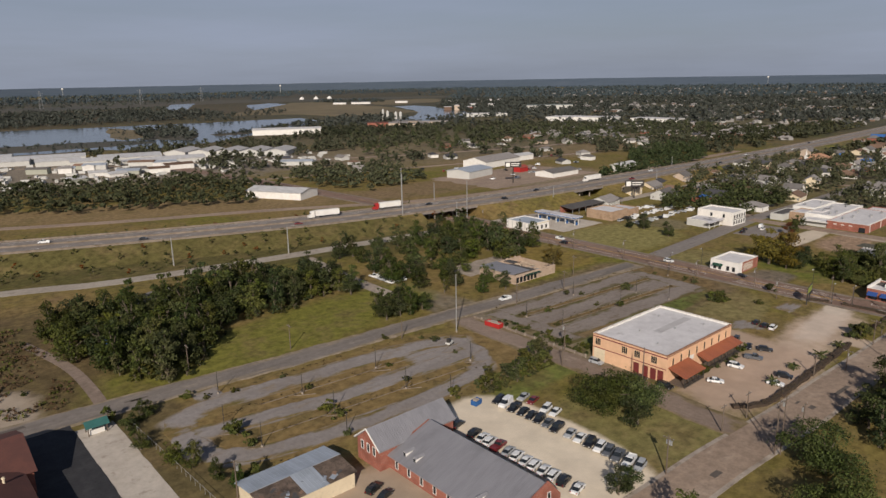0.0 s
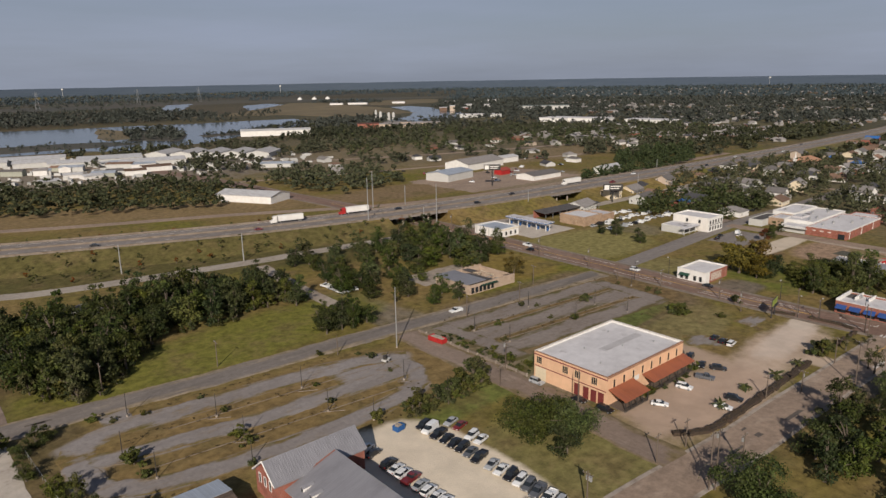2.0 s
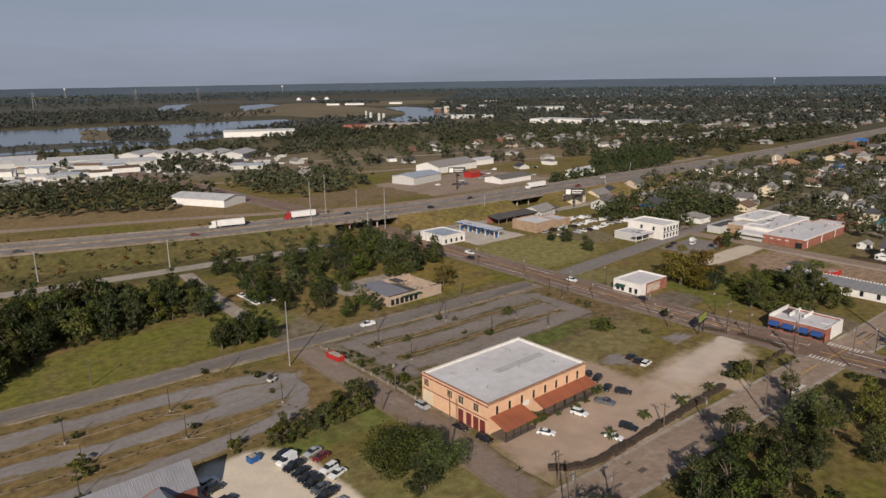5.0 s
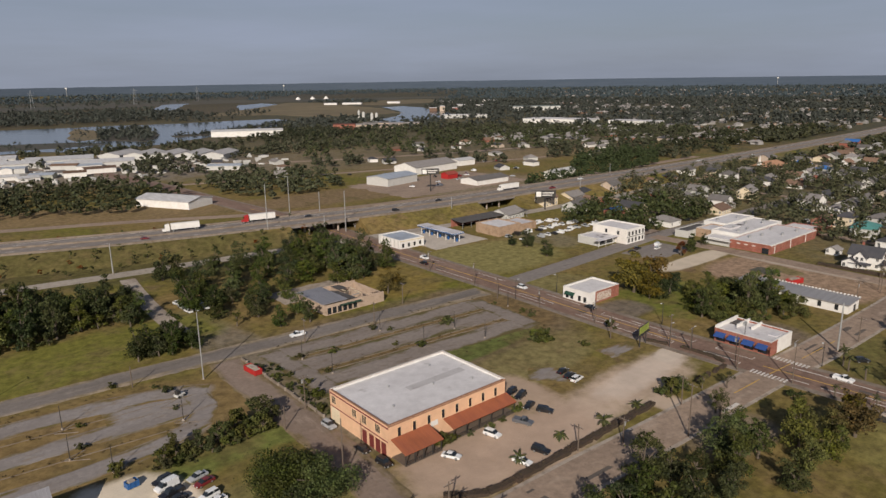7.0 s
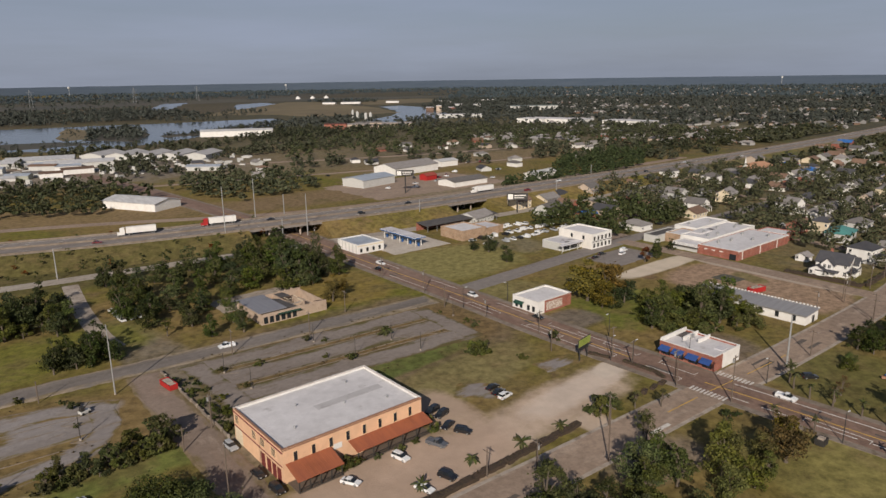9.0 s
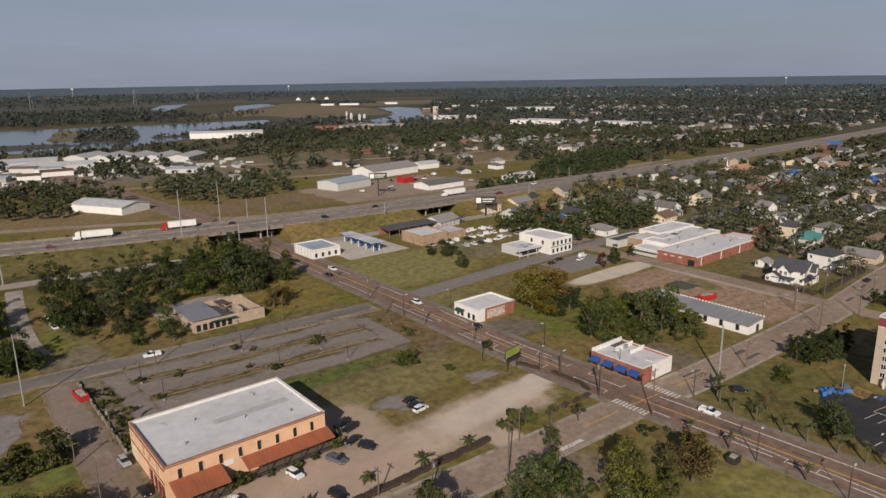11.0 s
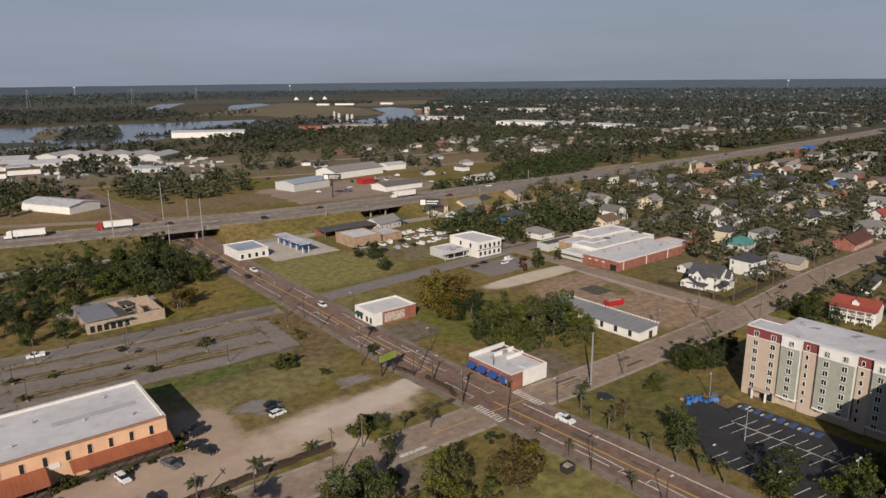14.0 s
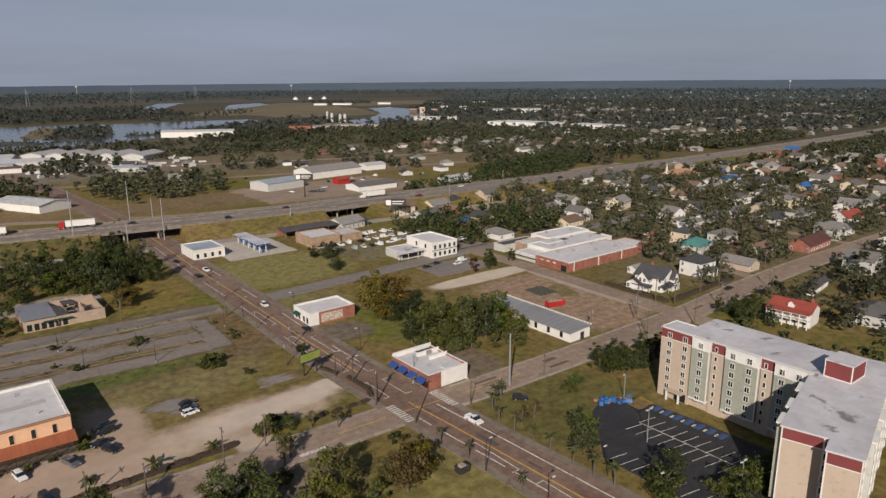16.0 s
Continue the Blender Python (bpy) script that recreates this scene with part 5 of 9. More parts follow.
TYRE, RIM = wheel_mesh()
CARS = {}


def car_meshes(kind, colour):
    """Body, glass, roof and lamps for a kind of car, along +x."""
    if (kind, colour) in CARS:
        return CARS[kind, colour]
    L, W, H, belt, c0, c1, t0, t1 = dict(sedan=(4.7, 1.8, 1.45, 0.88, -1.75, 1.15, -1.05, 0.35), suv=(4.6, 1.85, 1.72, 1.02, -2.15, 1.15, -1.95, 0.45), pickup=(5.5, 1.95, 1.82, 1.06, -0.55, 1.45, -0.35, 0.75), van=(5.2, 1.95, 2.1, 1.15, -2.5, 1.7, -2.45, 0.95))[kind]
    paint = CAR_PAINTS[colour]
    body = Mesh()
    prof = [(-L / 2, 0.42), (-L / 2 + 0.08, 0.28), (L / 2 - 0.12, 0.26), (L / 2, 0.45), (L / 2 - 0.03, belt - 0.22), (c1 + 0.15, belt + 0.02), (c0 - 0.05, belt + 0.02), (-L / 2 + 0.03, belt - 0.03)]
    n = len(prof)
    v = [(x, s * (W / 2 - (0.10 if z > belt - 0.05 else 0.03 if z < 0.35 else 0.0)), z) for s in (-1, 1) for x, z in prof]
    body.add(v, [tuple(range(n)), tuple(range(2 * n - 1, n - 1, -1))] + [(i, i + n, (i + 1) % n + n, (i + 1) % n) for i in range(n)])
    if kind == "pickup":
        body.box(-L / 2 + 0.05, -W / 2 + 0.04, belt - 0.05, c0 - 0.05, -W / 2 + 0.16, belt + 0.12).box(-L / 2 + 0.05, W / 2 - 0.16, belt - 0.05, c0 - 0.05, W / 2 - 0.04, belt + 0.12).box(-L / 2 + 0.05, -W / 2 + 0.16, belt - 0.05, -L / 2 + 0.14, W / 2 - 0.16, belt + 0.12)
    w0, w1 = W / 2 - 0.12, W / 2 - 0.26
    cab = Mesh().add([(c0, -w0, belt), (c1, -w0, belt), (c1, w0, belt), (c0, w0, belt), (t0, -w1, H - 0.05), (t1, -w1, H - 0.05), (t1, w1, H - 0.05), (t0, w1, H - 0.05)], [(3, 2, 1, 0), (4, 5, 6, 7), (0, 1, 5, 4), (1, 2, 6, 5), (2, 3, 7, 6), (3, 0, 4, 7)])
    roof = Mesh()
    e = 0.05
    roof.add([(t0 - e, -w1 - e, H - 0.09), (t1 + e, -w1 - e, H - 0.09), (t1 + e, w1 + e, H - 0.09), (t0 - e, w1 + e, H - 0.09), (t0 + 0.1, -w1 + 0.1, H), (t1 - 0.12, -w1 + 0.1, H), (t1 - 0.12, w1 - 0.1, H), (t0 + 0.1, w1 - 0.1, H)], [(3, 2, 1, 0), (4, 5, 6, 7), (0, 1, 5, 4), (1, 2, 6, 5), (2, 3, 7, 6), (3, 0, 4, 7)])
    for x in ((t0 + t1) / 2 - 0.05,) if kind != "van" else (-1.2, 0.2):
        for s in (-1, 1):
            roof.add([(x - 0.06, s * w0, belt), (x + 0.06, s * w0, belt), (x + 0.06, s * (w1 + 0.02), H - 0.06), (x - 0.06, s * (w1 + 0.02), H - 0.06), (x - 0.06, s * (w0 + 0.02), belt), (x + 0.06, s * (w0 + 0.02), belt), (x + 0.06, s * (w1 + 0.04), H - 0.06), (x - 0.06, s * (w1 + 0.04), H - 0.06)], [(0, 1, 2, 3), (4, 5, 6, 7), (0, 1, 5, 4), (2, 3, 7, 6), (0, 3, 7, 4), (1, 2, 6, 5)])
    if kind == "van":
        roof.box(-2.5, -W / 2 + 0.08, belt - 0.05, 0.3, W / 2 - 0.08, H - 0.06)
    head = Mesh().box(L / 2 - 0.12, -0.17, 0.56, L / 2 + 0.005, 0.17, 0.70)
    tail = Mesh().box(-L / 2 - 0.01, -0.13, 0.60, -L / 2 + 0.10, 0.13, 0.82)
    CARS[kind, colour] = (body.data("car_body", paint), cab.data("car_windows", GLASS), roof.data("car_roof", paint), head.data("headlight", LAMP_GLASS), tail.data("tail_light", TAIL_RED), L, W)
    return CARS[kind, colour]


CAR_WORDS = dict(sedan="saloon car", suv="sport utility car", pickup="pickup truck", van="delivery van")


def car(kind, colour, x, y, rz, where="parked on the pale gravel lot", z=0.09, group="parked cars", far=False):
    ob = thing("pickup_truck" if kind == "pickup" else "van" if kind == "van" else "car", "%s %s %s" % (colour, CAR_WORDS[kind], where), "pickup" if kind == "pickup" else "van" if kind == "van" else "car", (x, y, z), rz, group)
    ob.scale = (0.9, 0.92, 0.94)
    body, cab, roof, head, tail, L, W = car_meshes(kind, colour)
    part("body", body, None, ob)
    part("cabin_glass", cab, None, ob, "dark glass cabin")
    part("roof", roof, None, ob)
    for s in (-1, 1):
        if far:
            for fx in (-L * 0.29, L * 0.31):
                part("wheel", TYRE, None, ob).location = (fx, s * (W / 2 - 0.12), 0.33)
            continue
        part("headlight", head, None, ob, "clear headlight").location = (0, s * (W / 2 - 0.28), 0)
        part("tail_light", tail, None, ob, "red tail light").location = (0, s * (W / 2 - 0.22), 0)
        for fx in (-L * 0.29, L * 0.31):
            w = part("wheel", TYRE, None, ob, "black tyre with steel rim")
            w.location = (fx, s * (W / 2 - 0.12), 0.33)
            part("rim", RIM, None, w)
    return ob


# ---- buildings ----
def window_data(w, h, frame_mat, name="pane", glass=None, depth=0.10, bars=1):
    """Shared meshes for a window whose face looks along -y: a frame with bars, and a pane."""
    fr = Mesh()
    t = 0.09
    fr.box(-w / 2 - t, -depth, -h / 2 - t, w / 2 + t, 0.02, -h / 2).box(-w / 2 - t, -depth, h / 2, w / 2 + t, 0.02, h / 2 + t)
    fr.box(-w / 2 - t, -depth, -h / 2, -w / 2, 0.02, h / 2).box(w / 2, -depth, -h / 2, w / 2 + t, 0.02, h / 2)
    for i in range(bars):
        x = -w / 2 + w * (i + 1) / (bars + 1)
        fr.box(x - 0.04, -depth * 0.8, -h / 2, x + 0.04, 0.02, h / 2)
    return fr.data("window_frame", frame_mat), Mesh().box(-w / 2, -0.03, -h / 2, w / 2, 0.02, h / 2).data("pane", glass or GLASS)


def window(data, parent, x, y, z, rz, label=""):
    """A window set into a wall; rz turns its face from -y."""
    f = part("window", data[0], None, parent, label)
    f.matrix_basis = pose(x, y, z, 0, 0, rz)
    part("pane", data[1], None, f)
    return f


def flat_building(name, label, x0, y0, x1, y1, h, wall, roof, parapet=0.5, category="building", trim=None, rz=0.0, pz=None):
    """Four walls with thickness, a roof slab set down behind a parapet and a coping."""
    TAKEN.append((x0, y0, x1, y1))
    cx, cy = (x0 + x1) / 2, (y0 + y1) / 2
    ob = thing(name, label, category, (cx, cy, 0), rz)
    a, b, t = (x1 - x0) / 2, (y1 - y0) / 2, 0.35
    for bx in ((-a, -b, a, -b + t), (-a, b - t, a, b), (-a, -b + t, -a + t, b - t), (a - t, -b + t, a, b - t)):
        part("wall", Mesh().box(bx[0], bx[1], -0.3, bx[2], bx[3], h), wall, ob)
    part("roof", Mesh().box(-a + t, -b + t, h - parapet - 0.3, a - t, b - t, h - parapet), roof, ob)
    cp, o = Mesh(), 0.06
    cp.box(-a - o, -b - o, h, a + o, -b + t + o, h + 0.12).box(-a - o, b - t - o, h, a + o, b + o, h + 0.12).box(-a - o, -b + t + o, h, -a + t + o, b - t - o, h + 0.12).box(a - t - o, -b + t + o, h, a + o, b - t - o, h + 0.12)
    part("coping", cp, trim or wall, ob)
    return ob


HOUSE_WINDOW = window_data(0.95, 1.4, WHITE_PAINT)
DARK_FRAME_WINDOW = window_data(1.0, 1.7, DARK_METAL)


def gable_wall(x0, y0, x1, y1, ze, zr, along):
    """The box of a house with its gable ends."""
    m = Mesh()
    if along == "x":
        ym = (y0 + y1) / 2
        p = [(y0, -0.3), (y1, -0.3), (y1, ze), (ym, zr - 0.05), (y0, ze)]
        m.add([(x, y, z) for x in (x0, x1) for y, z in p], [(4, 3, 2, 1, 0), (5, 6, 7, 8, 9)] + [(i, (i + 1) % 5, (i + 1) % 5 + 5, i + 5) for i in range(5)])
    else:
        xm = (x0 + x1) / 2
        p = [(x0, -0.3), (x1, -0.3), (x1, ze), (xm, zr - 0.05), (x0, ze)]
        m.add([(x, y, z) for y in (y0, y1) for x, z in p], [(0, 1, 2, 3, 4), (9, 8, 7, 6, 5)] + [(i, i + 5, (i + 1) % 5 + 5, (i + 1) % 5) for i in range(5)])
    return m


def house(x, y, w, d, h, rz, wall, roof, style="gable", label="small house", rise=2.2, porch=False, wins=True, category="house", name="house"):
    r = max(w, d) / 2
    TAKEN.append((x - r, y - r, x + r, y + r))
    ob = thing(name, label, category, (x, y, 0), rz)
    along = "x" if w >= d else "y"
    a, b = w / 2, d / 2
    if style == "gable":
        part("wall", gable_wall(-a, -b, a, b, h, h + rise, along), wall, ob)
        part("roof", Mesh().gable(-a, -b, a, b, h, h + rise + 0.05, along, 0.5), roof, ob)
    else:
        part("wall", Mesh().box(-a, -b, -0.3, a, b, h), wall, ob)
        part("roof", Mesh().hip(-a, -b, a, b, h, h + rise), roof, ob)
    if porch:
        part("porch_roof", Mesh().slab([(-a * 0.8, -b - 2.2, h * 0.62 - 0.3), (a * 0.8, -b - 2.2, h * 0.62 - 0.3), (a * 0.8, -b - 0.02, h * 0.62 + 0.3), (-a * 0.8, -b - 0.02, h * 0.62 + 0.3)], 0.15), roof, ob)
        for s in (-0.76, -0.26, 0.26, 0.76):
            part("porch_post", Mesh().box(s * a - 0.1, -b - 2.1, 0, s * a + 0.1, -b - 1.9, h * 0.62 - 0.4), WHITE_PAINT, ob)
    if wins:
        for level_ in range(1 if h < 4.5 else 2):
            z = 1.6 + level_ * 2.9
            n = max(2, int(w / 3))
            for i in range(n):
                window(HOUSE_WINDOW, ob, -a + w * (i + 0.5) / n, -b, z, 0)
            for s in (-0.4, 0.35):
                window(HOUSE_WINDOW, ob, -a, s * d, z, -90)
    return ob


# the orange two-storey warehouse
OX0, OY0, OX1, OY1, OH = 150.7, 87.8, 185.6, 111.4, 7.7
warehouse = flat_building("warehouse", "two-storey orange stucco warehouse with a white flat roof", OX0, OY0, OX1, OY1, OH, ORANGE, WHITE_ROOF, 0.45, trim=BROWN_TRIM)
# white on the north and east edges paints the sunlit inner parapet faces
part("sunlit_parapet_edge", Mesh().box(-17.1, 11.3, 7.2, 17.1, 11.46, 7.78).box(16.95, -11.4, 7.2, 17.11, 11.3, 7.78).box(-17.45, 11.46, 7.822, 17.45, 11.82, 7.86).box(17.11, -11.8, 7.822, 17.47, 11.46, 7.86), WHITE_PAINT, warehouse, "white edge painting sunlight on the inner parapet faces")
oa, ob_ = (OX1 - OX0) / 2, (OY1 - OY0) / 2
tall = window_data(0.85, 2.1, ORANGE_PALE, bars=0)
for i in range(8):
    window(tall, warehouse, -oa + 2.9 + i * 4.1, -ob_, 5.4, 0)
big = window_data(1.7, 1.9, ORANGE_PALE, bars=2)
for yy in (-8.0, -2.8, 1.2, 10.0):
    window(big, warehouse, -oa, yy, 5.65, -90)
for yy in (-10.1, -7.9, -5.5, -2.7):
    d = part("door", Mesh().box(-oa - 0.08, yy - 0.85, 0.05, -oa + 0.1, yy + 0.85, 3.3), DOOR_RED, warehouse, "dark red double door")
    part("transom", Mesh().box(-oa - 0.12, yy - 0.95, 3.3, -oa + 0.1, yy + 0.95, 3.6), ORANGE_PALE, d)
part("garage_door", Mesh().box(-oa - 0.06, 7.6, 0.05, -oa + 0.1, 11.3, 3.6), CREAM, warehouse, "wide cream roll-up door")
band = Mesh().box(-oa - 0.1, -ob_ + 0.2, 3.75, -oa + 0.05, ob_ - 0.2, 3.95).box(-oa - 0.14, -ob_ - 0.14, OH - 0.75, -oa + 0.05, ob_ + 0.1, OH - 0.5)
part("string_course", band, MAROON, warehouse, "thin reddish band along the front")
part("fascia", Mesh().box(-oa - 0.02, -ob_ - 0.13, OH - 0.35, oa, -ob_ + 0.05, OH - 0.1), BROWN_TRIM, warehouse)


def porch(parent, x0, x1, depth, z0, z1, posts, railing):
    """A lean-to roof on posts in front of the south wall."""
    y = -ob_
    part("porch_roof", Mesh().slab([(x0, y - depth, z0), (x1, y - depth, z0), (x1, y - 0.02, z1), (x0, y - 0.02, z1)], 0.16), RUST_ROOF, parent, "rust-red sheet metal porch roof")
    for i in range(posts):
        x = x0 + 0.4 + (x1 - x0 - 0.8) * i / (posts - 1)
        part("porch_post", Mesh().box(x - 0.1, y - depth + 0.3, 0, x + 0.1, y - depth + 0.5, z0 - 0.1), DARK_METAL, parent)
    if railing:
        rail = Mesh().box(x0 + 0.3, y - depth + 0.36, 0.9, x1 - 0.3, y - depth + 0.44, 1.0).box(x0 + 0.3, y - depth + 0.36, 0.2, x1 - 0.3, y - depth + 0.44, 0.28)
        for i in range(int((x1 - x0) / 0.5)):
            rail.box(x0 + 0.4 + i * 0.5, y - depth + 0.37, 0.28, x0 + 0.46 + i * 0.5, y - depth + 0.43, 0.9)
        part("railing", rail, DARK_METAL, parent)
        part("deck", Mesh().box(x0 + 0.2, y - depth + 0.2, 0.02, x1 - 0.2, y - 0.02, 0.2), WOOD_POLE, parent)


porch(warehouse, -oa + 0.6, -oa + 11.0, 5.2, 2.9, 4.4, 5, True)
porch(warehouse, -oa + 15.2, oa + 0.4, 3.6, 3.0, 4.1, 6, True)
part("sign", Mesh().box(-oa + 11.6, -ob_ - 0.12, 3.4, -oa + 13.6, -ob_ - 0.005, 4.6), WHITE_PAINT, warehouse, "small white wall sign")
part("roof_patch", Mesh().box(-3, -0.8, OH - 0.46, 14.5, 1.6, OH - 0.435), mat("grey_patched_roof_coating", (0.47, 0.45, 0.445), (0.40, 0.38, 0.37), (0.33, 0.31, 0.30), 0.15, 0.5, 0.8), warehouse, "greyer patched strip of roof coating")
for sx, sy in ((-6, 4), (3, -2), (9, 7), (12, -6), (-11, -5)):
    part("roof_vent", Mesh().rod((sx, sy, OH - 0.3), (sx, sy, OH + 0.1), 0.16, 0.16, 8).rod((sx, sy, OH + 0.1), (sx, sy, OH + 0.22), 0.26, 0.2, 8), STEEL, warehouse)

# the brick hall with the grey metal roof
hall = thing("brick_hall", "long red-brick hall with a grey metal roof", "building")
TAKEN.append((70, 72, 91, 114))
hall_side = [(73, -0.3), (87, -0.3), (87, 3.4), (84.2, 7.0), (73, 3.4)]
part("wall", Mesh().add([(x, y, z) for y in (72, 106) for x, z in hall_side], [(0, 1, 2, 3, 4), (9, 8, 7, 6, 5)] + [(i, i + 5, (i + 1) % 5 + 5, (i + 1) % 5) for i in range(5)]), BRICK_RED, hall)
end_wall = [(72.6, 3.0), (87.4, 3.0), (87.4, 4.1), (84.2, 7.75), (72.6, 4.0)]
part("gable_parapet", Mesh().add([(x, y, z) for y in (71.7, 72.25) for x, z in end_wall], [(0, 1, 2, 3, 4), (9, 8, 7, 6, 5)] + [(i, i + 5, (i + 1) % 5 + 5, (i + 1) % 5) for i in range(5)]), BRICK_RED, hall, "brick gable parapet standing above the roof")
part("wall", gable_wall(70.5, 105.5, 91, 113.5, 5.2, 8.3, "x"), BRICK_RED, hall)
part("roof", Mesh().slab([(72.4, 72.3, 3.25), (84.2, 72.3, 7.2), (84.2, 105.4, 7.2), (72.4, 105.4, 3.25)], 0.22).slab([(84.2, 72.3, 7.2), (87.5, 72.3, 3.3), (87.5, 105.4, 3.3), (84.2, 105.4, 7.2)], 0.22), METAL_GREY_Y, hall, "grey standing-seam metal roof")
part("roof", Mesh().gable(70.5, 105.5, 91, 113.5, 5.2, 8.45, "x", 0.45), METAL_GREY_X, hall, "grey standing-seam metal roof")
rake = Mesh()
for ya, za, yb, zb in ((105.0, 5.05, 109.5, 8.55), (114.0, 5.05, 109.5, 8.55)):
    rake.rod((70.02, ya, za - 0.1), (70.02, yb, zb - 0.1), 0.14, 0.14, 6)
part("bargeboard", rake, WHITE_PAINT, hall)
for yy in (101.8, 98.6, 80.4, 77.2):
    dm = part("dormer", Mesh().box(74.2, yy - 0.4, 3.6, 76.0, yy + 0.4, 4.75), WHITE_PAINT, hall, "small white roof dormer")
    part("dormer_roof", Mesh().gable(74.1, yy - 0.4, 76.6, yy + 0.4, 4.75, 5.05, "x", 0.1, 0.08), METAL_GREY_X, dm)
    part("pane", Mesh().box(74.14, yy - 0.3, 3.8, 74.22, yy + 0.3, 4.6), GLASS, dm)
arch = window_data(0.8, 1.9, WHITE_PAINT, bars=0)
for yy in (107.4, 109.5, 111.6):
    window(arch, hall, 70.5, yy, 3.9, -90)
for yy in (75, 79, 83, 87, 91, 95, 99, 103):
    window(arch, hall, 73, yy, 1.8, -90)
for xx in (76, 80, 84):
    window(arch, hall, xx, 71.7 if xx == 84 else 72, 2.0 if xx != 84 else 4.8, 0)

# the shed with the torn roof
shed = thing("damaged_shed", "low cream shed with a torn metal roof", "shed")
TAKEN.append((44, 104, 64, 117))
part("wall", Mesh().box(44.5, 104.6, -0.3, 63.6, 116.4, 3.5), CREAM, shed)
part("roof_panel", Mesh().slab([(44, 110.5, 4.6), (64.2, 110.5, 4.6), (64.2, 117, 3.7), (44, 117, 3.7)], 0.12), METAL_PALE, shed, "pale blue-grey ribbed metal roof")
part("roof_panel", Mesh().slab([(52.5, 104, 3.72), (57.5, 104, 3.72), (57.5, 110.5, 4.62), (52.5, 110.5, 4.62)], 0.1), METAL_PALE, shed)
part("roof_deck", Mesh().slab([(44.1, 104.2, 3.55), (64.1, 104.2, 3.55), (64.1, 110.5, 4.45), (44.1, 110.5, 4.45)], 0.1), SILVER_RUIN, shed, "bare scorched roof boards")
rng = random.Random(4)
for i in range(16):
    x, y = rng.uniform(44.5, 63), rng.uniform(104.5, 109.5)
    z = 3.62 + (y - 104.2) / 6.3 * 0.9
    part("loose_sheet", Mesh().box(-rng.uniform(0.3, 1.1), -rng.uniform(0.2, 0.6), 0, rng.uniform(0.3, 1.1), rng.uniform(0.2, 0.6), 0.05), rng.choice((METAL_PALE, DARK_ROOF, SHINGLE_BROWN, DARK_ROOF)), shed).matrix_basis = pose(x, y, z, 8, 0, rng.uniform(0, 90))
for i in range(7):
    part("rafter", Mesh().rod((44.2 + i * 0.5, 104.3, 0.2), (44.6 + i * 0.45, 106.5, 3.4), 0.09, 0.09, 4), WHITE_PAINT, shed)

# the dark red roofed block and its yard
block = thing("apartment_block", "low block under dark red shingle roofs", "building")
TAKEN.append((-14, 104, 19, 170))
part("wall", gable_wall(-9, 108, 13.5, 146, 5.4, 9.2, "y"), BRICK_RED, block)
part("roof", Mesh().gable(-9, 108, 13.5, 146, 5.4, 9.3, "y", 0.6), ROOF_DARKRED, block, "dark red shingle roof")
part("wall", gable_wall(-9, 146.2, 15.5, 166.5, 5.4, 8.8, "x"), BRICK_RED, block)
part("roof", Mesh().gable(-9, 146.2, 15.5, 166.5, 5.4, 8.9, "x", 0.6), ROOF_DARKRED, block, "dark red shingle roof")
for vx, vy in ((9.5, 128), (6.5, 136), (10, 142), (8, 155), (11, 120)):
    part("roof_vent", Mesh().rod((vx, vy, 5.9), (vx, vy, 7.6), 0.22, 0.22, 8).rod((vx, vy, 7.6), (vx, vy, 7.85), 0.36, 0.26, 8), CREAM, block, "pale pipe vent")
kiosk = thing("shelter", "small timber shelter under a teal roof", "shelter", (31.5, 164.5, 0))
for px, py in ((-2, -1.4), (2, -1.4), (2, 1.4), (-2, 1.4)):
    part("post", Mesh().box(px - 0.1, py - 0.1, 0, px + 0.1, py + 0.1, 2.5), WOOD_POLE, kiosk)
part("roof", Mesh().gable(-2.3, -1.7, 2.3, 1.7, 2.4, 3.3, "x", 0.3, 0.1), mat("dark_teal_sheet", (0.040, 0.130, 0.120), (0.034, 0.11, 0.10), None, 0.5, 2.0, 0.6), kiosk, "dark teal sheet roof")
part("counter", Mesh().box(-1.6, -1.0, 0.05, 1.6, 0.6, 1.1), WHITE_PAINT, kiosk)

# the brick corner store with blue awnings
store = flat_building("corner_store", "brick corner store with blue awnings and a white roof", 264.2, 59.6, 277.4, 76.6, 4.3, BRICK_RED, WHITE_ROOF, 0.5, "store", WHITE_PAINT)
for yy, w in ((-6.3, 3.2), (-2.2, 3.4), (2.2, 3.4), (6.4, 3.2)):
    part("awning", Mesh().slab([(-8.4, yy - w / 2, 2.15), (-6.58, yy - w / 2, 3.2), (-6.58, yy + w / 2, 3.2), (-8.4, yy + w / 2, 2.15)], 0.06), AWNING_BLUE, store, "dark blue cloth awning")
    part("shop_window", Mesh().box(-6.66, yy - w * 0.42, 0.5, -6.55, yy + w * 0.42, 2.3), GLASS, store, "dark shop window")
part("side_wall", Mesh().box(-2.4, -8.62, 0, 6.62, -8.5, 4.45), WHITE_PAINT, store, "white painted side wall")
for yy, x0, zt in ((0.6, 0.5, 4.9), (4.4, -1.0, 5.0), (8.25, -6.5, 5.1)):
    part("fire_wall", Mesh().box(x0, yy - 0.18, 3.8, 6.7, yy + 0.18, zt), WHITE_PAINT, store, "white fire wall standing above the roof")
# dark sheet lying flat on the roof between two fire walls
part("dark_roof_sheet", Mesh().box(1.0, 4.7, 3.8, 6.2, 8.0, 3.86), DARK_ROOF, store, "dark roof sheet between two fire walls")
part("roof_patch", Mesh().box(0, -7, 3.8, 3, -4.5, 4.0), GREY_ROOF, store)
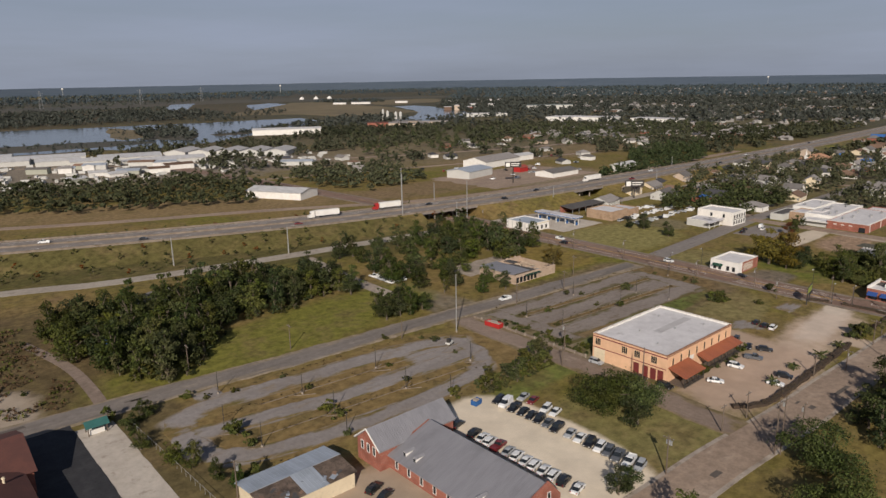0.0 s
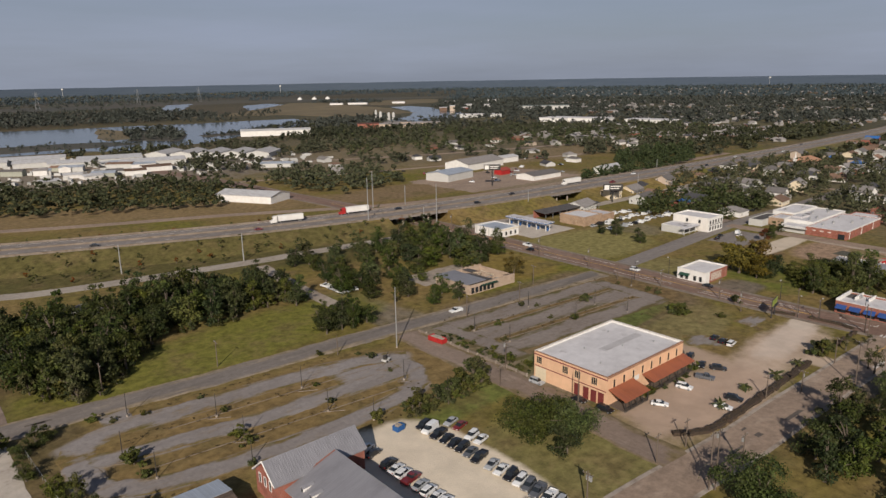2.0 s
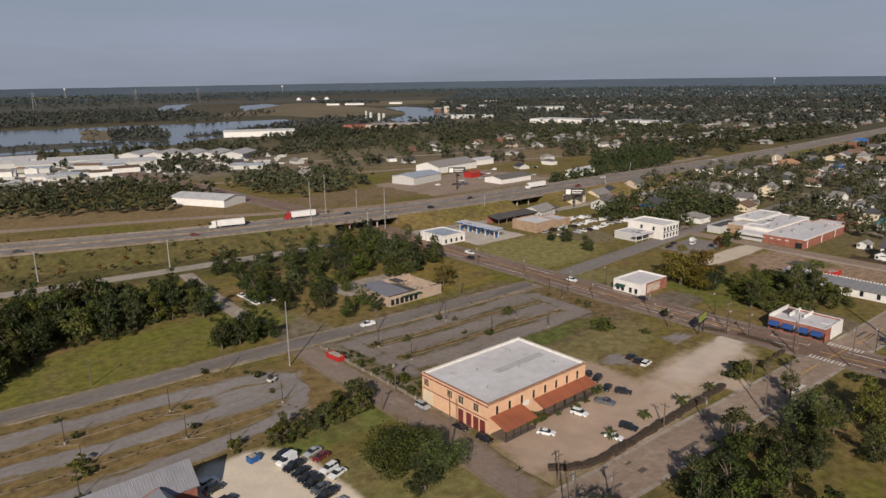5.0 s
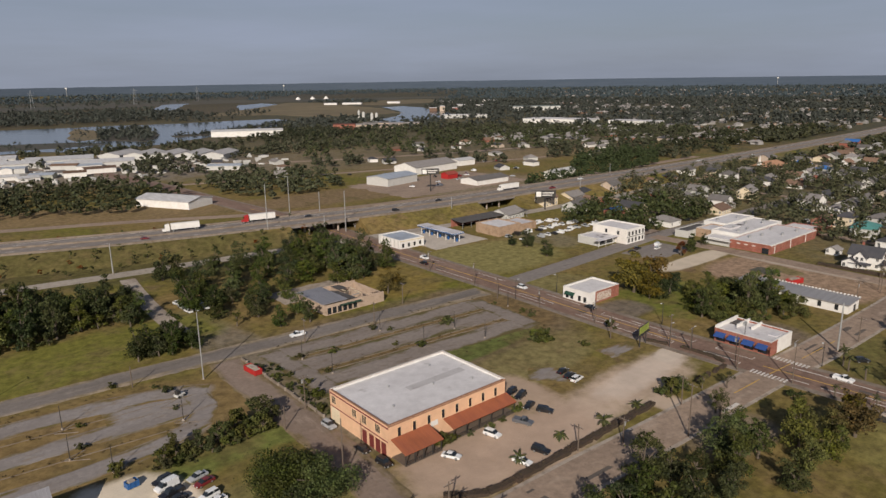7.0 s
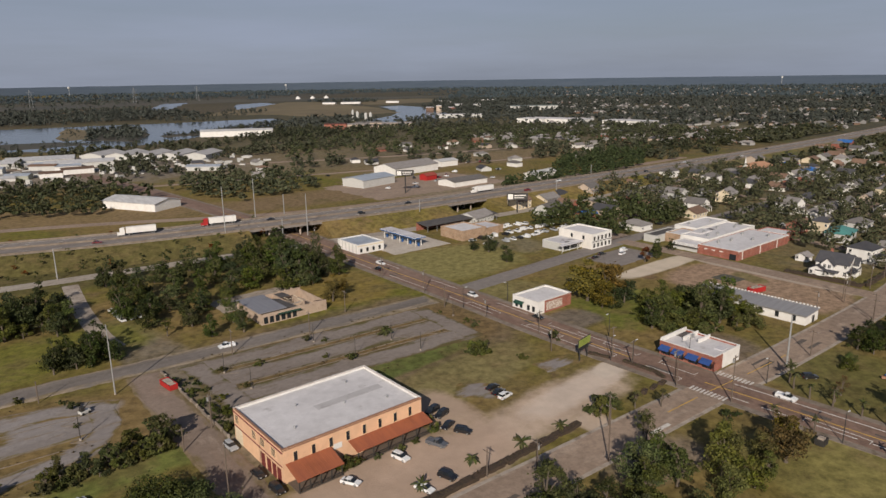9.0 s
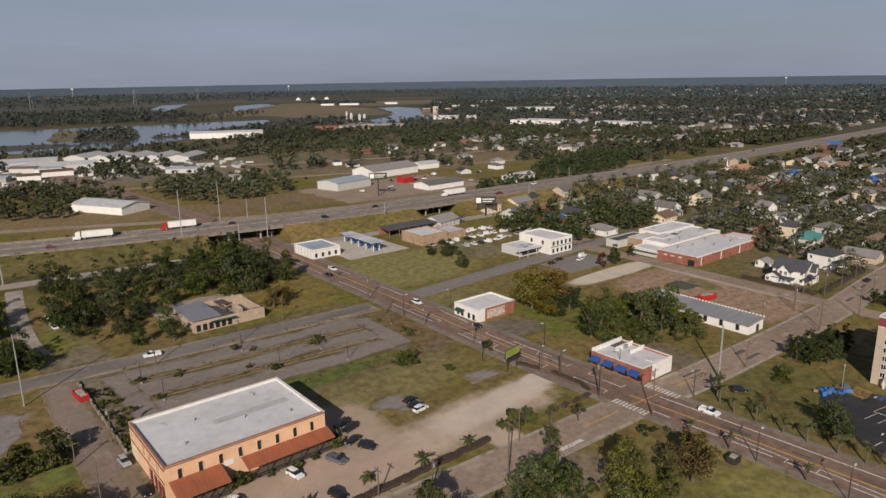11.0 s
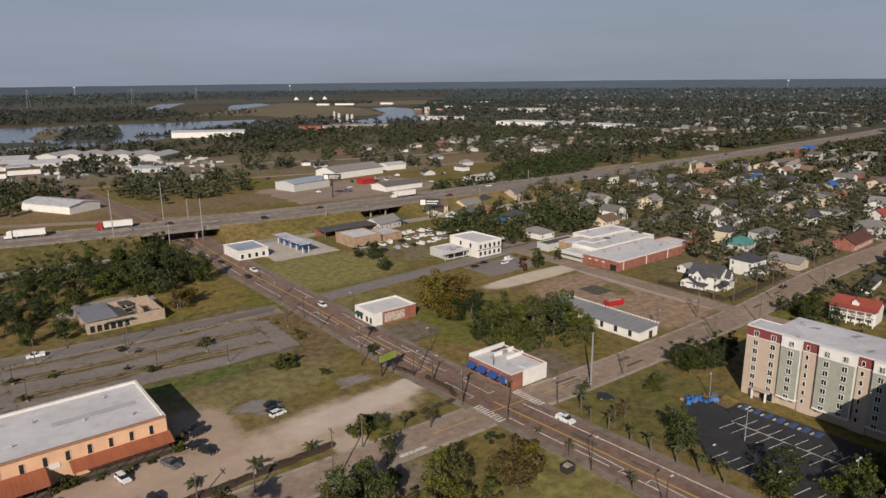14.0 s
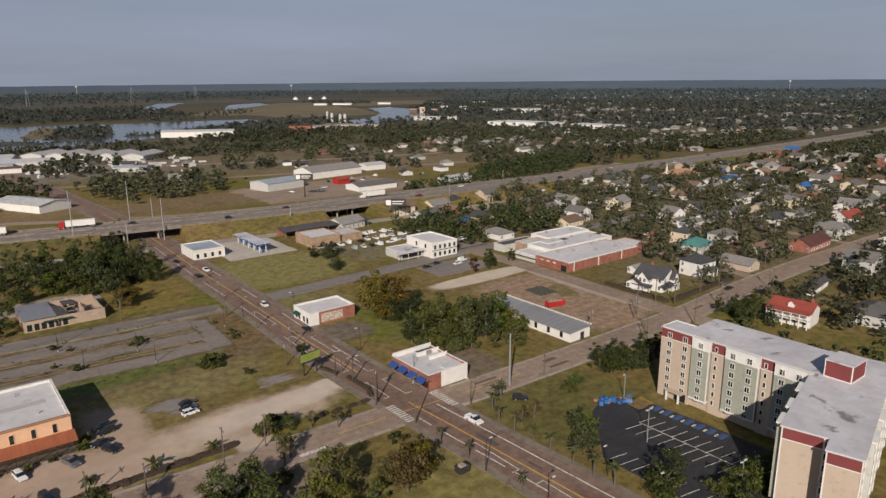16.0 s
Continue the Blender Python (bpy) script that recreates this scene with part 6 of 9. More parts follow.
part("air_unit", Mesh().box(2, 3.6, 3.8, 3.6, 5.0, 4.9), STEEL, store)

# the white and brick shop
shop = flat_building("corner_shop", "white-fronted shop with a painted brick side", 262.6, 122.6, 279.6, 134.6, 4.4, WHITE_PAINT, WHITE_ROOF, 0.45, "shop", WHITE_PAINT)
part("brick_side", Mesh().box(-5.2, -6.06, 0, 8.52, -5.98, 4.3), BRICK_RED, shop, "red-brick side wall")
part("mural", Mesh().box(-4.4, -6.1, 0.6, 3.8, -6.04, 3.6), mat("faded_mural", (0.62, 0.55, 0.47), (0.42, 0.34, 0.28), (0.30, 0.20, 0.16), 0.7, 1.6, 0.9, ccov=(0.45, 0.6)), shop, "faded pale painted wall panel")
part("awning", Mesh().slab([(-9.6, 0.5, 2.1), (-8.48, 0.5, 3.0), (-8.48, 4.8, 3.0), (-9.6, 4.8, 2.1)], 0.08), GREEN_AWNING, shop, "dark green cloth awning")
for yy in (-4, -1.6, 1.8, 4.0):
    window(DARK_FRAME_WINDOW, shop, -8.5, yy, 1.5, -90)

# the long metal-roofed block
longb = thing("long_store", "long low building with a pale metal roof", "building", (323, 78.5, 0))
TAKEN.append((317.5, 58, 328.5, 99))
part("wall", Mesh().box(-4.6, -19.6, -0.3, 4.6, 19.6, 3.1), WHITE_PAINT, longb)
part("roof", Mesh().slab([(-5.1, -20, 3.25), (5.0, -20, 3.9), (5.0, 20, 3.9), (-5.1, 20, 3.25)], 0.25), METAL_LONG, longb, "pale grey metal roof")
block_data = Mesh().box(4.7, -0.25, 3.8, 5.1, 0.25, 4.25).data("parapet_block", WHITE_PAINT)
for i in range(34):
    part("parapet_block", block_data, None, longb).location = (0, -19.55 + i * 1.18, 0)
for yy in (-16, -10.5, -5, 1, 7, 13):
    window(DARK_FRAME_WINDOW, longb, -4.6, yy, 1.7, -90)
part("door", Mesh().box(0.2, -19.7, 0, 1.8, -19.55, 2.3), DARK_METAL, longb)

# the red-brick works with the white roof
works = flat_building("brick_works", "large red-brick works with white flat roofs", 377, 112, 424, 131, 4.2, BRICK_RED, WHITE_ROOF, 0.25, "building", WHITE_PAINT)
works_b = flat_building("brick_works", "rear white-roofed hall of the brick works", 387, 131.3, 430, 146, 4.7, WHITE_PAINT, WHITE_ROOF, 0.3, "building", WHITE_PAINT)
works_e = flat_building("brick_works", "far white hall of the brick works", 402, 146.3, 431, 158.5, 5.2, WHITE_PAINT, WHITE_ROOF, 0.3, "building", WHITE_PAINT)
works_f = flat_building("brick_works", "low brick end bay of the works", 424.3, 114, 436, 128, 3.8, BRICK_RED, WHITE_ROOF, 0.25, "building", BRICK_RED)
works_c = flat_building("brick_annex", "small annex with a white canopy beside the brick works", 377.5, 131.4, 386.7, 144, 3.2, GREIGE, WHITE_ROOF, 0.2, "building", WHITE_PAINT)
works_d = flat_building("brick_annex", "tan-brick annex beside the brick works", 387, 146.3, 401.6, 154, 4.4, BRICK_TAN, GREY_ROOF, 0.5, "building", WHITE_PAINT)
works_g = flat_building("brick_annex", "low dark-roofed annex beside the lane", 380, 154.3, 401.6, 161.4, 3.4, GREIGE, DARK_ROOF, 0.2, "building", GREIGE)
part("canopy", Mesh().box(-6.6, -7.4, 2.7, -4.62, 5.6, 2.9), WHITE_PAINT, works_c, "flat white canopy")
for i in range(6):
    part("pilaster", Mesh().box(-20 + i * 8, -9.64, 0, -19.6 + i * 8, -9.5, 4.1), WHITE_PAINT if i % 2 == 0 else BRICK_RED, works)
part("entrance", Mesh().box(-23.6, -8.6, 0, -23.4, -5.6, 2.6), GLASS, works, "dark recessed entrance")
part("cornice", Mesh().box(-23.65, -9.66, 3.9, 23.5, -9.5, 4.15), WHITE_PAINT, works)
for i in range(3):
    part("clerestory_window", Mesh().box(-23.58, -2.5 + i * 3.6, 2.6, -23.45, -0.9 + i * 3.6, 3.0), WHITE_PAINT, works)
for host, spots, zt in ((works, ((-14, 5), (-6, 3), (2, -3), (10, 6), (15, -4)), 3.95), (works_b, ((-15, -3), (-10, 2), (-8, -4), (4, 3), (12, -2)), 4.4), (works_e, ((-8, 2), (5, -2)), 4.9)):
    for rx, ry in spots:
        part("roof_fan", Mesh().rod((rx, ry, zt), (rx, ry, zt + 0.9), 0.5, 0.5, 10).rod((rx, ry, zt + 0.9), (rx, ry, zt + 1.3), 0.8, 0.45, 10), STEEL, host, "round metal roof fan")
part("roof_step", Mesh().box(-14, 1.2, 4.4, -4, 6.6, 5.0), WHITE_ROOF, works_b, "raised white roof step")
# thin dark sheet laid on the roof as painted shade; nothing is sunk here
part("painted_roof_shadow", Mesh().box(-2.5, 2.5, 4.4, 1.5, 5.5, 4.46), DARK_ROOF, works_b, "dark sheet painting shade on the roof")

# the white two-storey shop and its canopy neighbour
two = flat_building("two_storey_shop", "white two-storey shop with tall windows", 347.2, 166.8, 361.6, 187, 7.2, WHITE_PAINT, WHITE_ROOF, 0.5, "shop", WHITE_PAINT)
for i in range(5):
    for z in (1.7, 5.0):
        window(DARK_FRAME_WINDOW, two, -5.6 + i * 2.8, -10.1, z, 0)
part("front_band", Mesh().box(-7.3, -10.2, 3.3, 7.3, -10.08, 3.6), DARK_METAL, two)
part("side_wall", Mesh().box(-7.26, -9.9, 0, -7.18, 9.9, 7.0), mat("pale_cream_paint", (0.72, 0.68, 0.62), (0.66, 0.62, 0.56), None, 0.4, 2.0, 0.8), two, "pale cream painted side wall")
for yy in (-5, 2):
    window(DARK_FRAME_WINDOW, two, -7.26, yy, 5.0, -90)
cano = flat_building("canopy_shop", "low grey shop with a wide flat canopy", 334.5, 173.5, 346.9, 186, 3.6, GREIGE, GREY_ROOF, 0.25, "shop", WHITE_PAINT)
part("canopy", Mesh().box(-9.4, -8.6, 3.3, 6.2, -6.28, 3.65), GREY_ROOF, cano)
for xx in (-8.8, -3.5, 2, 5.5):
    part("canopy_post", Mesh().rod((xx, -8.2, 0), (xx, -8.2, 3.3), 0.1, 0.1, 8), WHITE_PAINT, cano)
part("shop_window", Mesh().box(-5.4, -6.36, 0.6, 5.0, -6.24, 2.6), GLASS, cano)

# the brick office and yard sheds
office = flat_building("brick_office", "tan-brick office with a flat pale roof", 314, 220, 330, 237, 5.0, BRICK_TAN, WHITE_ROOF, 0.4, "building", BRICK_TAN)
office_b = flat_building("brick_office", "lower tan-brick office wing", 330.3, 222, 344, 236, 3.6, BRICK_TAN, GREY_ROOF, 0.3, "building", BRICK_TAN)
openshed = thing("open_shed", "long open shed with a rusty brown roof", "shed", (338, 250, 0))
part("roof", Mesh().slab([(-26, -4, 3.6), (26, -4, 3.6), (26, 5, 4.5), (-26, 5, 4.5)], 0.15), DARK_ROOF, openshed, "flat brown metal roof")
for i in range(9):
    part("post", Mesh().box(-25 + i * 6.2, -3.7, 0, -24.8 + i * 6.2, -3.5, 3.5), STEEL, openshed)
part("back_wall", Mesh().box(-26, 4.6, 0, 26, 4.8, 4.3), BRICK_RED, openshed)
TAKEN.append((310, 244, 366, 256))

# the filling station
kioskb = flat_building("station_shop", "white filling station shop with a pale roof", 261.5, 233, 276, 250.5, 4.4, WHITE_PAINT, METAL_PALE, 0.3, "shop", WHITE_PAINT)
part("yellow_band", Mesh().box(-7.3, -8.82, 3.55, 7.3, -8.74, 3.95), CREAM, kioskb, "pale yellow fascia band")
for i in range(6):
    part("pilaster", Mesh().box(-7.4, -7.8 + i * 3.0, 0, -7.24, -7.3 + i * 3.0, 4.2), GREIGE, kioskb)
for i in range(4):
    window(DARK_FRAME_WINDOW, kioskb, -5.4 + i * 3.4, -8.75, 1.7, 0)
canopy = thing("station_canopy", "blue and white filling station canopy", "canopy", (292, 240, 0))
part("roof", Mesh().box(-3.4, -14.5, 4.1, 3.4, 14.5, 4.75), BLUE_PAINT, canopy, "blue fascia canopy")
part("roof_top", Mesh().box(-3.2, -14.3, 4.75, 3.2, 14.3, 4.81), GREY_ROOF, canopy)
part("stripe", Mesh().box(-3.43, -14.53, 4.5, 3.43, 14.53, 4.68), WHITE_PAINT, canopy)
for yy in (-13, -6.5, 0, 6.5, 13):
    for xx in (-1.6, 1.6):
        part("post", Mesh().box(xx - 0.15, yy - 0.15, 0, xx + 0.15, yy + 0.15, 4.1), WHITE_PAINT, canopy)
    part("pump", Mesh().box(-0.4, yy - 0.3, 0.06, 0.4, yy + 0.3, 1.7), BLUE_PAINT, canopy, "blue fuel pump")
TAKEN.append((286, 222, 299, 258))

# the gutted shop
ruin = thing("gutted_shop", "gutted tan shop with part of its roof gone", "shop", (199.5, 185.5, 0))
TAKEN.append((186, 173, 213, 198))
for bx in ((-12.2, -9.8, 12.2, -9.45), (-12.2, 9.45, 12.2, 9.8), (-12.2, -9.45, -11.85, 9.45), (11.85, -9.45, 12.2, 9.45), (1.2, -9.45, 1.5, 9.45), (6.5, -4, 6.8, 5)):
    part("wall", Mesh().box(bx[0], bx[1], -0.2, bx[2], bx[3], 3.7 if bx[0] < 0 else 3.2), SHOP_TAN, ruin)
part("roof", Mesh().box(-12.4, -8.6, 3.65, -2.4, 9.9, 3.95), METAL_GREY_X, ruin, "grey flat roof")
part("roof_remnant", Mesh().slab([(-2.38, -8.6, 3.85), (1.4, -8.6, 3.5), (0.6, 3.0, 3.4), (-2.38, 4.0, 3.85)], 0.15).slab([(1.6, 4.0, 3.4), (5.5, 4.5, 3.3), (5.0, 9.5, 3.3), (1.6, 9.5, 3.4)], 0.12), DARK_ROOF, ruin, "torn dark roof sheets")
for k in range(8):
    part("wall_stub", Mesh().box(2.2 + k * 1.25, 9.4, 3.2, 2.9 + k * 1.25, 9.8, 3.2 + (0.5, 0.9, 0.2, 0.7, 0.3, 1.0, 0.4, 0.6)[k]), SHOP_TAN, ruin)
part("floor_slab", Mesh().box(1.5, -9.4, 0.0, 11.8, 9.4, 0.15), CONCRETE, ruin)
# dark slabs on the wall paint the shade inside empty openings
for i in range(6):
    part("shop_opening", Mesh().box(-11.4 + i * 2.1, -9.9, 0.4, -10.0 + i * 2.1, -9.78, 2.6), GLASS, ruin, "dark sheet painting the shade of an empty window opening")
part("awning", Mesh().box(-6.5, -11.0, 2.75, 2, -9.82, 2.95), GREEN_AWNING, ruin)
rng = random.Random(9)
for i in range(14):
    part("beam", Mesh().box(-rng.uniform(1, 3), -0.1, 0, rng.uniform(1, 3), 0.1, 0.2), rng.choice((SILVER_RUIN, CREAM, STEEL)), ruin).matrix_basis = pose(rng.uniform(2.5, 10.5), rng.uniform(-8, 8), rng.choice((0.15, 3.1, 3.0)), 0, rng.uniform(-4, 4), rng.choice((0, 90, 30)))

# ---- the apartment house ----
FLOORS, AH = 7, 18.2
FLOOR_H = 2.26
apartment = thing("apartment_building", "tall beige, sage and maroon apartment building with white flat roofs", "apartment building")
TAKEN.append((308, -45, 335, 24))
part("wall", Mesh().box(310.3, -16, -0.3, 325.5, 15.7, AH - 0.35), BEIGE, apartment, "beige stucco wall")
part("wall", Mesh().box(310.3, 15.7, -0.3, 316.3, 21.4, AH - 0.35), BEIGE, apartment, "beige stucco end wall")
part("roof", Mesh().prism([(310.0, -16.3), (325.8, -16.3), (325.8, 16.0), (316.6, 16.0), (316.6, 21.7), (310.0, 21.7)], AH - 0.35, AH), GREY_ROOF, apartment, "pale grey membrane roof with dark stains")
part("coping", Mesh().box(316.4, 16.0, AH - 0.02, 316.68, 21.78, AH + 0.16).box(310.6, 21.5, AH - 0.02, 316.4, 21.78, AH + 0.16), WHITE_PAINT, apartment, "white roof edge")
part("crown_band", Mesh().box(309.8, 21.4, AH - 2.4, 316.35, 21.44, AH - 0.36), MAROON, apartment, "maroon top band")
APT_WIN = window_data(1.1, 1.3, WHITE_PAINT, bars=1, depth=0.14)
APT_SMALL = window_data(0.6, 1.15, WHITE_PAINT, bars=0, depth=0.14)
# bays of the west front: y from, y to, how far out, cladding, crown, first floor, window columns
for y0, y1, out, clad, crown, first, cols, data in ((12.6, 21.4, 0.5, BEIGE, MAROON, 0, (14.6, 18.9), APT_WIN), (7.7, 12.4, 1.1, SAGE, WHITE_PAINT, 1, (10.0,), APT_WIN), (3.9, 7.5, 0.35, BEIGE, MAROON, 0, (6.4,), APT_SMALL), (-4.4, 3.7, 1.1, SAGE, WHITE_PAINT, 1, (1.8, -2.2), APT_WIN), (-7.7, -4.6, 0.35, BEIGE, MAROON, 0, (-5.6,), APT_SMALL), (-15.6, -7.9, 1.1, SAGE, WHITE_PAINT, 1, (-9.6, -13.2), APT_WIN)):
    x = 310.3 - out
    z0 = 0.0 if first == 0 else 2.5
    bay = part("bay", Mesh().box(x, y0, z0, 310.32, y1, AH - 2.4), clad, apartment, "sage green clad bay" if clad is SAGE else "beige stucco bay")
    part("crown_band", Mesh().box(x - 0.03, y0 - 0.02, AH - 2.4, 310.34, y1 + 0.02, AH - 0.02), crown, bay, "maroon top band" if crown is MAROON else "white top band")
    part("sill_band", Mesh().box(x - 0.08, y0 - 0.05, AH - 2.55, 310.3, y1 + 0.05, AH - 2.35), WHITE_PAINT, bay)
    if first:
        part("base_band", Mesh().box(x - 0.08, y0 - 0.05, z0 - 0.1, 310.3, y1 + 0.05, z0 + 0.3), WHITE_PAINT, bay)
        part("corner_board", Mesh().box(x - 0.06, y0 - 0.06, z0, x + 0.2, y0 + 0.2, AH - 0.1), WHITE_PAINT, bay)
    part("parapet", Mesh().box(x - 0.08, y0 - 0.08, AH - 0.02, 310.6, y1 + 0.08, AH + 0.16), WHITE_PAINT, bay)
    for cy in cols:
        for k in range(FLOORS):
            window(data, apartment, x, cy, 3.0 + k * FLOOR_H + (0.15 if k == FLOORS - 1 else 0), -90)
part("porch", Mesh().box(308.0, 13.6, 2.5, 310.3, 18.0, 2.8), BEIGE, apartment)
for yy in (14.4, 17.8):
    part("porch_post", Mesh().box(308.1, yy - 0.2, 0, 308.5, yy + 0.2, 2.5), WHITE_PAINT, apartment)
part("entrance", Mesh().box(309.74, 13.4, 0.1, 309.85, 16.6, 2.3), GLASS, apartment, "dark glass entrance")
for k in range(FLOORS):
    for xx in (314,):
        window(APT_WIN, apartment, xx, 21.45, 3.0 + k * FLOOR_H, 180)
# the south wing stands at its own angle
SX, SY, ST = 283.0, -21.8, 14.3
wing = thing("apartment_wing", "beige and maroon end wing of the apartment building", "apartment building", (SX, SY, 0), ST)
part("wall", Mesh().box(0.3, -13.6, -0.3, 44, -0.3, AH - 0.33), BEIGE, wing, "beige stucco wall")
part("wall", Mesh().box(-4.3, -13.8, -0.3, 0.3, -8.2, AH - 0.35), BEIGE, wing, "beige stucco end bay")
part("roof", Mesh().box(0, -14.0, AH - 0.33, 44, 0, AH + 0.03), GREY_ROOF, wing, "pale grey membrane roof")
part("roof", Mesh().box(-4.6, -14.0, AH - 0.33, -0.002, -8.0, AH + 0.03), GREY_ROOF, wing)
for x, y0, y1 in ((0.3, -7.4, -0.3), (-4.3, -13.8, -8.2)):
    part("crown_band", Mesh().box(x - 0.06, y0 + 0.25, AH - 2.5, x + 0.02, y1 - 0.25, AH - 0.36), MAROON, wing, "maroon top band")
    part("sill_band", Mesh().box(x - 0.12, y0 - 0.05, AH - 2.68, x + 0.02, y1 + 0.05, AH - 2.5), WHITE_PAINT, wing)
    for yy in (y0, y1 - 0.22):
        part("corner_board", Mesh().box(x - 0.1, yy, 0, x + 0.02, yy + 0.22, AH - 0.36), WHITE_PAINT, wing)
for k in range(FLOORS):
    window(APT_WIN, wing, 0.3, -7.75, 3.0 + k * FLOOR_H, -90)
    for xx in (5, 9, 14, 18, 23):
        window(APT_WIN, wing, xx, -0.3, 3.0 + k * FLOOR_H, 180)
    for xx in (-2, 3, 8, 13, 18, 23, 28, 33, 38):
        window(APT_WIN, wing, xx, -13.6 - (0.2 if xx < 0 else 0), 3.0 + k * FLOOR_H, 0)
for xx in (6, 16, 26, 36):
    part("bay", Mesh().box(xx - 2.6, -14.6, 2.5, xx + 2.6, -13.6, AH - 0.4), GREIGE, wing, "pale grey clad bay")
    part("bay_roof", Mesh().box(xx - 2.7, -14.8, AH - 0.4, xx + 2.7, -13.95, AH - 0.1), WHITE_PAINT, wing)
    for k in range(FLOORS):
        window(APT_WIN, wing, xx, -14.6, 3.0 + k * FLOOR_H, 0)
for xx in (3.5, 11, 20):
    part("bay", Mesh().box(xx - 2.2, -0.3, 2.5, xx + 2.2, 0.7, AH - 0.4), SAGE, wing, "sage green clad bay")
    part("bay_roof", Mesh().box(xx - 2.3, -0.05, AH - 0.4, xx + 2.3, 0.9, AH - 0.06), WHITE_PAINT, wing)
tower = thing("lift_house", "maroon lift house on the apartment roof", "roof structure", (314.2, -20.0, AH + 0.03))
part("wall", Mesh().box(-3.3, -2.7, 0, 3.3, 2.7, 3.6), MAROON, tower)
part("roof", Mesh().box(-3.45, -2.85, 3.6, 3.45, 2.85, 3.85), GREY_ROOF, tower)
for px, py in ((-3.36, -2.76), (3.16, -2.76), (-3.36, 2.56), (3.16, 2.56)):
    part("corner_board", Mesh().box(px, py, 0, px + 0.2, py + 0.2, 3.6), WHITE_PAINT, tower)
part("base_trim", Mesh().box(-3.38, -2.78, 0, 3.38, 2.78, 0.2), WHITE_PAINT, tower)

# ---- named houses ----
vict = house(388, 77, 10, 12, 5.6, 4, WHITE_PAINT, SHINGLE_DARK, "gable", "white two-storey Victorian house with a charcoal roof", 3.0, True)
for gx, gy, gw, gd, along_ in ((-6.0, 1.0, 3.4, 4.6, "x"), (5.6, -2.0, 3.0, 4.4, "x"), (1.6, -6.6, 3.6, 2.4, "y")):
    wing_ = part("gable_wing", gable_wall(gx - gw / 2, gy - gd / 2, gx + gw / 2, gy + gd / 2, 5.2, 7.6, along_), WHITE_PAINT, vict)
    part("wing_roof", Mesh().gable(gx - gw / 2, gy - gd / 2, gx + gw / 2, gy + gd / 2, 5.2, 7.65, along_, 0.4, 0.2), SHINGLE_DARK, wing_, "charcoal shingle gable")
for gx, gy, rz_ in ((-7.7, 0.1, -90), (-7.7, 1.9, -90), (0.9, -7.8, 0), (2.3, -7.8, 0), (5.0, -4.2, 0), (6.2, -4.2, 0), (-6.6, -1.3, 0), (-5.4, -1.3, 0)):
    for z in (1.7, 4.3):
        window(HOUSE_WINDOW, vict, gx, gy, z, rz_)
part("west_porch_roof", Mesh().slab([(-9.6, -3.6, 2.55), (-9.6, 4.6, 2.55), (-7.72, 4.6, 3.1), (-7.72, -3.6, 3.1)], 0.15), SHINGLE_DARK, vict, "charcoal porch roof")
for k in range(4):
    part("porch_post", Mesh().box(-9.5, -3.4 + k * 2.6, 0, -9.3, -3.2 + k * 2.6, 2.5), WHITE_PAINT, vict)
part("side_porch_roof", Mesh().slab([(-6.6, -8.6, 2.7), (-0.4, -8.6, 2.7), (-0.4, -6.02, 3.2), (-6.6, -6.02, 3.2)], 0.15), SHINGLE_DARK, vict)
part("chimney", Mesh().box(1.0, 2.0, 6.0, 1.8, 2.8, 9.6), BRICK_RED, vict, "red-brick chimney")
house(381.5, 80.5, 6, 6, 3.0, 4, WHITE_PAINT, SHINGLE_DARK, "gable", "small white rear wing with a charcoal roof", 1.6)
house(399, 94, 5, 5, 2.6, 0, WHITE_PAINT, SHINGLE_GREY, "gable", "small white shed with a grey roof", 1.2, category="shed", name="shed")
house(417, 77, 10, 10, 6.0, -4, WHITE_PAINT, SHINGLE_DARK, "hip", "white two-storey house with porches and a dark hip roof", 2.8, True)
red_house = house(391, 25, 13, 8.5, 5.4, -84, WHITE_PAINT, SHINGLE_RED, "gable", "white two-storey house with a red roof and columns", 2.2)
part("portico_roof", Mesh().slab([(-6.9, -7.0, 5.15), (6.9, -7.0, 5.15), (6.9, -4.27, 5.75), (-6.9, -4.27, 5.75)], 0.2), SHINGLE_RED, red_house, "red portico roof")
part("portico_beam", Mesh().box(-6.8, -6.9, 4.75, 6.8, -6.5, 5.0), WHITE_PAINT, red_house)
part("balcony", Mesh().box(-6.5, -6.6, 2.6, 6.5, -4.27, 2.75).box(-6.5, -6.6, 3.45, 6.5, -6.5, 3.53), WHITE_PAINT, red_house, "white balcony with a rail")
for k in range(6):
    part("column", Mesh().rod((-6.4 + k * 2.56, -6.7, 0), (-6.4 + k * 2.56, -6.7, 4.75), 0.22, 0.18, 10), WHITE_PAINT, red_house, "tall round white column")
part("dormer", gable_wall(-1.0, -3.6, 1.0, -0.6, 7.0, 7.9, "y"), WHITE_PAINT, red_house, "small white roof dormer")
part("dormer_roof", Mesh().gable(-1.0, -3.6, 1.0, -0.6, 7.0, 7.95, "y", 0.2, 0.12), SHINGLE_RED, red_house)
part("chimney", Mesh().box(4.6, 1.0, 5.5, 5.4, 1.8, 8.6), BRICK_RED, red_house, "red-brick chimney")
house(412, 8, 16, 11, 4.0, 5, GREIGE, SHINGLE_GREY, "hip", "low house with a broad grey roof", 2.6)
house(450, 99, 15, 11, 4.2, 10, GREIGE, ROOF_TEAL, "hip", "pale house with a weathered teal roof", 2.6)
house(486, 124, 11, 9, 6.0, 6, WHITE_PAINT, SHINGLE_GREY, "hip", "white two-storey house with a grey hip roof", 2.2, True)
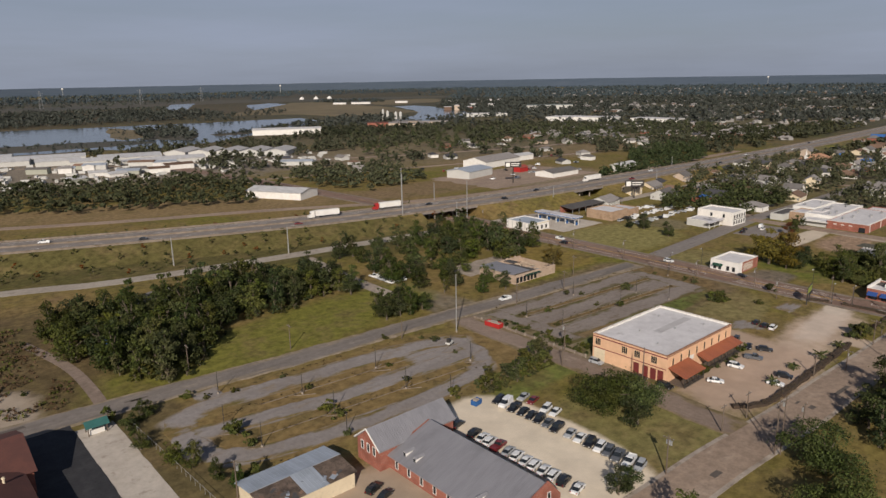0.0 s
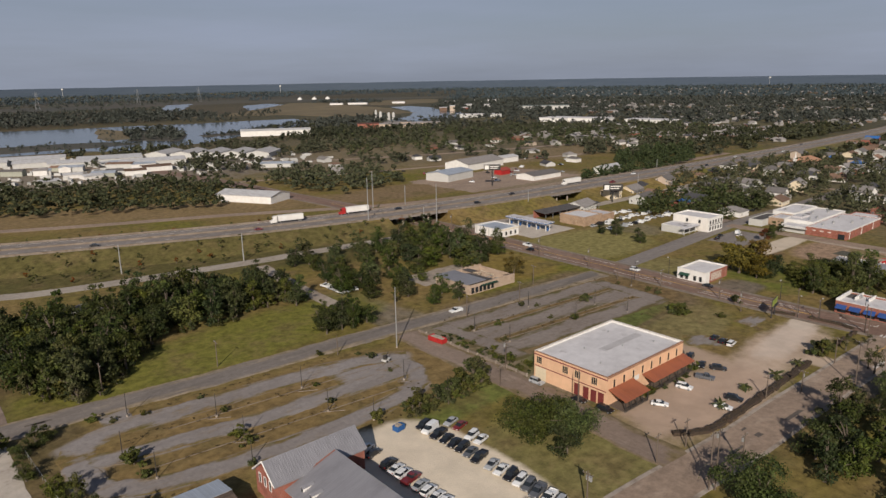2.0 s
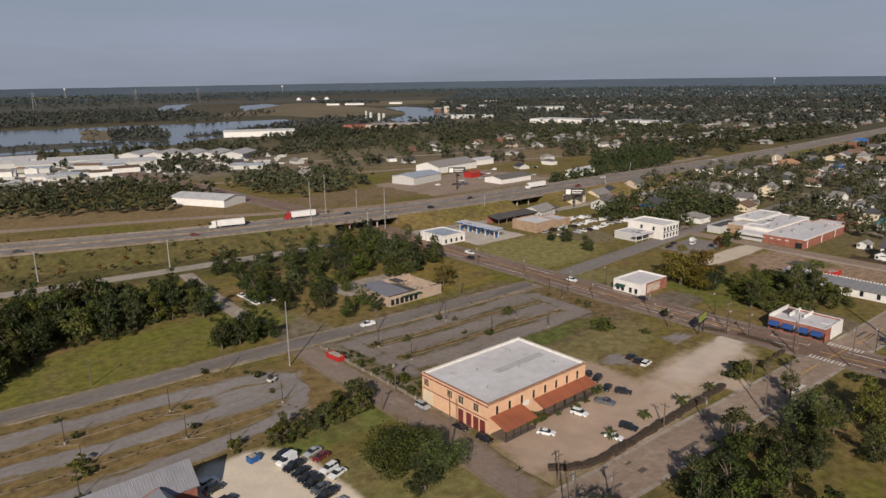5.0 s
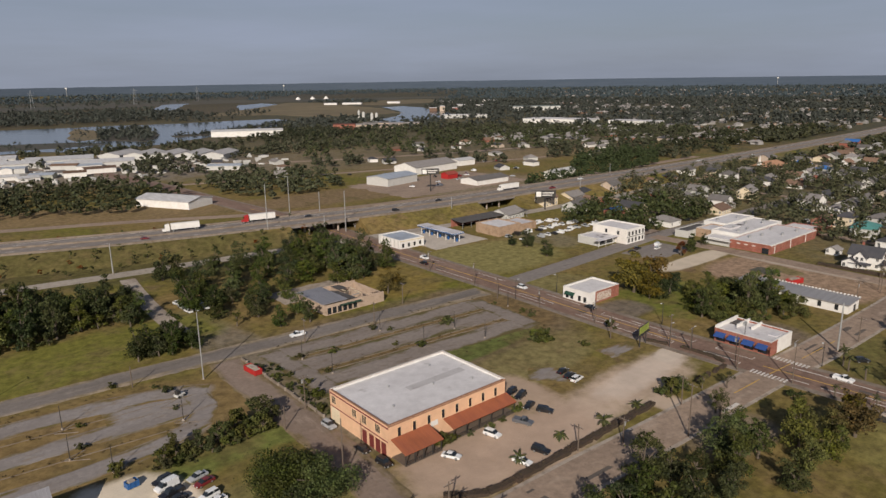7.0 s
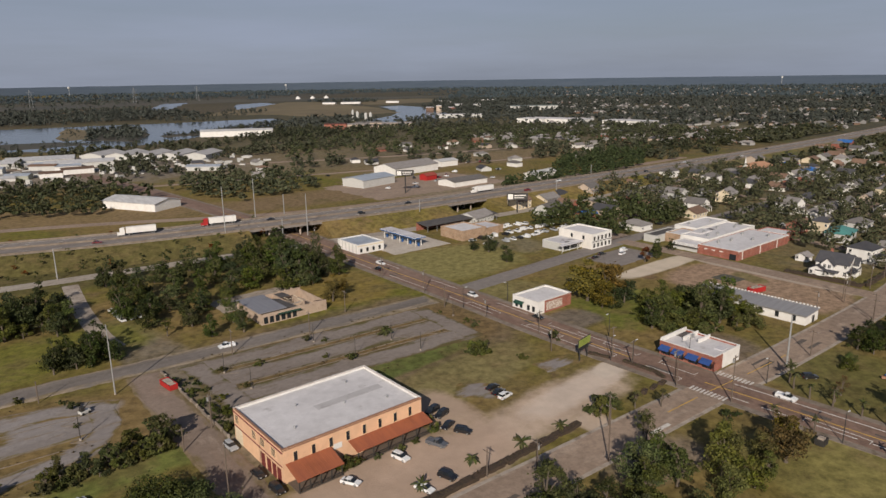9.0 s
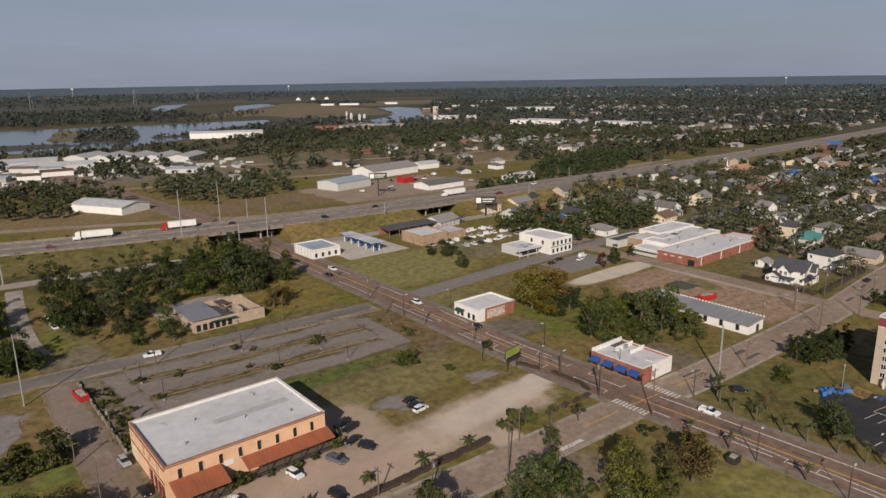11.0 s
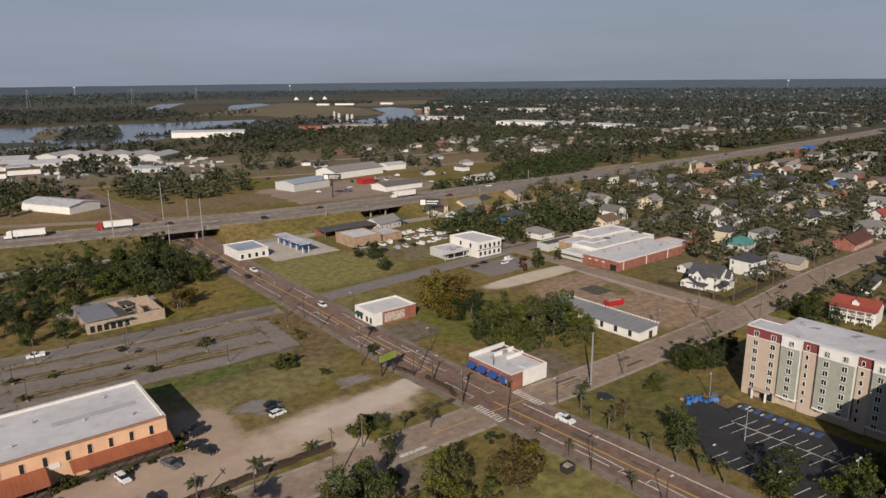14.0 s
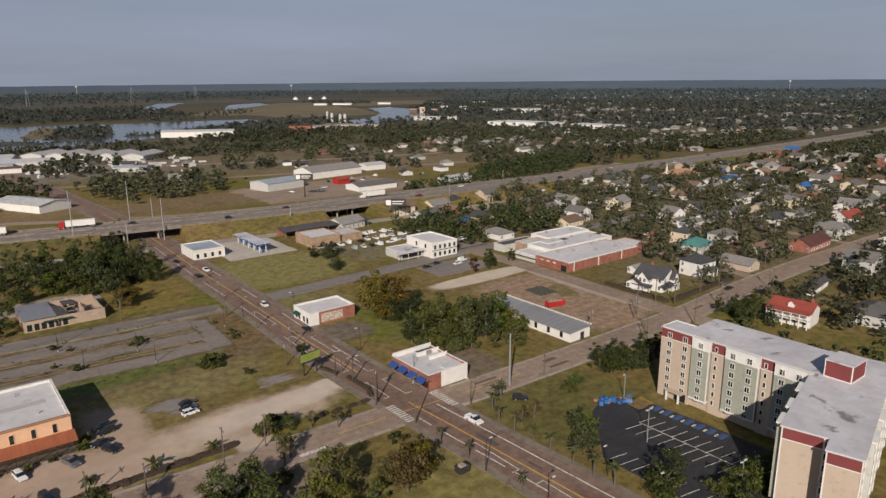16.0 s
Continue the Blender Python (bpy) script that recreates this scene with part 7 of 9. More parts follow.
house(499, 145, 10, 12, 6.2, -6, WHITE_PAINT, SHINGLE_GREY, "gable", "white two-storey house with a steep grey roof", 3.2, True)
house(461, 112, 9, 9, 6.0, 0, CREAM, SHINGLE_DARK, "hip", "cream two-storey house with a dark roof", 2.4, True)
house(456, 121, 12, 8, 4.0, 0, BRICK_RED, SHINGLE_BROWN, "gable", "red-brick house with a brown roof", 2.4)
house(511, 190, 15, 10, 5.0, 15, CREAM, SHINGLE_GREY, "gable", "cream house with a steep pale roof", 3.2)
house(584, 152, 15, 10, 4.5, 0, WHITE_PAINT, SHINGLE_GREY, "hip", "white bungalow with a grey roof", 2.4)
house(480, 102, 12, 10, 4.2, 0, GREIGE, SHINGLE_GREY, "hip", "grey house among dark trees", 2.4)
house(537, 107, 16, 10, 4.2, 0, WHITE_PAINT, SHINGLE_DARK, "gable", "white house with a dark roof", 2.4)
house(498, 68, 24, 10, 4.0, 3, BRICK_RED, ROOF_DARKRED, "gable", "long red-brick house with a dark red roof", 2.6)
house(575, 82, 16, 9, 4.0, -8, WHITE_PAINT, SHINGLE_RED, "gable", "white house with a red roof", 3.0)
house(606, 95, 18, 11, 4.2, 4, WHITE_PAINT, SHINGLE_GREY, "gable", "white house with a grey roof", 2.8)
house(474, 36, 9, 12, 6.0, 0, GREIGE, SHINGLE_GREY, "gable", "grey two-storey house with a steep roof", 3.0, True)
house(470, 14, 12, 10, 5.6, 5, WHITE_PAINT, SHINGLE_GREY, "gable", "white house with a sage grey roof", 2.6, True)
house(432, 36, 18, 4, 2.8, 8, WHITE_PAINT, DARK_ROOF, "gable", "long white garage with a dark roof", 0.6, category="garage", name="garage")
house(658, 243, 30, 15, 3.4, -8, SHINGLE_BROWN, mat("terracotta_roof", (0.40, 0.22, 0.13), (0.34, 0.19, 0.12), None, 0.3, 2, 0.9), "hip", "low church with a terracotta roof", 4.0, category="church", name="church")
house(75.5, 253, 12, 9, 2.8, 25, GREIGE, SHINGLE_GREY, "gable", "low grey-roofed house in a clearing of the wood", 2.0)
steeple = thing("steeple", "slim white church steeple", "steeple", (644, 246, 3.5))
part("base", Mesh().box(-1.2, -1.2, 0, 1.2, 1.2, 3), WHITE_PAINT, steeple)
part("spire", Mesh().rod((0, 0, 3), (0, 0, 9), 0.9, 0.05, 8), WHITE_PAINT, steeple)
house(352, 252, 16, 13, 3.6, 10, GREIGE, SHINGLE_GREY, "gable", "grey bungalow behind the parked vans", 2.6)
house(398, 238, 16, 12, 4.0, 8, GREIGE, SHINGLE_GREY, "gable", "grey house among trees near the highway", 2.8)
tarp = thing("tarp_roof", "blue tarpaulin over a damaged roof", "tarpaulin", (402, 214, 0))
part("wall", Mesh().box(-5, -4, -0.2, 5, 4, 3.2), BRICK_RED, tarp)
part("tarpaulin", Mesh().gable(-5, -4, 5, 4, 3.2, 5.0, "x", 0.4, 0.1), TARP_BLUE, tarp, "bright blue tarpaulin")
TAKEN.append((396, 208, 408, 220))

# ---- warehouses and yards beyond the highway ----
def hall_building(x, y, w, d, h, rz, wall, roof, label, rise=1.6, style="gable", name="warehouse"):
    return house(x, y, w, d, h, rz, wall, roof, style, label, rise, wins=False, category="warehouse", name=name)


hall_building(225, 432, 44, 22, 5, -62, WHITE_PAINT, METAL_WHITE, "white metal warehouse beside the highway", 2.0)
hall_building(384, 408, 34, 22, 6, 12, GREIGE, METAL_PALE, "cream warehouse with a pale blue-grey roof", 1.6)
hall_building(448, 446, 52, 26, 6, 8, WHITE_PAINT, SHINGLE_GREY, "broad white-fronted warehouse with a grey roof", 3.4)
hall_building(432, 396, 11, 8, 4, 5, RED_PAINT, SHINGLE_RED, "small bright red shop", 1.6, name="shop")
hall_building(437, 360, 34, 18, 4, 2, WHITE_PAINT, SHINGLE_GREY, "low white building with a grey roof", 1.8)
hall_building(498, 455, 20, 14, 5, 0, WHITE_PAINT, METAL_WHITE, "white metal shed in a dusty yard", 1.4)
hall_building(500, 339, 28, 10, 5.0, 5, WHITE_PAINT, METAL_WHITE, "long white shed beside the highway", 1.8)
hall_building(505, 932, 100, 20, 8, -28, WHITE_PAINT, METAL_WHITE, "very long white warehouse near the river", 2.0)
for i in range(5):
    hall_building(283 + i * 20, 765 - i * 19, 24, 44, 5, -44, GREIGE, METAL_DOCK, "pale grey-roofed dock shed in a row", 2.6)
for x, y, w, d in ((150, 815, 90, 26), (225, 760, 60, 40), (185, 745, 40, 26), (248, 700, 60, 26), (160, 770, 40, 20), (120, 800, 40, 20), (100, 860, 70, 30)):
    hall_building(x, y, w, d, 5, -14, GREIGE, METAL_WHITE, "white industrial shed by the river", 2.0)
hall_building(325, 586, 30, 11, 4, -38, GREIGE, METAL_PALE, "low shed with a pale blue roof", 1.2)
for x, y, w, d, rz in ((1012, 770, 120, 40, -77), (985, 800, 50, 26, -77), (1040, 640, 80, 36, -82)):
    hall_building(x, y, w, d, 7, rz, WHITE_PAINT, WHITE_ROOF, "large white flat-roofed mall building", 0.6, "hip")
hall_building(1310, 1110, 120, 34, 10, -38, GREIGE, mat("grey_green_hall_roof", (0.19, 0.215, 0.20), (0.16, 0.185, 0.17), None, 0.05, 0.3, 0.7), "large grey-green hall among the trees", 1.0)
hall_building(1005, 1016, 90, 16, 6, -40, GREIGE, WHITE_ROOF, "long pale shed on the river bank", 1.0)
for x, y, w, d, h, wall in ((1140, 1282, 18, 10, 8, SHINGLE_BROWN), (1152, 1262, 12, 8, 12, BEIGE), (1172, 1238, 16, 9, 8, BRICK_RED), (1270, 1330, 22, 12, 10, GREIGE), (1310, 1300, 18, 10, 9, GREIGE)):
    hall_building(x, y, w, d, h, -40, wall, GREY_ROOF, "tall dockside building by the river", 1.0)
for x, y, w in ((1215, 1880, 40), (1275, 1850, 60), (1400, 1800, 40), (1520, 1690, 50), (1640, 1640, 90)):
    hall_building(x, y, w, 20, 5, -42, WHITE_PAINT, WHITE_ROOF, "white waterfront hall beyond the river", 1.0)
for x, y in ((1430, 2490), (1490, 2480), (1550, 2475)):
    dome = thing("storage_dome", "white conical storage dome beyond the marsh", "dome", (x, y, 0))
    part("shell", Mesh().rod((0, 0, 0), (0, 0, 4), 10, 9, 14).rod((0, 0, 4), (0, 0, 11), 9, 1.0, 14), WHITE_PAINT, dome)
silo = thing("silo_group", "cluster of pale concrete silos by the river", "silo", (815, 1095, 0))
for i, (sx, sy, sr, sh) in enumerate(((0, 0, 2.8, 15), (11, -12, 2.8, 13), (17, -19, 2.8, 13), (-6, 7, 2.2, 18))):
    part("silo", Mesh().rod((sx, sy, 0), (sx, sy, sh), sr, sr, 14).rod((sx, sy, sh), (sx, sy, sh + 2.5), sr, 0.6, 14), GREIGE, silo)
hall_building(657, 911, 34, 16, 10, -36, BRICK_RED, ROOF_DARKRED, "dark red mill building near the silos", 1.0)
for x, y, w in ((700, 935, 60), (745, 950, 46), (770, 905, 50), (720, 890, 40)):
    hall_building(x, y, w, 14, 6, -36, BEIGE, SHINGLE_GREY, "low tan mill shed near the silos", 1.4)
rng = random.Random(77)
yardwalls = [WHITE_PAINT, GREIGE, GREIGE, SAGE]
for i in range(26):
    x, y = rng.uniform(40, 240), rng.uniform(620, 730)
    hall_building(x, y, rng.uniform(10, 26), rng.uniform(7, 14), rng.uniform(3, 5), rng.uniform(-40, 10), rng.choice(yardwalls), rng.choice((METAL_WHITE, SHINGLE_GREY, SHINGLE_BROWN, METAL_PALE)), "small industrial shed in a yard", 1.2)

heap, hr = Mesh(), random.Random(78)
for i in range(420):
    x, y = hr.uniform(30, 400), hr.uniform(590, 850)
    if y > 880 - 0.35 * x or not free(x, y, 2) or near_line(x, y, MAIN, 12):
        continue
    s_, h_ = hr.uniform(1.5, 4.5), hr.uniform(1.0, 2.8)
    heap.box(x - s_, y - 1.1, 0, x + s_, y + 1.1, h_, hr.uniform(0, 180))
tagged(part("yard_clutter", heap, GREIGE), "pale trailers, tanks and crates scattered in the yards", "yard clutter", kind="stuff")

# ---- the house district ----
rng = random.Random(5)
walls = [WHITE_PAINT, WHITE_PAINT, CREAM, GREIGE, BRICK_RED, BEIGE]
roofs = [SHINGLE_GREY, SHINGLE_GREY, SHINGLE_GREY, SHINGLE_BROWN, SHINGLE_DARK]
words = {WHITE_PAINT: "white", CREAM: "cream", GREIGE: "pale grey", BRICK_RED: "red-brick", BEIGE: "beige"}
rwords = {SHINGLE_GREY: "grey", SHINGLE_BROWN: "brown", SHINGLE_DARK: "charcoal", TARP_BLUE: "tarp-blue"}
for gx in range(395, 900, 25):
    for gy in range(-60, 275, 27):
        x, y = gx + rng.uniform(-6, 6), gy + rng.uniform(-6, 6)
        if rng.random() < 0.12 or not free(x, y, 9) or (gx < 470 and gy > 100 and gy < 175) or (gx < 420 and gy < 0):
            continue
        wl_, rf = rng.choice(walls), rng.choice(roofs)
        if rng.random() < 0.045:
            rf = TARP_BLUE
        two_ = rng.random() < 0.2
        house(x, y, rng.uniform(10, 16), rng.uniform(8, 11), 5.6 if two_ else rng.uniform(2.9, 3.5), rng.choice((0, 90, 5, 95)), wl_, rf, rng.choice(("gable", "hip", "gable")), "%s %s house with a %s roof among trees" % (words[wl_], "two-storey" if two_ else "single-storey", rwords[rf]), rng.uniform(2.0, 3.0), rng.random() < 0.3, gx < 560)
for i in range(80):
    x, y = rng.uniform(290, 1150), rng.uniform(400, 640)
    if near_line(x, y, HIGHWAY, 45) or near_line(x, y, MAIN, 14) or not free(x, y, 12) or y < 470 - (x - 300) * 0.1 and x < 480:
        continue
    wl_, rf = rng.choice((WHITE_PAINT, GREIGE, GREIGE, BEIGE, BRICK_RED)), rng.choice(roofs)
    house(x, y, rng.uniform(9, 15), rng.uniform(7, 10), rng.uniform(2.7, 3.4), rng.choice((0, 90, -20, 70)), wl_, rf, rng.choice(("gable", "hip")), "%s house with a %s roof beyond the highway" % (words[wl_], rwords[rf]), rng.uniform(1.6, 2.6), False, False)


def far_town():
    """Roofs and walls of the far town, too small to tell apart."""
    r, w, f = random.Random(31), Mesh(), Mesh()
    d = Mesh()
    for i in range(1700):
        a, q = r.uniform(-0.12, 1.0), 700 + 3300 * r.random() ** 1.4
        x, y = 200 + q * math.cos(a), 100 + q * math.sin(a)
        if near_line(x, y, HIGHWAY, 45) or (y > 640 and x < 1250 and y > 0.55 * x + 260) or (x < 900 and y < 275) or (a > 0.72 and q > 1300):
            continue
        s, z = r.uniform(7, 14) * (2.6 if r.random() < 0.04 else 1), r.uniform(2.5, 4)
        t = s * r.uniform(0.5, 0.9)
        (w if r.random() < 0.75 else f).box(x - s / 2, y - t / 2, 0, x + s / 2, y + t / 2, z, r.uniform(0, 90))
        (d if r.random() < 0.82 else w).hip(x - s / 2, y - t / 2, x + s / 2, y + t / 2, z, z + 2.2)
    ob = tagged(part("far_town_walls", w, mat("far_town_siding", (0.33, 0.32, 0.305), (0.22, 0.205, 0.19), (0.50, 0.49, 0.47), 0.02, 0.05, 0.9, ccov=(0.6, 0.66))), "pale walls of many far houses among trees", "far houses", kind="stuff")
    tagged(part("far_town_brick", f, SHINGLE_BROWN), "brown walls of far houses among trees", "far houses", kind="stuff")
    tagged(part("far_town_roofs", d, SHINGLE_GREY), "grey roofs of many far houses among trees", "far houses", kind="stuff")


far_town()

# ---- trees near the path ----
TAKEN.append((44, 216, 51, 225))
W_LABEL = "dense dark-green tree in the wood by the street"
grove([(34, 240), (36.6, 214), (45, 206), (45.4, 188), (55, 181), (67, 189), (81, 206), (85, 214), (106, 212), (132, 219), (134, 232), (118, 246), (92, 254), (84, 243), (68, 240), (60, 246), (42, 248)], 84, 4.4, DARK + DARK + LIGHT, W_LABEL, seed=3, smin=0.95, smax=1.3, group="wood by the street")
grove([(126, 176), (144, 173), (140, 190), (128, 190)], 13, 3.6, DARK, "dark-green tree beside the grey street", seed=5, smin=0.6, smax=0.85)
grove([(154, 206), (186, 206), (214, 202), (236, 222), (236, 262), (160, 262), (154, 232)], 40, 6.2, DARK + LIGHT, "tall dark-green tree in the grove near the gutted shop", seed=7, smin=0.75, smax=1.15, group="grove")
grove([(210, 205), (240, 205), (244, 260), (215, 262)], 14, 6, DARK, "tall dark-green tree in the grove", seed=8, smin=1.0, smax=1.3, group="grove")
grove([(160, 177), (186, 171), (187, 204), (156, 204)], 9, 6.5, DARK + LIGHT + ["thin_tree_0"], "shade tree on the lawn beside the grey street", seed=82, smin=0.6, smax=0.95)
grove([(37, 212), (45, 203), (45, 186), (55, 178), (69, 186), (83, 204), (86, 211), (106, 209), (134, 216), (134, 221), (106, 213), (82, 212), (64, 189), (50, 190), (46, 207), (38, 216)], 34, 3.2, ["small_tree_0", "small_tree_1", "low_bush_0"], "leafy undergrowth at the edge of the wood", "shrub", 0.7, 1.3, 83, False, "wood edge")
grove([(133, 205), (140, 200), (140, 250), (133, 255)], 6, 5, DARK + LIGHT, "dark tree beside the driveway", seed=81, smin=0.7, smax=0.95)
tree("live_oak", 127.5, 91.0, 0.95, "broad dark-green live oak on the lawn")
tree("live_oak", 134.0, 84.5, 0.78, "dark-green live oak with drooping limbs on the lawn")
tree("dark_tree_2", 126.5, 80.5, 0.72, "dark-green tree beside the big oak")
tree("live_oak", 137, 43.5, 0.92, "broad leafy live oak beside the cross street")
tree("live_oak", 120, 36, 0.8, "broad live oak south of the cross street")
for x, y, k, s in ((100, 67.5, "dark_tree_0", 0.55), (104, 67, "dark_tree_2", 0.5), (94, 51, "light_tree_1", 0.9), (222, 186, "autumn_tree_0", 1.15), (218, 182, "autumn_tree_1", 0.9), (287, 121, "autumn_tree_0", 1.9), (293, 117, "autumn_tree_1", 1.7), (291, 127, "autumn_tree_1", 1.4), (285, 113, "autumn_tree_1", 1.15), (295, 111, "dark_tree_2", 0.9), (287, 110, "dark_tree_0", 0.72)):
    tree(k, x, y, s, "yellow-brown autumn tree with a loose crown" if k.startswith("autumn") else "dark-green tree with a dense crown")
grove([(281, 78), (300, 70), (315, 72), (315, 100), (292, 104), (279, 92)], 34, 3.8, ["thicket_0", "thicket_1", "thicket_2", "small_tree_0", "light_tree_1"], "dense green thicket on the overgrown lot", seed=13, smin=0.75, smax=1.25, group="overgrown lot")
grove([(303, 42), (326, 40), (330, 34), (312, 33)], 10, 3.6, DARK, "dark tree beside the lawn", seed=15, smin=0.55, smax=0.75, check=False)
for x, y, k, s in ((203, 40, "tall_tree_0", 1.0), (208, 41, "light_tree_1", 1.0), (198, 36, "tall_tree_1", 0.95), (209.5, 36.5, "light_tree_3", 0.8), (193.5, 41.5, "dark_tree_0", 0.62), (188, 44, "dark_tree_1", 0.7), (182, 46.5, "tall_tree_1", 0.95), (176, 44, "light_tree_0", 0.95), (190, 33, "tall_tree_0", 0.75), (181, 34, "dark_tree_3", 0.9), (216, 43.5, "small_tree_0", 0.9),
                   (219, 32.5, "bright_tree_0", 1.12), (224, 33.5, "bright_tree_2", 0.95), (220.5, 26.5, "light_tree_2", 0.75), (212.5, 27.5, "bright_tree_1", 0.8), (203, 26, "light_tree_0", 0.8), (227, 27, "small_tree_1", 1.0), (216.5, 37.5, "shrub_0", 1.3), (213, 45, "shrub_1", 1.0)):
    tree(k, x, y, s, "tall olive-green tree with a ragged crown" if k.startswith("tall") else "loose-crowned green tree on the corner lawn", group="corner lawn trees")
for x, y, s in ((219, 50.3, 0.85), (221.5, 52.6, 0.6)):
    tree("thin_tree_0", x, y, s, "thin half-bare tree beside the cross street", group="corner lawn trees")
for x, y, s in ((241.8, 43.6, 1.1), (243.8, 43.9, 1.3), (245.4, 42.8, 1.0)):
    tree("low_bush_0", x, y, s, "low dark bush in a round planting bed", "shrub", "bed bushes")
grove([(160, 20), (174, 20), (172, 45), (155, 44)], 7, 6, DARK + LIGHT, "leafy tree beside the cross street", seed=19, smin=0.8, smax=1.1)
for x, y, k, s in ((234, 26.6, "autumn_tree_0", 1.28), (238.5, 29.5, "autumn_tree_1", 1.05), (231.5, 30.5, "bright_tree_1", 0.75), (273, 14.5, "light_tree_0", 0.95), (276.5, 18, "light_tree_2", 0.7), (272.0, -6, "light_tree_0", 1.05), (282, -14, "light_tree_0", 0.8), (288, -17, "light_tree_2", 0.9), (279, -20, "light_tree_3", 0.8), (293, 37, "thicket_1", 0.55), (297, 38.3, "thicket_2", 0.6), (270.1, 31.1, "bare_tree_0", 0.85), (274.9, 31.6, "bare_tree_0", 0.85), (223.5, 66, "low_bush_0", 2.1), (226.5, 65.5, "thicket_2", 0.6), (220.5, 67, "low_bush_0", 1.6), (221.5, 64.5, "small_tree_1", 1.15), (236, 57.5, "thin_tree_1", 0.55), (231, 61.5, "thin_tree_1", 0.5)):
    tree(k, x, y, s, "yellow autumn tree on the lawn" if k.startswith("autumn") else "bare brownish little tree on the lawn" if k.startswith("bare") else "green tree on the lawn")
for x, y, k, s in ((40, 138, "light_tree_0", 0.62), (42.5, 134, "light_tree_1", 0.55), (36.5, 149, "dark_tree_1", 0.5), (41, 163, "dark_tree_0", 0.5), (37, 160, "dark_tree_2", 0.45), (44, 165, "light_tree_2", 0.42), (46, 120, "dark_tree_3", 0.5), (44, 126, "dark_tree_0", 0.5), (50, 121, "small_tree_0", 0.9), (35, 167, "small_tree_1", 0.9)):
    tree(k, x, y, s, "green tree beside the pale yard")
SHRUBS = [(115.8, 165, 1), (125.8, 152.2, 1.2), (124.2, 157.1, 0.8), (64.4, 161.6, 0.8), (53.8, 167.1, 1.2), (79.5, 149.8, 0.9), (77.3, 136.7, 1.5), (77, 131.1, 1.4), (74, 122.9, 1.0), (55.4, 133.4, 1.1), (54.4, 144.6, 0.9), (55.2, 140.3, 1.9), (78.3, 161.4, 0.7), (101.8, 136, 0.9), (124.3, 141.4, 0.7), (105, 120.4, 1.5), (57.6, 163.6, 0.8), (104, 147, 0.7)]
for i, (x, y, s) in enumerate(SHRUBS):
    tree("shrub_%d" % (i % 2), x, y, s, "round green shrub on a parking lot island", "shrub", "lot shrubs", 0.02)
for i, (x, y, s) in enumerate(((212.8, 141.9, 1.6), (213.9, 142.9, 1.4), (225.1, 110.9, 1.9), (226.9, 112.2, 1.8), (223.6, 112.4, 1.6), (225.4, 113.4, 1.9), (227.4, 110.2, 1.4), (223.2, 110.3, 1.3), (172.4, 146.2, 1.1), (191.8, 153.8, 1.0), (195.9, 150.1, 0.8), (194.5, 132.2, 1.2), (189.6, 138.5, 0.8), (162.8, 149.1, 0.9), (163.9, 135.1, 1.0), (239.4, 132.7, 1.0), (239.4, 128.8, 1.3), (238.5, 145.7, 0.7), (154, 124, 1.6), (250, 104, 1.5), (231.7, 100, 1.3), (156, 132, 1.0), (155, 140, 0.9))):
    tree("shrub_%d" % (i % 2), x, y, s, "round green shrub at the edge of the lot", "shrub", "lot shrubs", 0.02)
grove([(112, 114.5), (140, 115.5), (140, 121), (112, 121)], 26, 1.9, ["shrub_0", "shrub_1", "small_tree_0"], "overgrown green shrub in a hedge row", "shrub", 0.8, 1.5, 21, False, "overgrown hedge")
grove([(150.6, 112.5), (156, 113), (155, 150), (150.8, 158)], 24, 2.0, ["shrub_0", "shrub_1", "low_bush_0"], "weedy shrub along the side street", "shrub", 0.5, 1.1, 22, False, "street weeds")
for x, y, s in ((303, 178, 0.72), (306, 180.5, 0.6)):
    tree("dark_tree_1", x, y, s, "dark upright tree on the grass field")
for x, y, s in ((309, 196, 0.75), (313, 199, 0.7), (306, 203, 0.6)):
    tree("dark_tree_1", x, y, s, "dark-green tree on the open field")
tree("red_tree_0", 347, 138, 2.1, "rust-red autumn tree beside the bare field")
for x, y, s in ((356, 138.5, 0.75), (360, 140, 0.55), (372.5, 141, 0.5)):
    tree("dark_tree_3", x, y, s, "dark tree beside the brick works")
grove([(0, 176), (30, 182), (33, 250), (-30, 260), (-40, 190)], 26, 4, ["low_bush_0", "low_bush_1", "shrub_0"], "brown-green scrub on waste ground", "shrub", 0.5, 1.3, 24, False, "scrub")
grove([(150, 200), (180, 196), (184, 215), (152, 225)], 8, 5, ["small_tree_0", "small_tree_1"], "small tree on the lawn behind the street", seed=25)
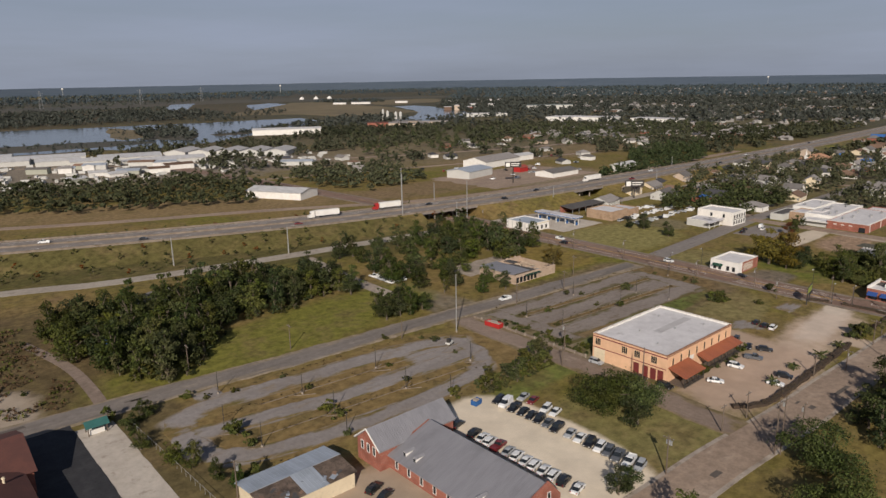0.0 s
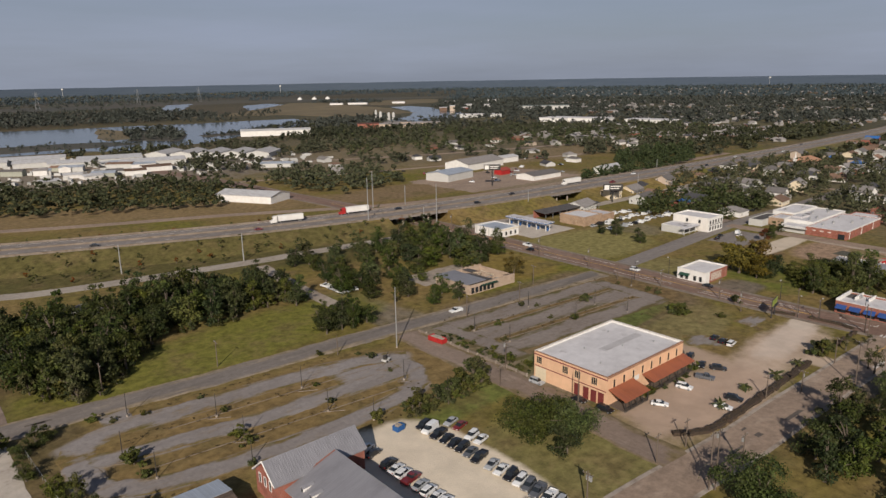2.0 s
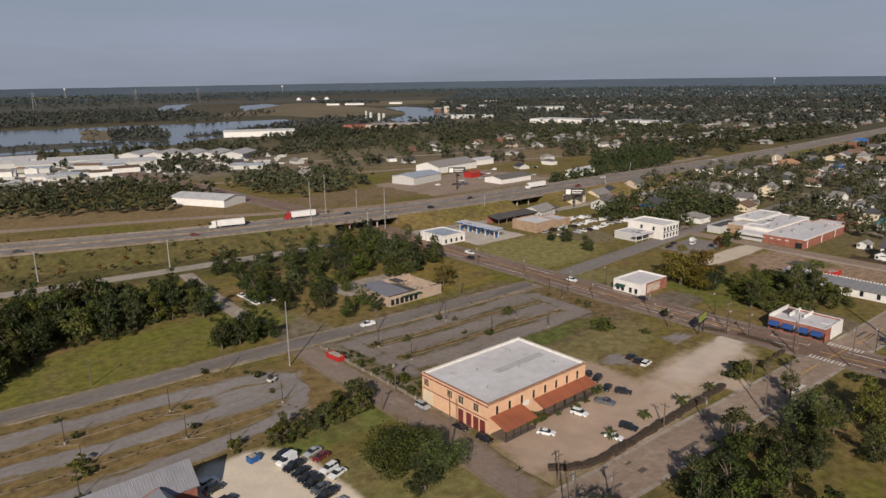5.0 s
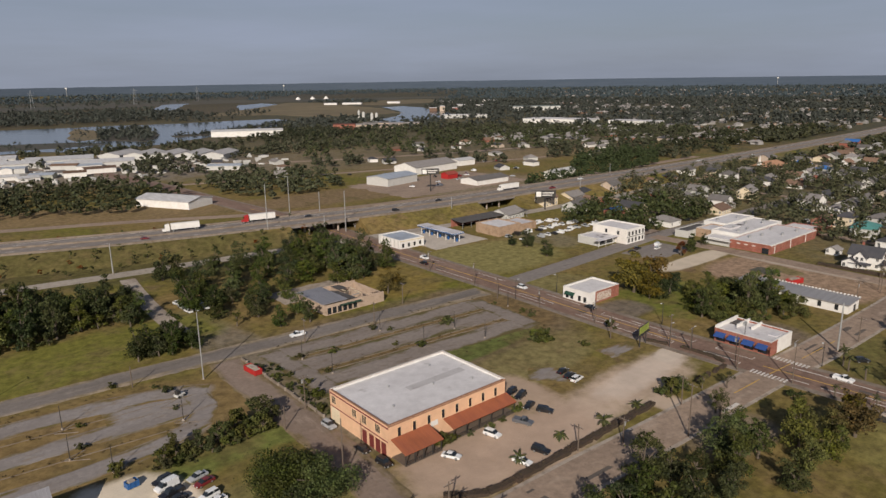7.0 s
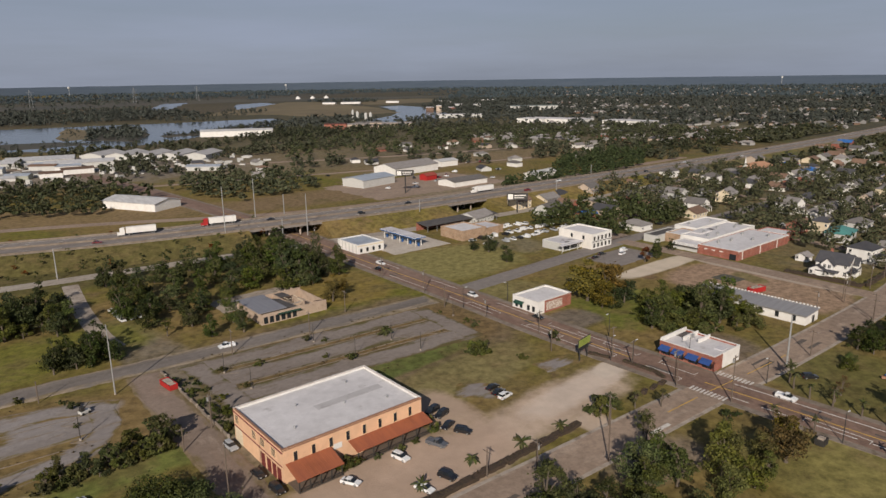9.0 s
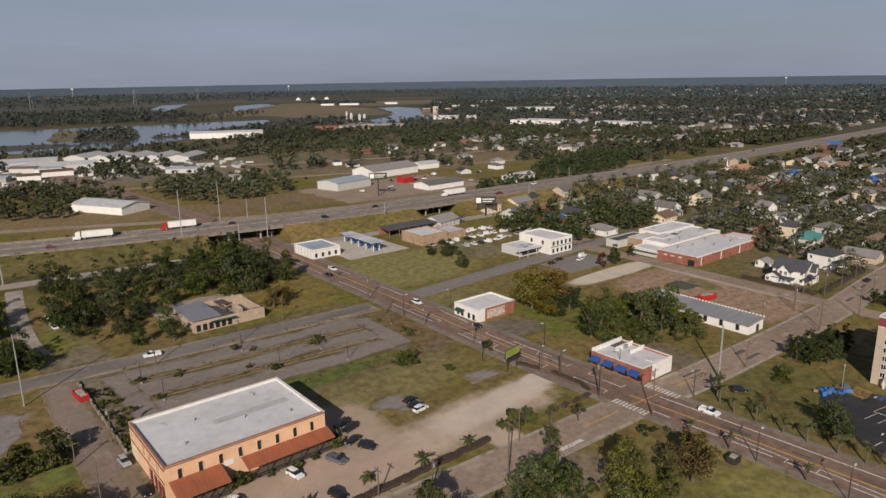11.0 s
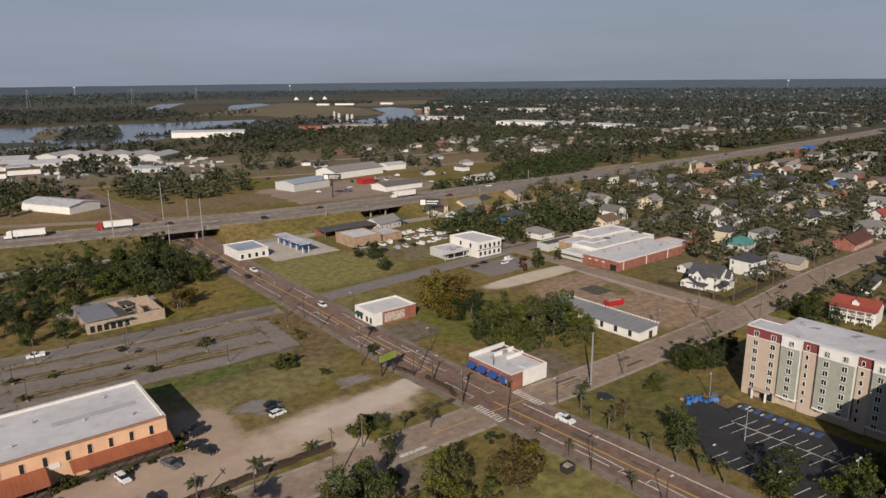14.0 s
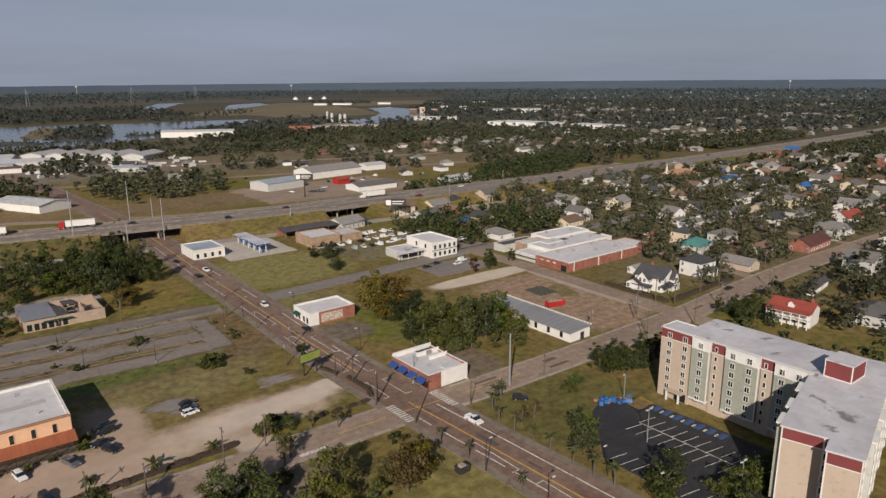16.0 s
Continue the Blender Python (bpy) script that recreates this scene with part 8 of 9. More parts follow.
# rows of young trees on the highway bank
rng = random.Random(41)
BANK_FACE = 14 + 2.6 * 6
brng = np.random.default_rng(42)
bank_green, bank_red, bank_stems = [], [], Mesh()
for o in (18.5, 25.0, 31.0, 38.0, 46.0, -19.5, -27.0):
    x = -30 + rng.uniform(0, 6)
    while x < 252:
        i = along(x)
        q = hwy_line[i] - sides(hwy_line)[i] * (o + rng.uniform(-1.6, 1.6))
        x += rng.uniform(7.5, 12.5)
        if rng.random() < 0.14 or abs(q.x - 8) < 20 and abs(o) < 34 or near_line(q.x, q.y, [(-300, 440), (-100, 350), (35, 306), (72, 292), (142, 280), (250, 267)], 6.5) or near_line(q.x, q.y, [(-200, 575), (0, 480), (100, 428), (187, 393), (250, 362)], 7) or q.y < 282 and q.x > 100:
            continue
        z = max(0.0, (BANK_FACE - abs(o)) / 2.6 - 0.2) if abs(o) < BANK_FACE else 0.0
        h = rng.uniform(2.4, 4.0)
        crown = leaf_cloud(brng, tree_lobes(brng, h, h * 0.42, 5, 0.3), 110, 0.25) + np.array([q.x, q.y, z])
        (bank_red if rng.random() < 0.2 else bank_green).append(crown)
        bank_stems.rod((q.x, q.y, z - 0.1), (q.x, q.y, z + h * 0.55), 0.08, 0.04, 5)
for nm, clouds, leaves in (("bank_saplings", bank_green, LEAF_SHRUB), ("bank_saplings", bank_red, LEAF_RED)):
    tagged(part(nm, cloud_mesh("sapling_crowns", np.concatenate(clouds), leaves), None), "rows of %s saplings on the grassy highway bank" % ("rust-red" if leaves is LEAF_RED else "dull green"), "saplings", kind="stuff")
tagged(part("sapling_stems", bank_stems, BARK), "thin stems of the saplings on the highway bank", "saplings", kind="stuff")

for x, y, s in ((162.8, 84.6, 1.1), (164.6, 85.2, 1.4), (165.8, 84.4, 1.0), (175.8, 82.6, 0.9), (186.6, 84.5, 1.3), (188.2, 88.5, 1.2), (170.4, 83.6, 0.7), (180.5, 83.4, 0.8)):
    tree("shrub_%d" % (int(x) % 2), x, y, s, "dark green bush beside the porch", "shrub", "porch bushes", 0.0)
# weeds along the crumbling lot edges
wrng = np.random.default_rng(90)
weed = []
for (x0, x1, y0, k) in ((56, 108, 149.5, 60), (56, 126, 133.6, 60), (58, 128, 162.5, 40), (50, 126, 120.5, 40), (164, 236, 147.6, 60), (164, 236, 134.9, 60), (160, 238, 159.5, 40), (160, 238, 121, 50)):
    for _ in range(k // 2):
        x = wrng.uniform(x0, x1)
        y = y0 - 0.07 * (x - (x0 + x1) / 2) + wrng.normal() * 0.9
        h = wrng.uniform(0.15, 0.5)
        weed.append(leaf_cloud(wrng, [(x, y, h * 0.4, h * 1.3)], 12, 0.13, 0.5))
tagged(part("lot_weeds", cloud_mesh("lot_weeds", np.concatenate(weed), LEAF_BARE), None), "dry weeds growing along the broken lot edges", "weeds", kind="stuff")
srng, scrub_dry, scrub_green = np.random.default_rng(91), [], []
for _ in range(2200):
    x, y = srng.uniform(-45, 36), srng.uniform(178, 262)
    if x > 31 + 3 * math.sin(y * 0.2) or near_line(x, y, WEST, 7) or noise.noise((x * 0.06, y * 0.06, 3.3)) < -0.12:
        continue
    h = srng.uniform(0.3, 1.1)
    (scrub_green if srng.random() < 0.35 else scrub_dry).append(leaf_cloud(srng, [(x, y, h * 0.5, h * 1.1)], 9, 0.3, 0.7))
for clouds, leaves, word in ((scrub_dry, LEAF_BARE, "brown dry"), (scrub_green, LEAF_SHRUB, "dull green")):
    tagged(part("waste_ground_scrub", cloud_mesh("waste_ground_scrub", np.concatenate(clouds), leaves), None), "%s scrub and tall weeds on waste ground" % word, "scrub", kind="stuff")
wood_tarp = thing("blue_tarpaulin", "blue tarpaulin sheet under the trees", "tarpaulin", (48.6, 221.6, 0))
part("sheet", Mesh().gable(-2.2, -1.6, 2.2, 1.6, 1.0, 2.0, "x", 0.2, 0.06), TARP_BLUE, wood_tarp)
# palms
for i, (x, y, h, s) in enumerate(((170.5, 68.5, 1.3, 1.1), (184.5, 69, 1.4, 1.2), (197, 66.9, 1.3, 1.2), (209.5, 66.4, 1.2, 1.1), (273, 43.5, 4.2, 1.0), (270, 41, 4.4, 1.0), (276, 44.5, 4.0, 1.0), (267.5, 36, 3.6, 0.8), (267.2, 30.5, 3.8, 0.8), (266.9, 24, 3.6, 0.8), (266.8, 18.7, 4.0, 0.85), (266.8, 12.3, 4.0, 0.85), (267.2, 7, 4.2, 0.9), (267.6, 2, 4.2, 0.9), (270.5, -6, 4.2, 0.9), (250.4, 37, 3.4, 0.7), (251, 28, 3.4, 0.7), (251.5, 12, 3.4, 0.7))):
    palm(x, y, h, s, seed=i)
# clipped hedges round the sandy lot
hedge("hedge", "dark clipped hedge along the sandy lot", [(150.5, 69.6), (154, 66.8), (158, 64.9), (165, 64.3), (190, 64.5), (214, 65)], 1.7, 1.0, MULCH, LEAF_BARE, 2)
hedge("hedge", "dark clipped hedge along the main street", [(251.5, 80), (252, 70), (250.5, 66)], 1.2, 1.0, MULCH, LEAF_OAK, 3)
for x0, x1 in ((246.5, 249), (242.5, 245), (238.5, 241), (234, 237)):
    hedge("hedge", "short clipped hedge along the sandy lot", [(x0, 64.6), (x1, 65.2)], 1.2, 0.8, MULCH, LEAF_BARE, int(x0))
hedge("hedge", "clipped hedge under the billboard", [(249, 90), (250.5, 84)], 1.2, 0.9, MULCH, LEAF_OAK, 9)
hedge("hedge", "long clipped hedge round the Victorian houses", [(375.5, 63), (376, 91)], 1.9, 1.6, MULCH, LEAF_OAK, 5)
hedge("hedge", "long clipped hedge along the cross street", [(378, 62.2), (420, 63.6)], 1.9, 1.6, MULCH, LEAF_OAK, 6)
grove([(376, 22), (398, 40), (380, 46), (374, 40)], 9, 3.5, DARK, "dark tree beside the red-roofed house", seed=27, smin=0.5, smax=0.7, check=False)


# ---- far woods ----
def woods(name, label, count, place, quads, size, height, leaves, seed, layers=1):
    """Many far tree crowns in one mesh."""
    rng = np.random.default_rng(seed)
    forms = [leaf_cloud(rng, tree_lobes(rng, 1.0, 0.5, 4 if quads < 30 else 7 if quads < 100 else 14, 0.16), quads, size, 0.9, 0.5).reshape(-1, 3) for _ in range(6)]
    out = []
    spots = place(rng, count)
    for x, y in spots:
        f = forms[rng.integers(6)]
        a, h = rng.random() * 6.28, height * rng.uniform(0.6, 1.15)
        w = h * rng.uniform(0.85, 1.25)
        c, s = math.cos(a) * w, math.sin(a) * w
        out.append(np.stack([x + f[:, 0] * c - f[:, 1] * s, y + f[:, 0] * s + f[:, 1] * c, f[:, 2] * h], 1))
    ob = new(name, cloud_mesh(name, np.concatenate(out), leaves))
    return tagged(ob, label, "woods", kind="stuff")


def wet(x, y):
    """True over the river and most of the open marsh."""
    if any(inside(x, y, p) for p in RIVER.values()):
        return True
    if x < 480 and 840 < y < 1010:
        return True
    if y > 1180 and y > 1.02 * x + 180 and y < 3000:
        return not inside(x, y, [(-300, 1500), (200, 1460), (660, 1440), (760, 1800), (300, 2060), (-300, 2150)]) and noise.noise((x * 0.004, y * 0.004, 2.2)) < 0.42
    return False


def scatter(rmin, rmax, amin, amax, power, cover):
    def place(rng, count):
        out = []
        while len(out) < count:
            a, q = rng.uniform(amin, amax), rmin + (rmax - rmin) * rng.random() ** power
            x, y = 200 + q * math.cos(a), 100 + q * math.sin(a)
            if noise.noise((x * 0.006, y * 0.006, 4.2)) + 0.6 * noise.noise((x * 0.02, y * 0.02, 1.2)) < cover or wet(x, y) or near_line(x, y, HIGHWAY, 36) or near_line(x, y, MAIN, 12):
                continue
            if q < 1000 and (not free(x, y, 5) or (y > 290 and y < 460 and 250 < x < 480) or inside(x, y, [(50, 470), (210, 395), (330, 350), (480, 330), (480, 300), (-50, 380)])):
                continue
            out.append((x, y))
        return out
    return place


def within(poly, gap, reach=1.5):
    def place(rng, count):
        out, tries = [], 0
        xs, ys = [p[0] for p in poly], [p[1] for p in poly]
        while len(out) < count and tries < 40 * count:
            tries += 1
            x, y = rng.uniform(min(xs), max(xs)), rng.uniform(min(ys), max(ys))
            if inside(x, y, poly) and free(x, y, reach) and not any((x - a) ** 2 + (y - b) ** 2 < gap * gap for a, b in out):
                out.append((x, y))
        return out
    return place


for nm, label, count, poly, gap, leaves in (
    ("woods_between_houses", "leafy trees between the houses", 330, [(400, 55), (660, 40), (660, 275), (470, 275), (425, 170), (425, 110)], 7.5, LEAF_TOWN),
    ("woods_south_houses", "leafy trees round the southern houses", 150, [(385, 45), (660, 40), (660, -70), (400, -60)], 7.5, LEAF_TOWN),
    ("woods_behind_shops", "dense dark trees behind the shops", 60, [(366, 175), (440, 172), (455, 205), (420, 240), (360, 215)], 5.0, LEAF_OAK),
    ("woods_behind_apartment", "dark trees behind the apartment building", 34, [(330, -70), (375, -70), (372, 28), (352, 30), (332, 20)], 5.5, LEAF_OAK),
    ("woods_north_bank", "ragged wood beyond the highway", 260, [(100, 462), (205, 415), (262, 470), (255, 540), (80, 610), (20, 540)], 6.0, LEAF_TOWN),
    ("woods_north_lane", "loose trees beyond the highway", 110, [(270, 400), (350, 420), (372, 500), (300, 560), (262, 470)], 5.5, LEAF_TOWN),
    ("woods_mid_town", "dense trees round the houses beyond the highway", 420, [(400, 570), (560, 520), (760, 450), (1000, 470), (1000, 560), (760, 780), (520, 800)], 7.0, LEAF_TOWN),
    ("woods_mill", "dense trees before the mill sheds", 170, [(520, 800), (640, 830), (800, 860), (760, 890), (640, 880), (560, 900), (470, 880)], 6.0, LEAF_TOWN),
    ("woods_highway_north", "dense dark trees along the far highway side", 150, [(700, 345), (980, 360), (1150, 400), (1050, 450), (780, 420)], 6.5, LEAF_TOWN),
    ("woods_highway_side", "dense dark trees beside the highway", 150, [(430, 318), (470, 306), (600, 318), (720, 385), (640, 420), (520, 350)], 5.6, LEAF_OAK),
):
    woods(nm, label, count, within(poly, gap), 90 if "mid_town" in nm or "mill" in nm or "north" in nm else 165, 0.09 if "mid_town" in nm or "mill" in nm or "north" in nm else 0.066, 10, leaves, count)
woods("woods_beyond_highway", "patchy woods beyond the highway", 2300, scatter(470, 1000, 0.0, 1.6, 0.8, -0.12), 54, 0.13, 9.0, LEAF_TOWN, 61)
woods("woods_house_district", "trees among far houses", 1200, scatter(460, 950, -0.35, 0.42, 0.8, -0.25), 54, 0.13, 9.0, LEAF_TOWN, 62)
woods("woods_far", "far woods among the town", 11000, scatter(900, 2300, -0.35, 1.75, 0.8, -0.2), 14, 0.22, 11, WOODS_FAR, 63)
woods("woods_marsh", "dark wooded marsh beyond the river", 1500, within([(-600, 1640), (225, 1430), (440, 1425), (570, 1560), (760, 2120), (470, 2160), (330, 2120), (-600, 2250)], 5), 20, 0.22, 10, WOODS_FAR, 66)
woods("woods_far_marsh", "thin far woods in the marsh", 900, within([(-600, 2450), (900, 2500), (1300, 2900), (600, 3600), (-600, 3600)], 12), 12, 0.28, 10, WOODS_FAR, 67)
for nm, count, poly, tall in (("trees", 130, ISLANDS["trees"], 10), ("strip", 170, ISLANDS["strip"], 5), ("bank", 90, ISLANDS["bank"], 6), ("reeds", 30, ISLANDS["reeds"], 4), ("marsh_edge", 60, [(600, 1440), (760, 1440), (900, 1640), (840, 1740), (700, 1560)], 8)):
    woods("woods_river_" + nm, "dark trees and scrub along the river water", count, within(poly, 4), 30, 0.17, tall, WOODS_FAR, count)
woods("woods_horizon", "woods towards the horizon, their colour blued by haze", 12000, scatter(2200, 4620, -0.30, 1.85, 0.9, -0.3), 7, 0.36, 11, WOODS_HORIZON, 64)
# strip that fills up to the horizon, distance haze painted in as its blue
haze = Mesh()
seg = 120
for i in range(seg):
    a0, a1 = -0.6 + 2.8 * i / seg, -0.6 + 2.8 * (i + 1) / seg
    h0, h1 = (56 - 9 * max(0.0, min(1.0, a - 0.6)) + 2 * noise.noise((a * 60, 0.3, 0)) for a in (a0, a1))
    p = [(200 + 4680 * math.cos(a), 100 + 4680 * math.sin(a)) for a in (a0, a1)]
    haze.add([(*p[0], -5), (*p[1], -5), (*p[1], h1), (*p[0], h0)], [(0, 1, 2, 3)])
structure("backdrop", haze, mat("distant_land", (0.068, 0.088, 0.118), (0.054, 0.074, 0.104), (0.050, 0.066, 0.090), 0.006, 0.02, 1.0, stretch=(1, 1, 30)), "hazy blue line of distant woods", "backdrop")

# ---- vehicles ----
ROW = "parked on the pale gravel lot"
for (y, k, c) in ((111.3, "suv", "white"), (108.6, "sedan", "black"), (103, "suv", "black"), (100.3, "sedan", "white"), (97.9, "suv", "white"), (95.4, "pickup", "red"), (92.4, "sedan", "silver"), (89.8, "suv", "white"), (87.3, "sedan", "white"), (84.9, "suv", "white"), (82.4, "sedan", "white"), (79.8, "suv", "white"), (77.1, "suv", "black"), (73.6, "sedan", "white")):
    car(k, c, 95.2, y, 14, ROW)
for (y, k, c) in ((110.6, "suv", "black"), (108.1, "van", "white"), (105.2, "pickup", "black"), (102.4, "sedan", "black"), (99.8, "sedan", "black"), (97.2, "suv", "black"), (94.6, "sedan", "grey"), (91.8, "pickup", "black"), (88.0, "sedan", "silver"), (85.3, "sedan", "white"), (82.5, "suv", "black"), (79.9, "suv", "white"), (77.6, "suv", "grey"), (75.2, "pickup", "grey"), (72.4, "pickup", "white"), (69.8, "suv", "silver")):
    car(k, c, 111.0, y, 194, ROW)
for x, y, k, c in ((117, 107.7, "sedan", "silver"), (117.3, 104.8, "sedan", "red"), (116.2, 99.6, "suv", "white"), (116.6, 97, "sedan", "white")):
    car(k, c, x, y, 194, "parked on the grass edge of the lot", 0.0)
car("suv", "black", 65.6, 101, 20, "parked beside the damaged shed", 0.0)
car("sedan", "black", 66.0, 97.8, 20, "parked beside the damaged shed", 0.0)
for x, y, k, c, r in ((161.1, 79.4, "sedan", "white", -62), (174, 80.2, "suv", "white", -78), (183.4, 79.6, "pickup", "grey", -70), (191.4, 79.9, "suv", "black", -62), (190.4, 84.2, "sedan", "black", -160), (192.6, 89.2, "suv", "black", -165), (192.2, 92.2, "suv", "black", -165), (177.0, 68.3, "suv", "black", -75), (170.9, 68.0, "sedan", "white", -75), (212.1, 91.9, "sedan", "black", 8), (211.3, 88.9, "sedan", "black", 8), (211, 86.2, "suv", "white", 8)):
    car(k, c, x, y, r, "parked on the sandy lot beside the warehouse", 0.0)
for x, y, k, c in ((148.2, 94.2, "sedan", "black"), (148.6, 86.6, "suv", "black"), (148.2, 108.2, "suv", "silver")):
    car(k, c, x, y, -86, "parked along the side street", 0.08)
for x, y, k, c, r in ((262.6, 39.5, "pickup", "white", -88), (279.4, 41, "suv", "black", -40), (171, 165.4, "pickup", "white", 176), (259.6, 212, "pickup", "white", -92), (253.6, 205, "suv", "black", 90), (260, 120, "sedan", "black", -90), (407, 57, "sedan", "black", 2), (259.5, 152, "suv", "white", -90), (254, 235, "sedan", "black", 90)):
    car(k, c, x, y, r, "standing on the street", 0.13 if x > 250 and x < 265 else 0.08 if x < 250 else 0.02 if x < 300 else 0.12, "street cars")
for x, y, k, c, r in ((371, 178, "sedan", "black", 0), (377, 182, "sedan", "black", 5), (381, 187, "pickup", "white", 0), (350, 152, "suv", "white", 10), (355, 155, "van", "white", 10), (343, 158, "sedan", "black", 0), (336, 156, "sedan", "black", 0)):
    car(k, c, x, y, r, "parked on a pale lot beside the shops", 0.06)
rng = random.Random(12)
for i in range(34):
    x, y = 318 + (i % 12) * 5.2 + rng.uniform(-1, 1), 206 + (i // 12) * 11 + rng.uniform(-1.5, 1.5)
    if free(x, y, 2.5):
        car(rng.choice(("van", "van", "suv", "pickup")), rng.choice(("white", "white", "white", "black", "silver")), x, y, rng.choice((80, 95, 0)), "parked in the yard behind the office", 0.0, "yard vehicles", True)
for i in range(8):
    car(rng.choice(("suv", "sedan", "pickup")), rng.choice(("white", "silver", "white")), 153.5 + (i % 3) * 3.0, 212 + (i // 3) * 5.4, 95, "parked under trees beside the driveway", 0.0, "driveway cars", True)
for i in range(46):
    x, y = rng.uniform(380, 560), rng.uniform(360, 480)
    if free(x, y, 3) and not near_line(x, y, HIGHWAY, 40):
        car(rng.choice(("van", "suv", "sedan", "pickup")), rng.choice(("white", "white", "silver", "black", "red")), x, y, rng.uniform(0, 180), "parked in a yard beyond the highway", 0.05, "far yard vehicles", True)
for i in range(40):
    x, y = rng.uniform(400, 640), rng.uniform(40, 260)
    if free(x, y, 2):
        car(rng.choice(("suv", "sedan", "pickup")), rng.choice(("white", "silver", "black", "grey", "red")), x, y, rng.choice((0, 90)), "parked beside a house", 0.0, "house cars", True)


def semi_truck(x, o, cab, rz_flip, label):
    i = along(x)
    p, s = hwy_line[i], sides(hwy_line)[i]
    q = p + s * o
    d = hwy_line[i + 1] - hwy_line[i]
    ob = thing("semi_truck", label, "truck", (q.x, q.y, q.z + 0.02), math.degrees(math.atan2(d.y, d.x)) + rz_flip, "highway trucks")
    part("trailer", Mesh().box(-9, -1.28, 1.15, 4.6, 1.28, 4.05), WHITE_PAINT, ob, "plain white box trailer")
    tr = Mesh().box(5.2, -1.2, 0.55, 8.6, 1.2, 1.6).box(5.2, -1.2, 1.6, 7.4, 1.2, 3.4)
    tr.add([(5.2, -1.15, 3.4), (7.4, -1.15, 3.4), (7.4, 1.15, 3.4), (5.2, 1.15, 3.4), (5.2, -1.0, 4.0), (6.2, -1.0, 3.9), (6.2, 1.0, 3.9), (5.2, 1.0, 4.0)], [(4, 5, 6, 7), (0, 1, 5, 4), (1, 2, 6, 5), (2, 3, 7, 6), (3, 0, 4, 7)])
    part("cab", tr, cab, ob)
    part("windscreen", Mesh().box(7.38, -1.0, 2.3, 7.44, 1.0, 3.2), GLASS, ob)
    for wx in (-8, -6.8, 3.4, 5.6, 7.9):
        for sy in (-1.05, 1.05):
            w = part("wheel", TYRE, None, ob)
            w.matrix_basis = pose(wx, sy, 0.5) @ Matrix.Diagonal((1.5, 1.3, 1.5, 1))
            part("rim", RIM, None, w)
    return ob


semi_truck(190, 7, WHITE_PAINT, 180, "white semi-trailer truck on the highway")
semi_truck(228, 9.5, RED_PAINT, 180, "white trailer truck with a red cab on the highway")
semi_truck(396, 8, WHITE_PAINT, 180, "white semi-trailer truck on the highway")
for x, o, k, c in ((60, 4.5, "pickup", "white"), (100, -7, "sedan", "black"), (172, -5, "sedan", "red"), (255, 6, "sedan", "black"), (300, -6, "suv", "black"), (335, 5, "sedan", "black"), (420, -8, "pickup", "red"), (470, 7, "suv", "white"), (560, -6, "suv", "black"), (640, 6, "sedan", "white"), (720, -6, "suv", "white"), (800, 7, "sedan", "black")):
    i = along(x)
    p, s = hwy_line[i], sides(hwy_line)[i]
    d = hwy_line[i + 1] - hwy_line[i]
    q = p + s * o
    car(k, c, q.x, q.y, math.degrees(math.atan2(d.y, d.x)) + (180 if o > 0 else 0), "on the highway", q.z + 0.02, "highway cars", True)


# ---- loose things ----
def dumpster(x, y, rz, paint, label, size=(6.0, 2.3, 1.6)):
    ob = thing("dumpster", label, "dumpster", (x, y, 0.09), rz)
    L, W, H = size
    m = Mesh()
    m.box(-L / 2, -W / 2, 0.15, L / 2, W / 2, 0.3).box(-L / 2, -W / 2, 0.3, L / 2, -W / 2 + 0.1, H).box(-L / 2, W / 2 - 0.1, 0.3, L / 2, W / 2, H).box(-L / 2, -W / 2 + 0.1, 0.3, -L / 2 + 0.1, W / 2 - 0.1, H).box(L / 2 - 0.1, -W / 2 + 0.1, 0.3, L / 2, W / 2 - 0.1, H)
    part("bin", m, paint, ob)
    ribs = Mesh()
    for i in range(int(L)):
        for s in (-1, 1):
            ribs.box(-L / 2 + 0.4 + i, s * (W / 2 + 0.03) - 0.05, 0.2, -L / 2 + 0.5 + i, s * (W / 2 + 0.03) + 0.05, H)
    part("ribs", ribs, paint, ob)
    part("rubbish", Mesh().box(-L / 2 + 0.15, -W / 2 + 0.15, 0.3, L / 2 - 0.15, W / 2 - 0.15, H - 0.25).box(-L / 4, -W / 3, H - 0.3, L / 5, W / 3, H + 0.2), CONCRETE, ob, "pale rubble")
    return ob


dumpster(148.3, 148.9, -84, RED_PAINT, "red open-top skip full of rubble on the street")
dumpster(341, 86, -12, RED_PAINT, "red open-top skip on the bare field", (7.0, 2.6, 2.0))
dumpster(105.9, 113.4, 10, BLUE_PAINT, "small blue rubbish skip beside the lot", (2.4, 1.7, 1.4))
dumpster(246.7, 24.8, 0, DARK_METAL, "dark rubbish skip beside the main street", (2.6, 1.9, 1.6))

bb = thing("billboard", "lime-green billboard on dark steel posts", "billboard", (245.1, 88.9, 0), 11)
for px in (-2.2, 2.2):
    part("post", Mesh().rod((px, 0, 0), (px, 0, 6.2), 0.2, 0.2, 8), DARK_METAL, bb)
part("panel", Mesh().box(-3.5, -0.25, 4.2, 3.5, 0.0, 6.5), DARK_METAL, bb)
part("poster", Mesh().box(-3.4, -0.30, 4.3, 3.4, -0.252, 6.4), YELLOWGREEN, bb, "lime-green poster face")
bars = Mesh()
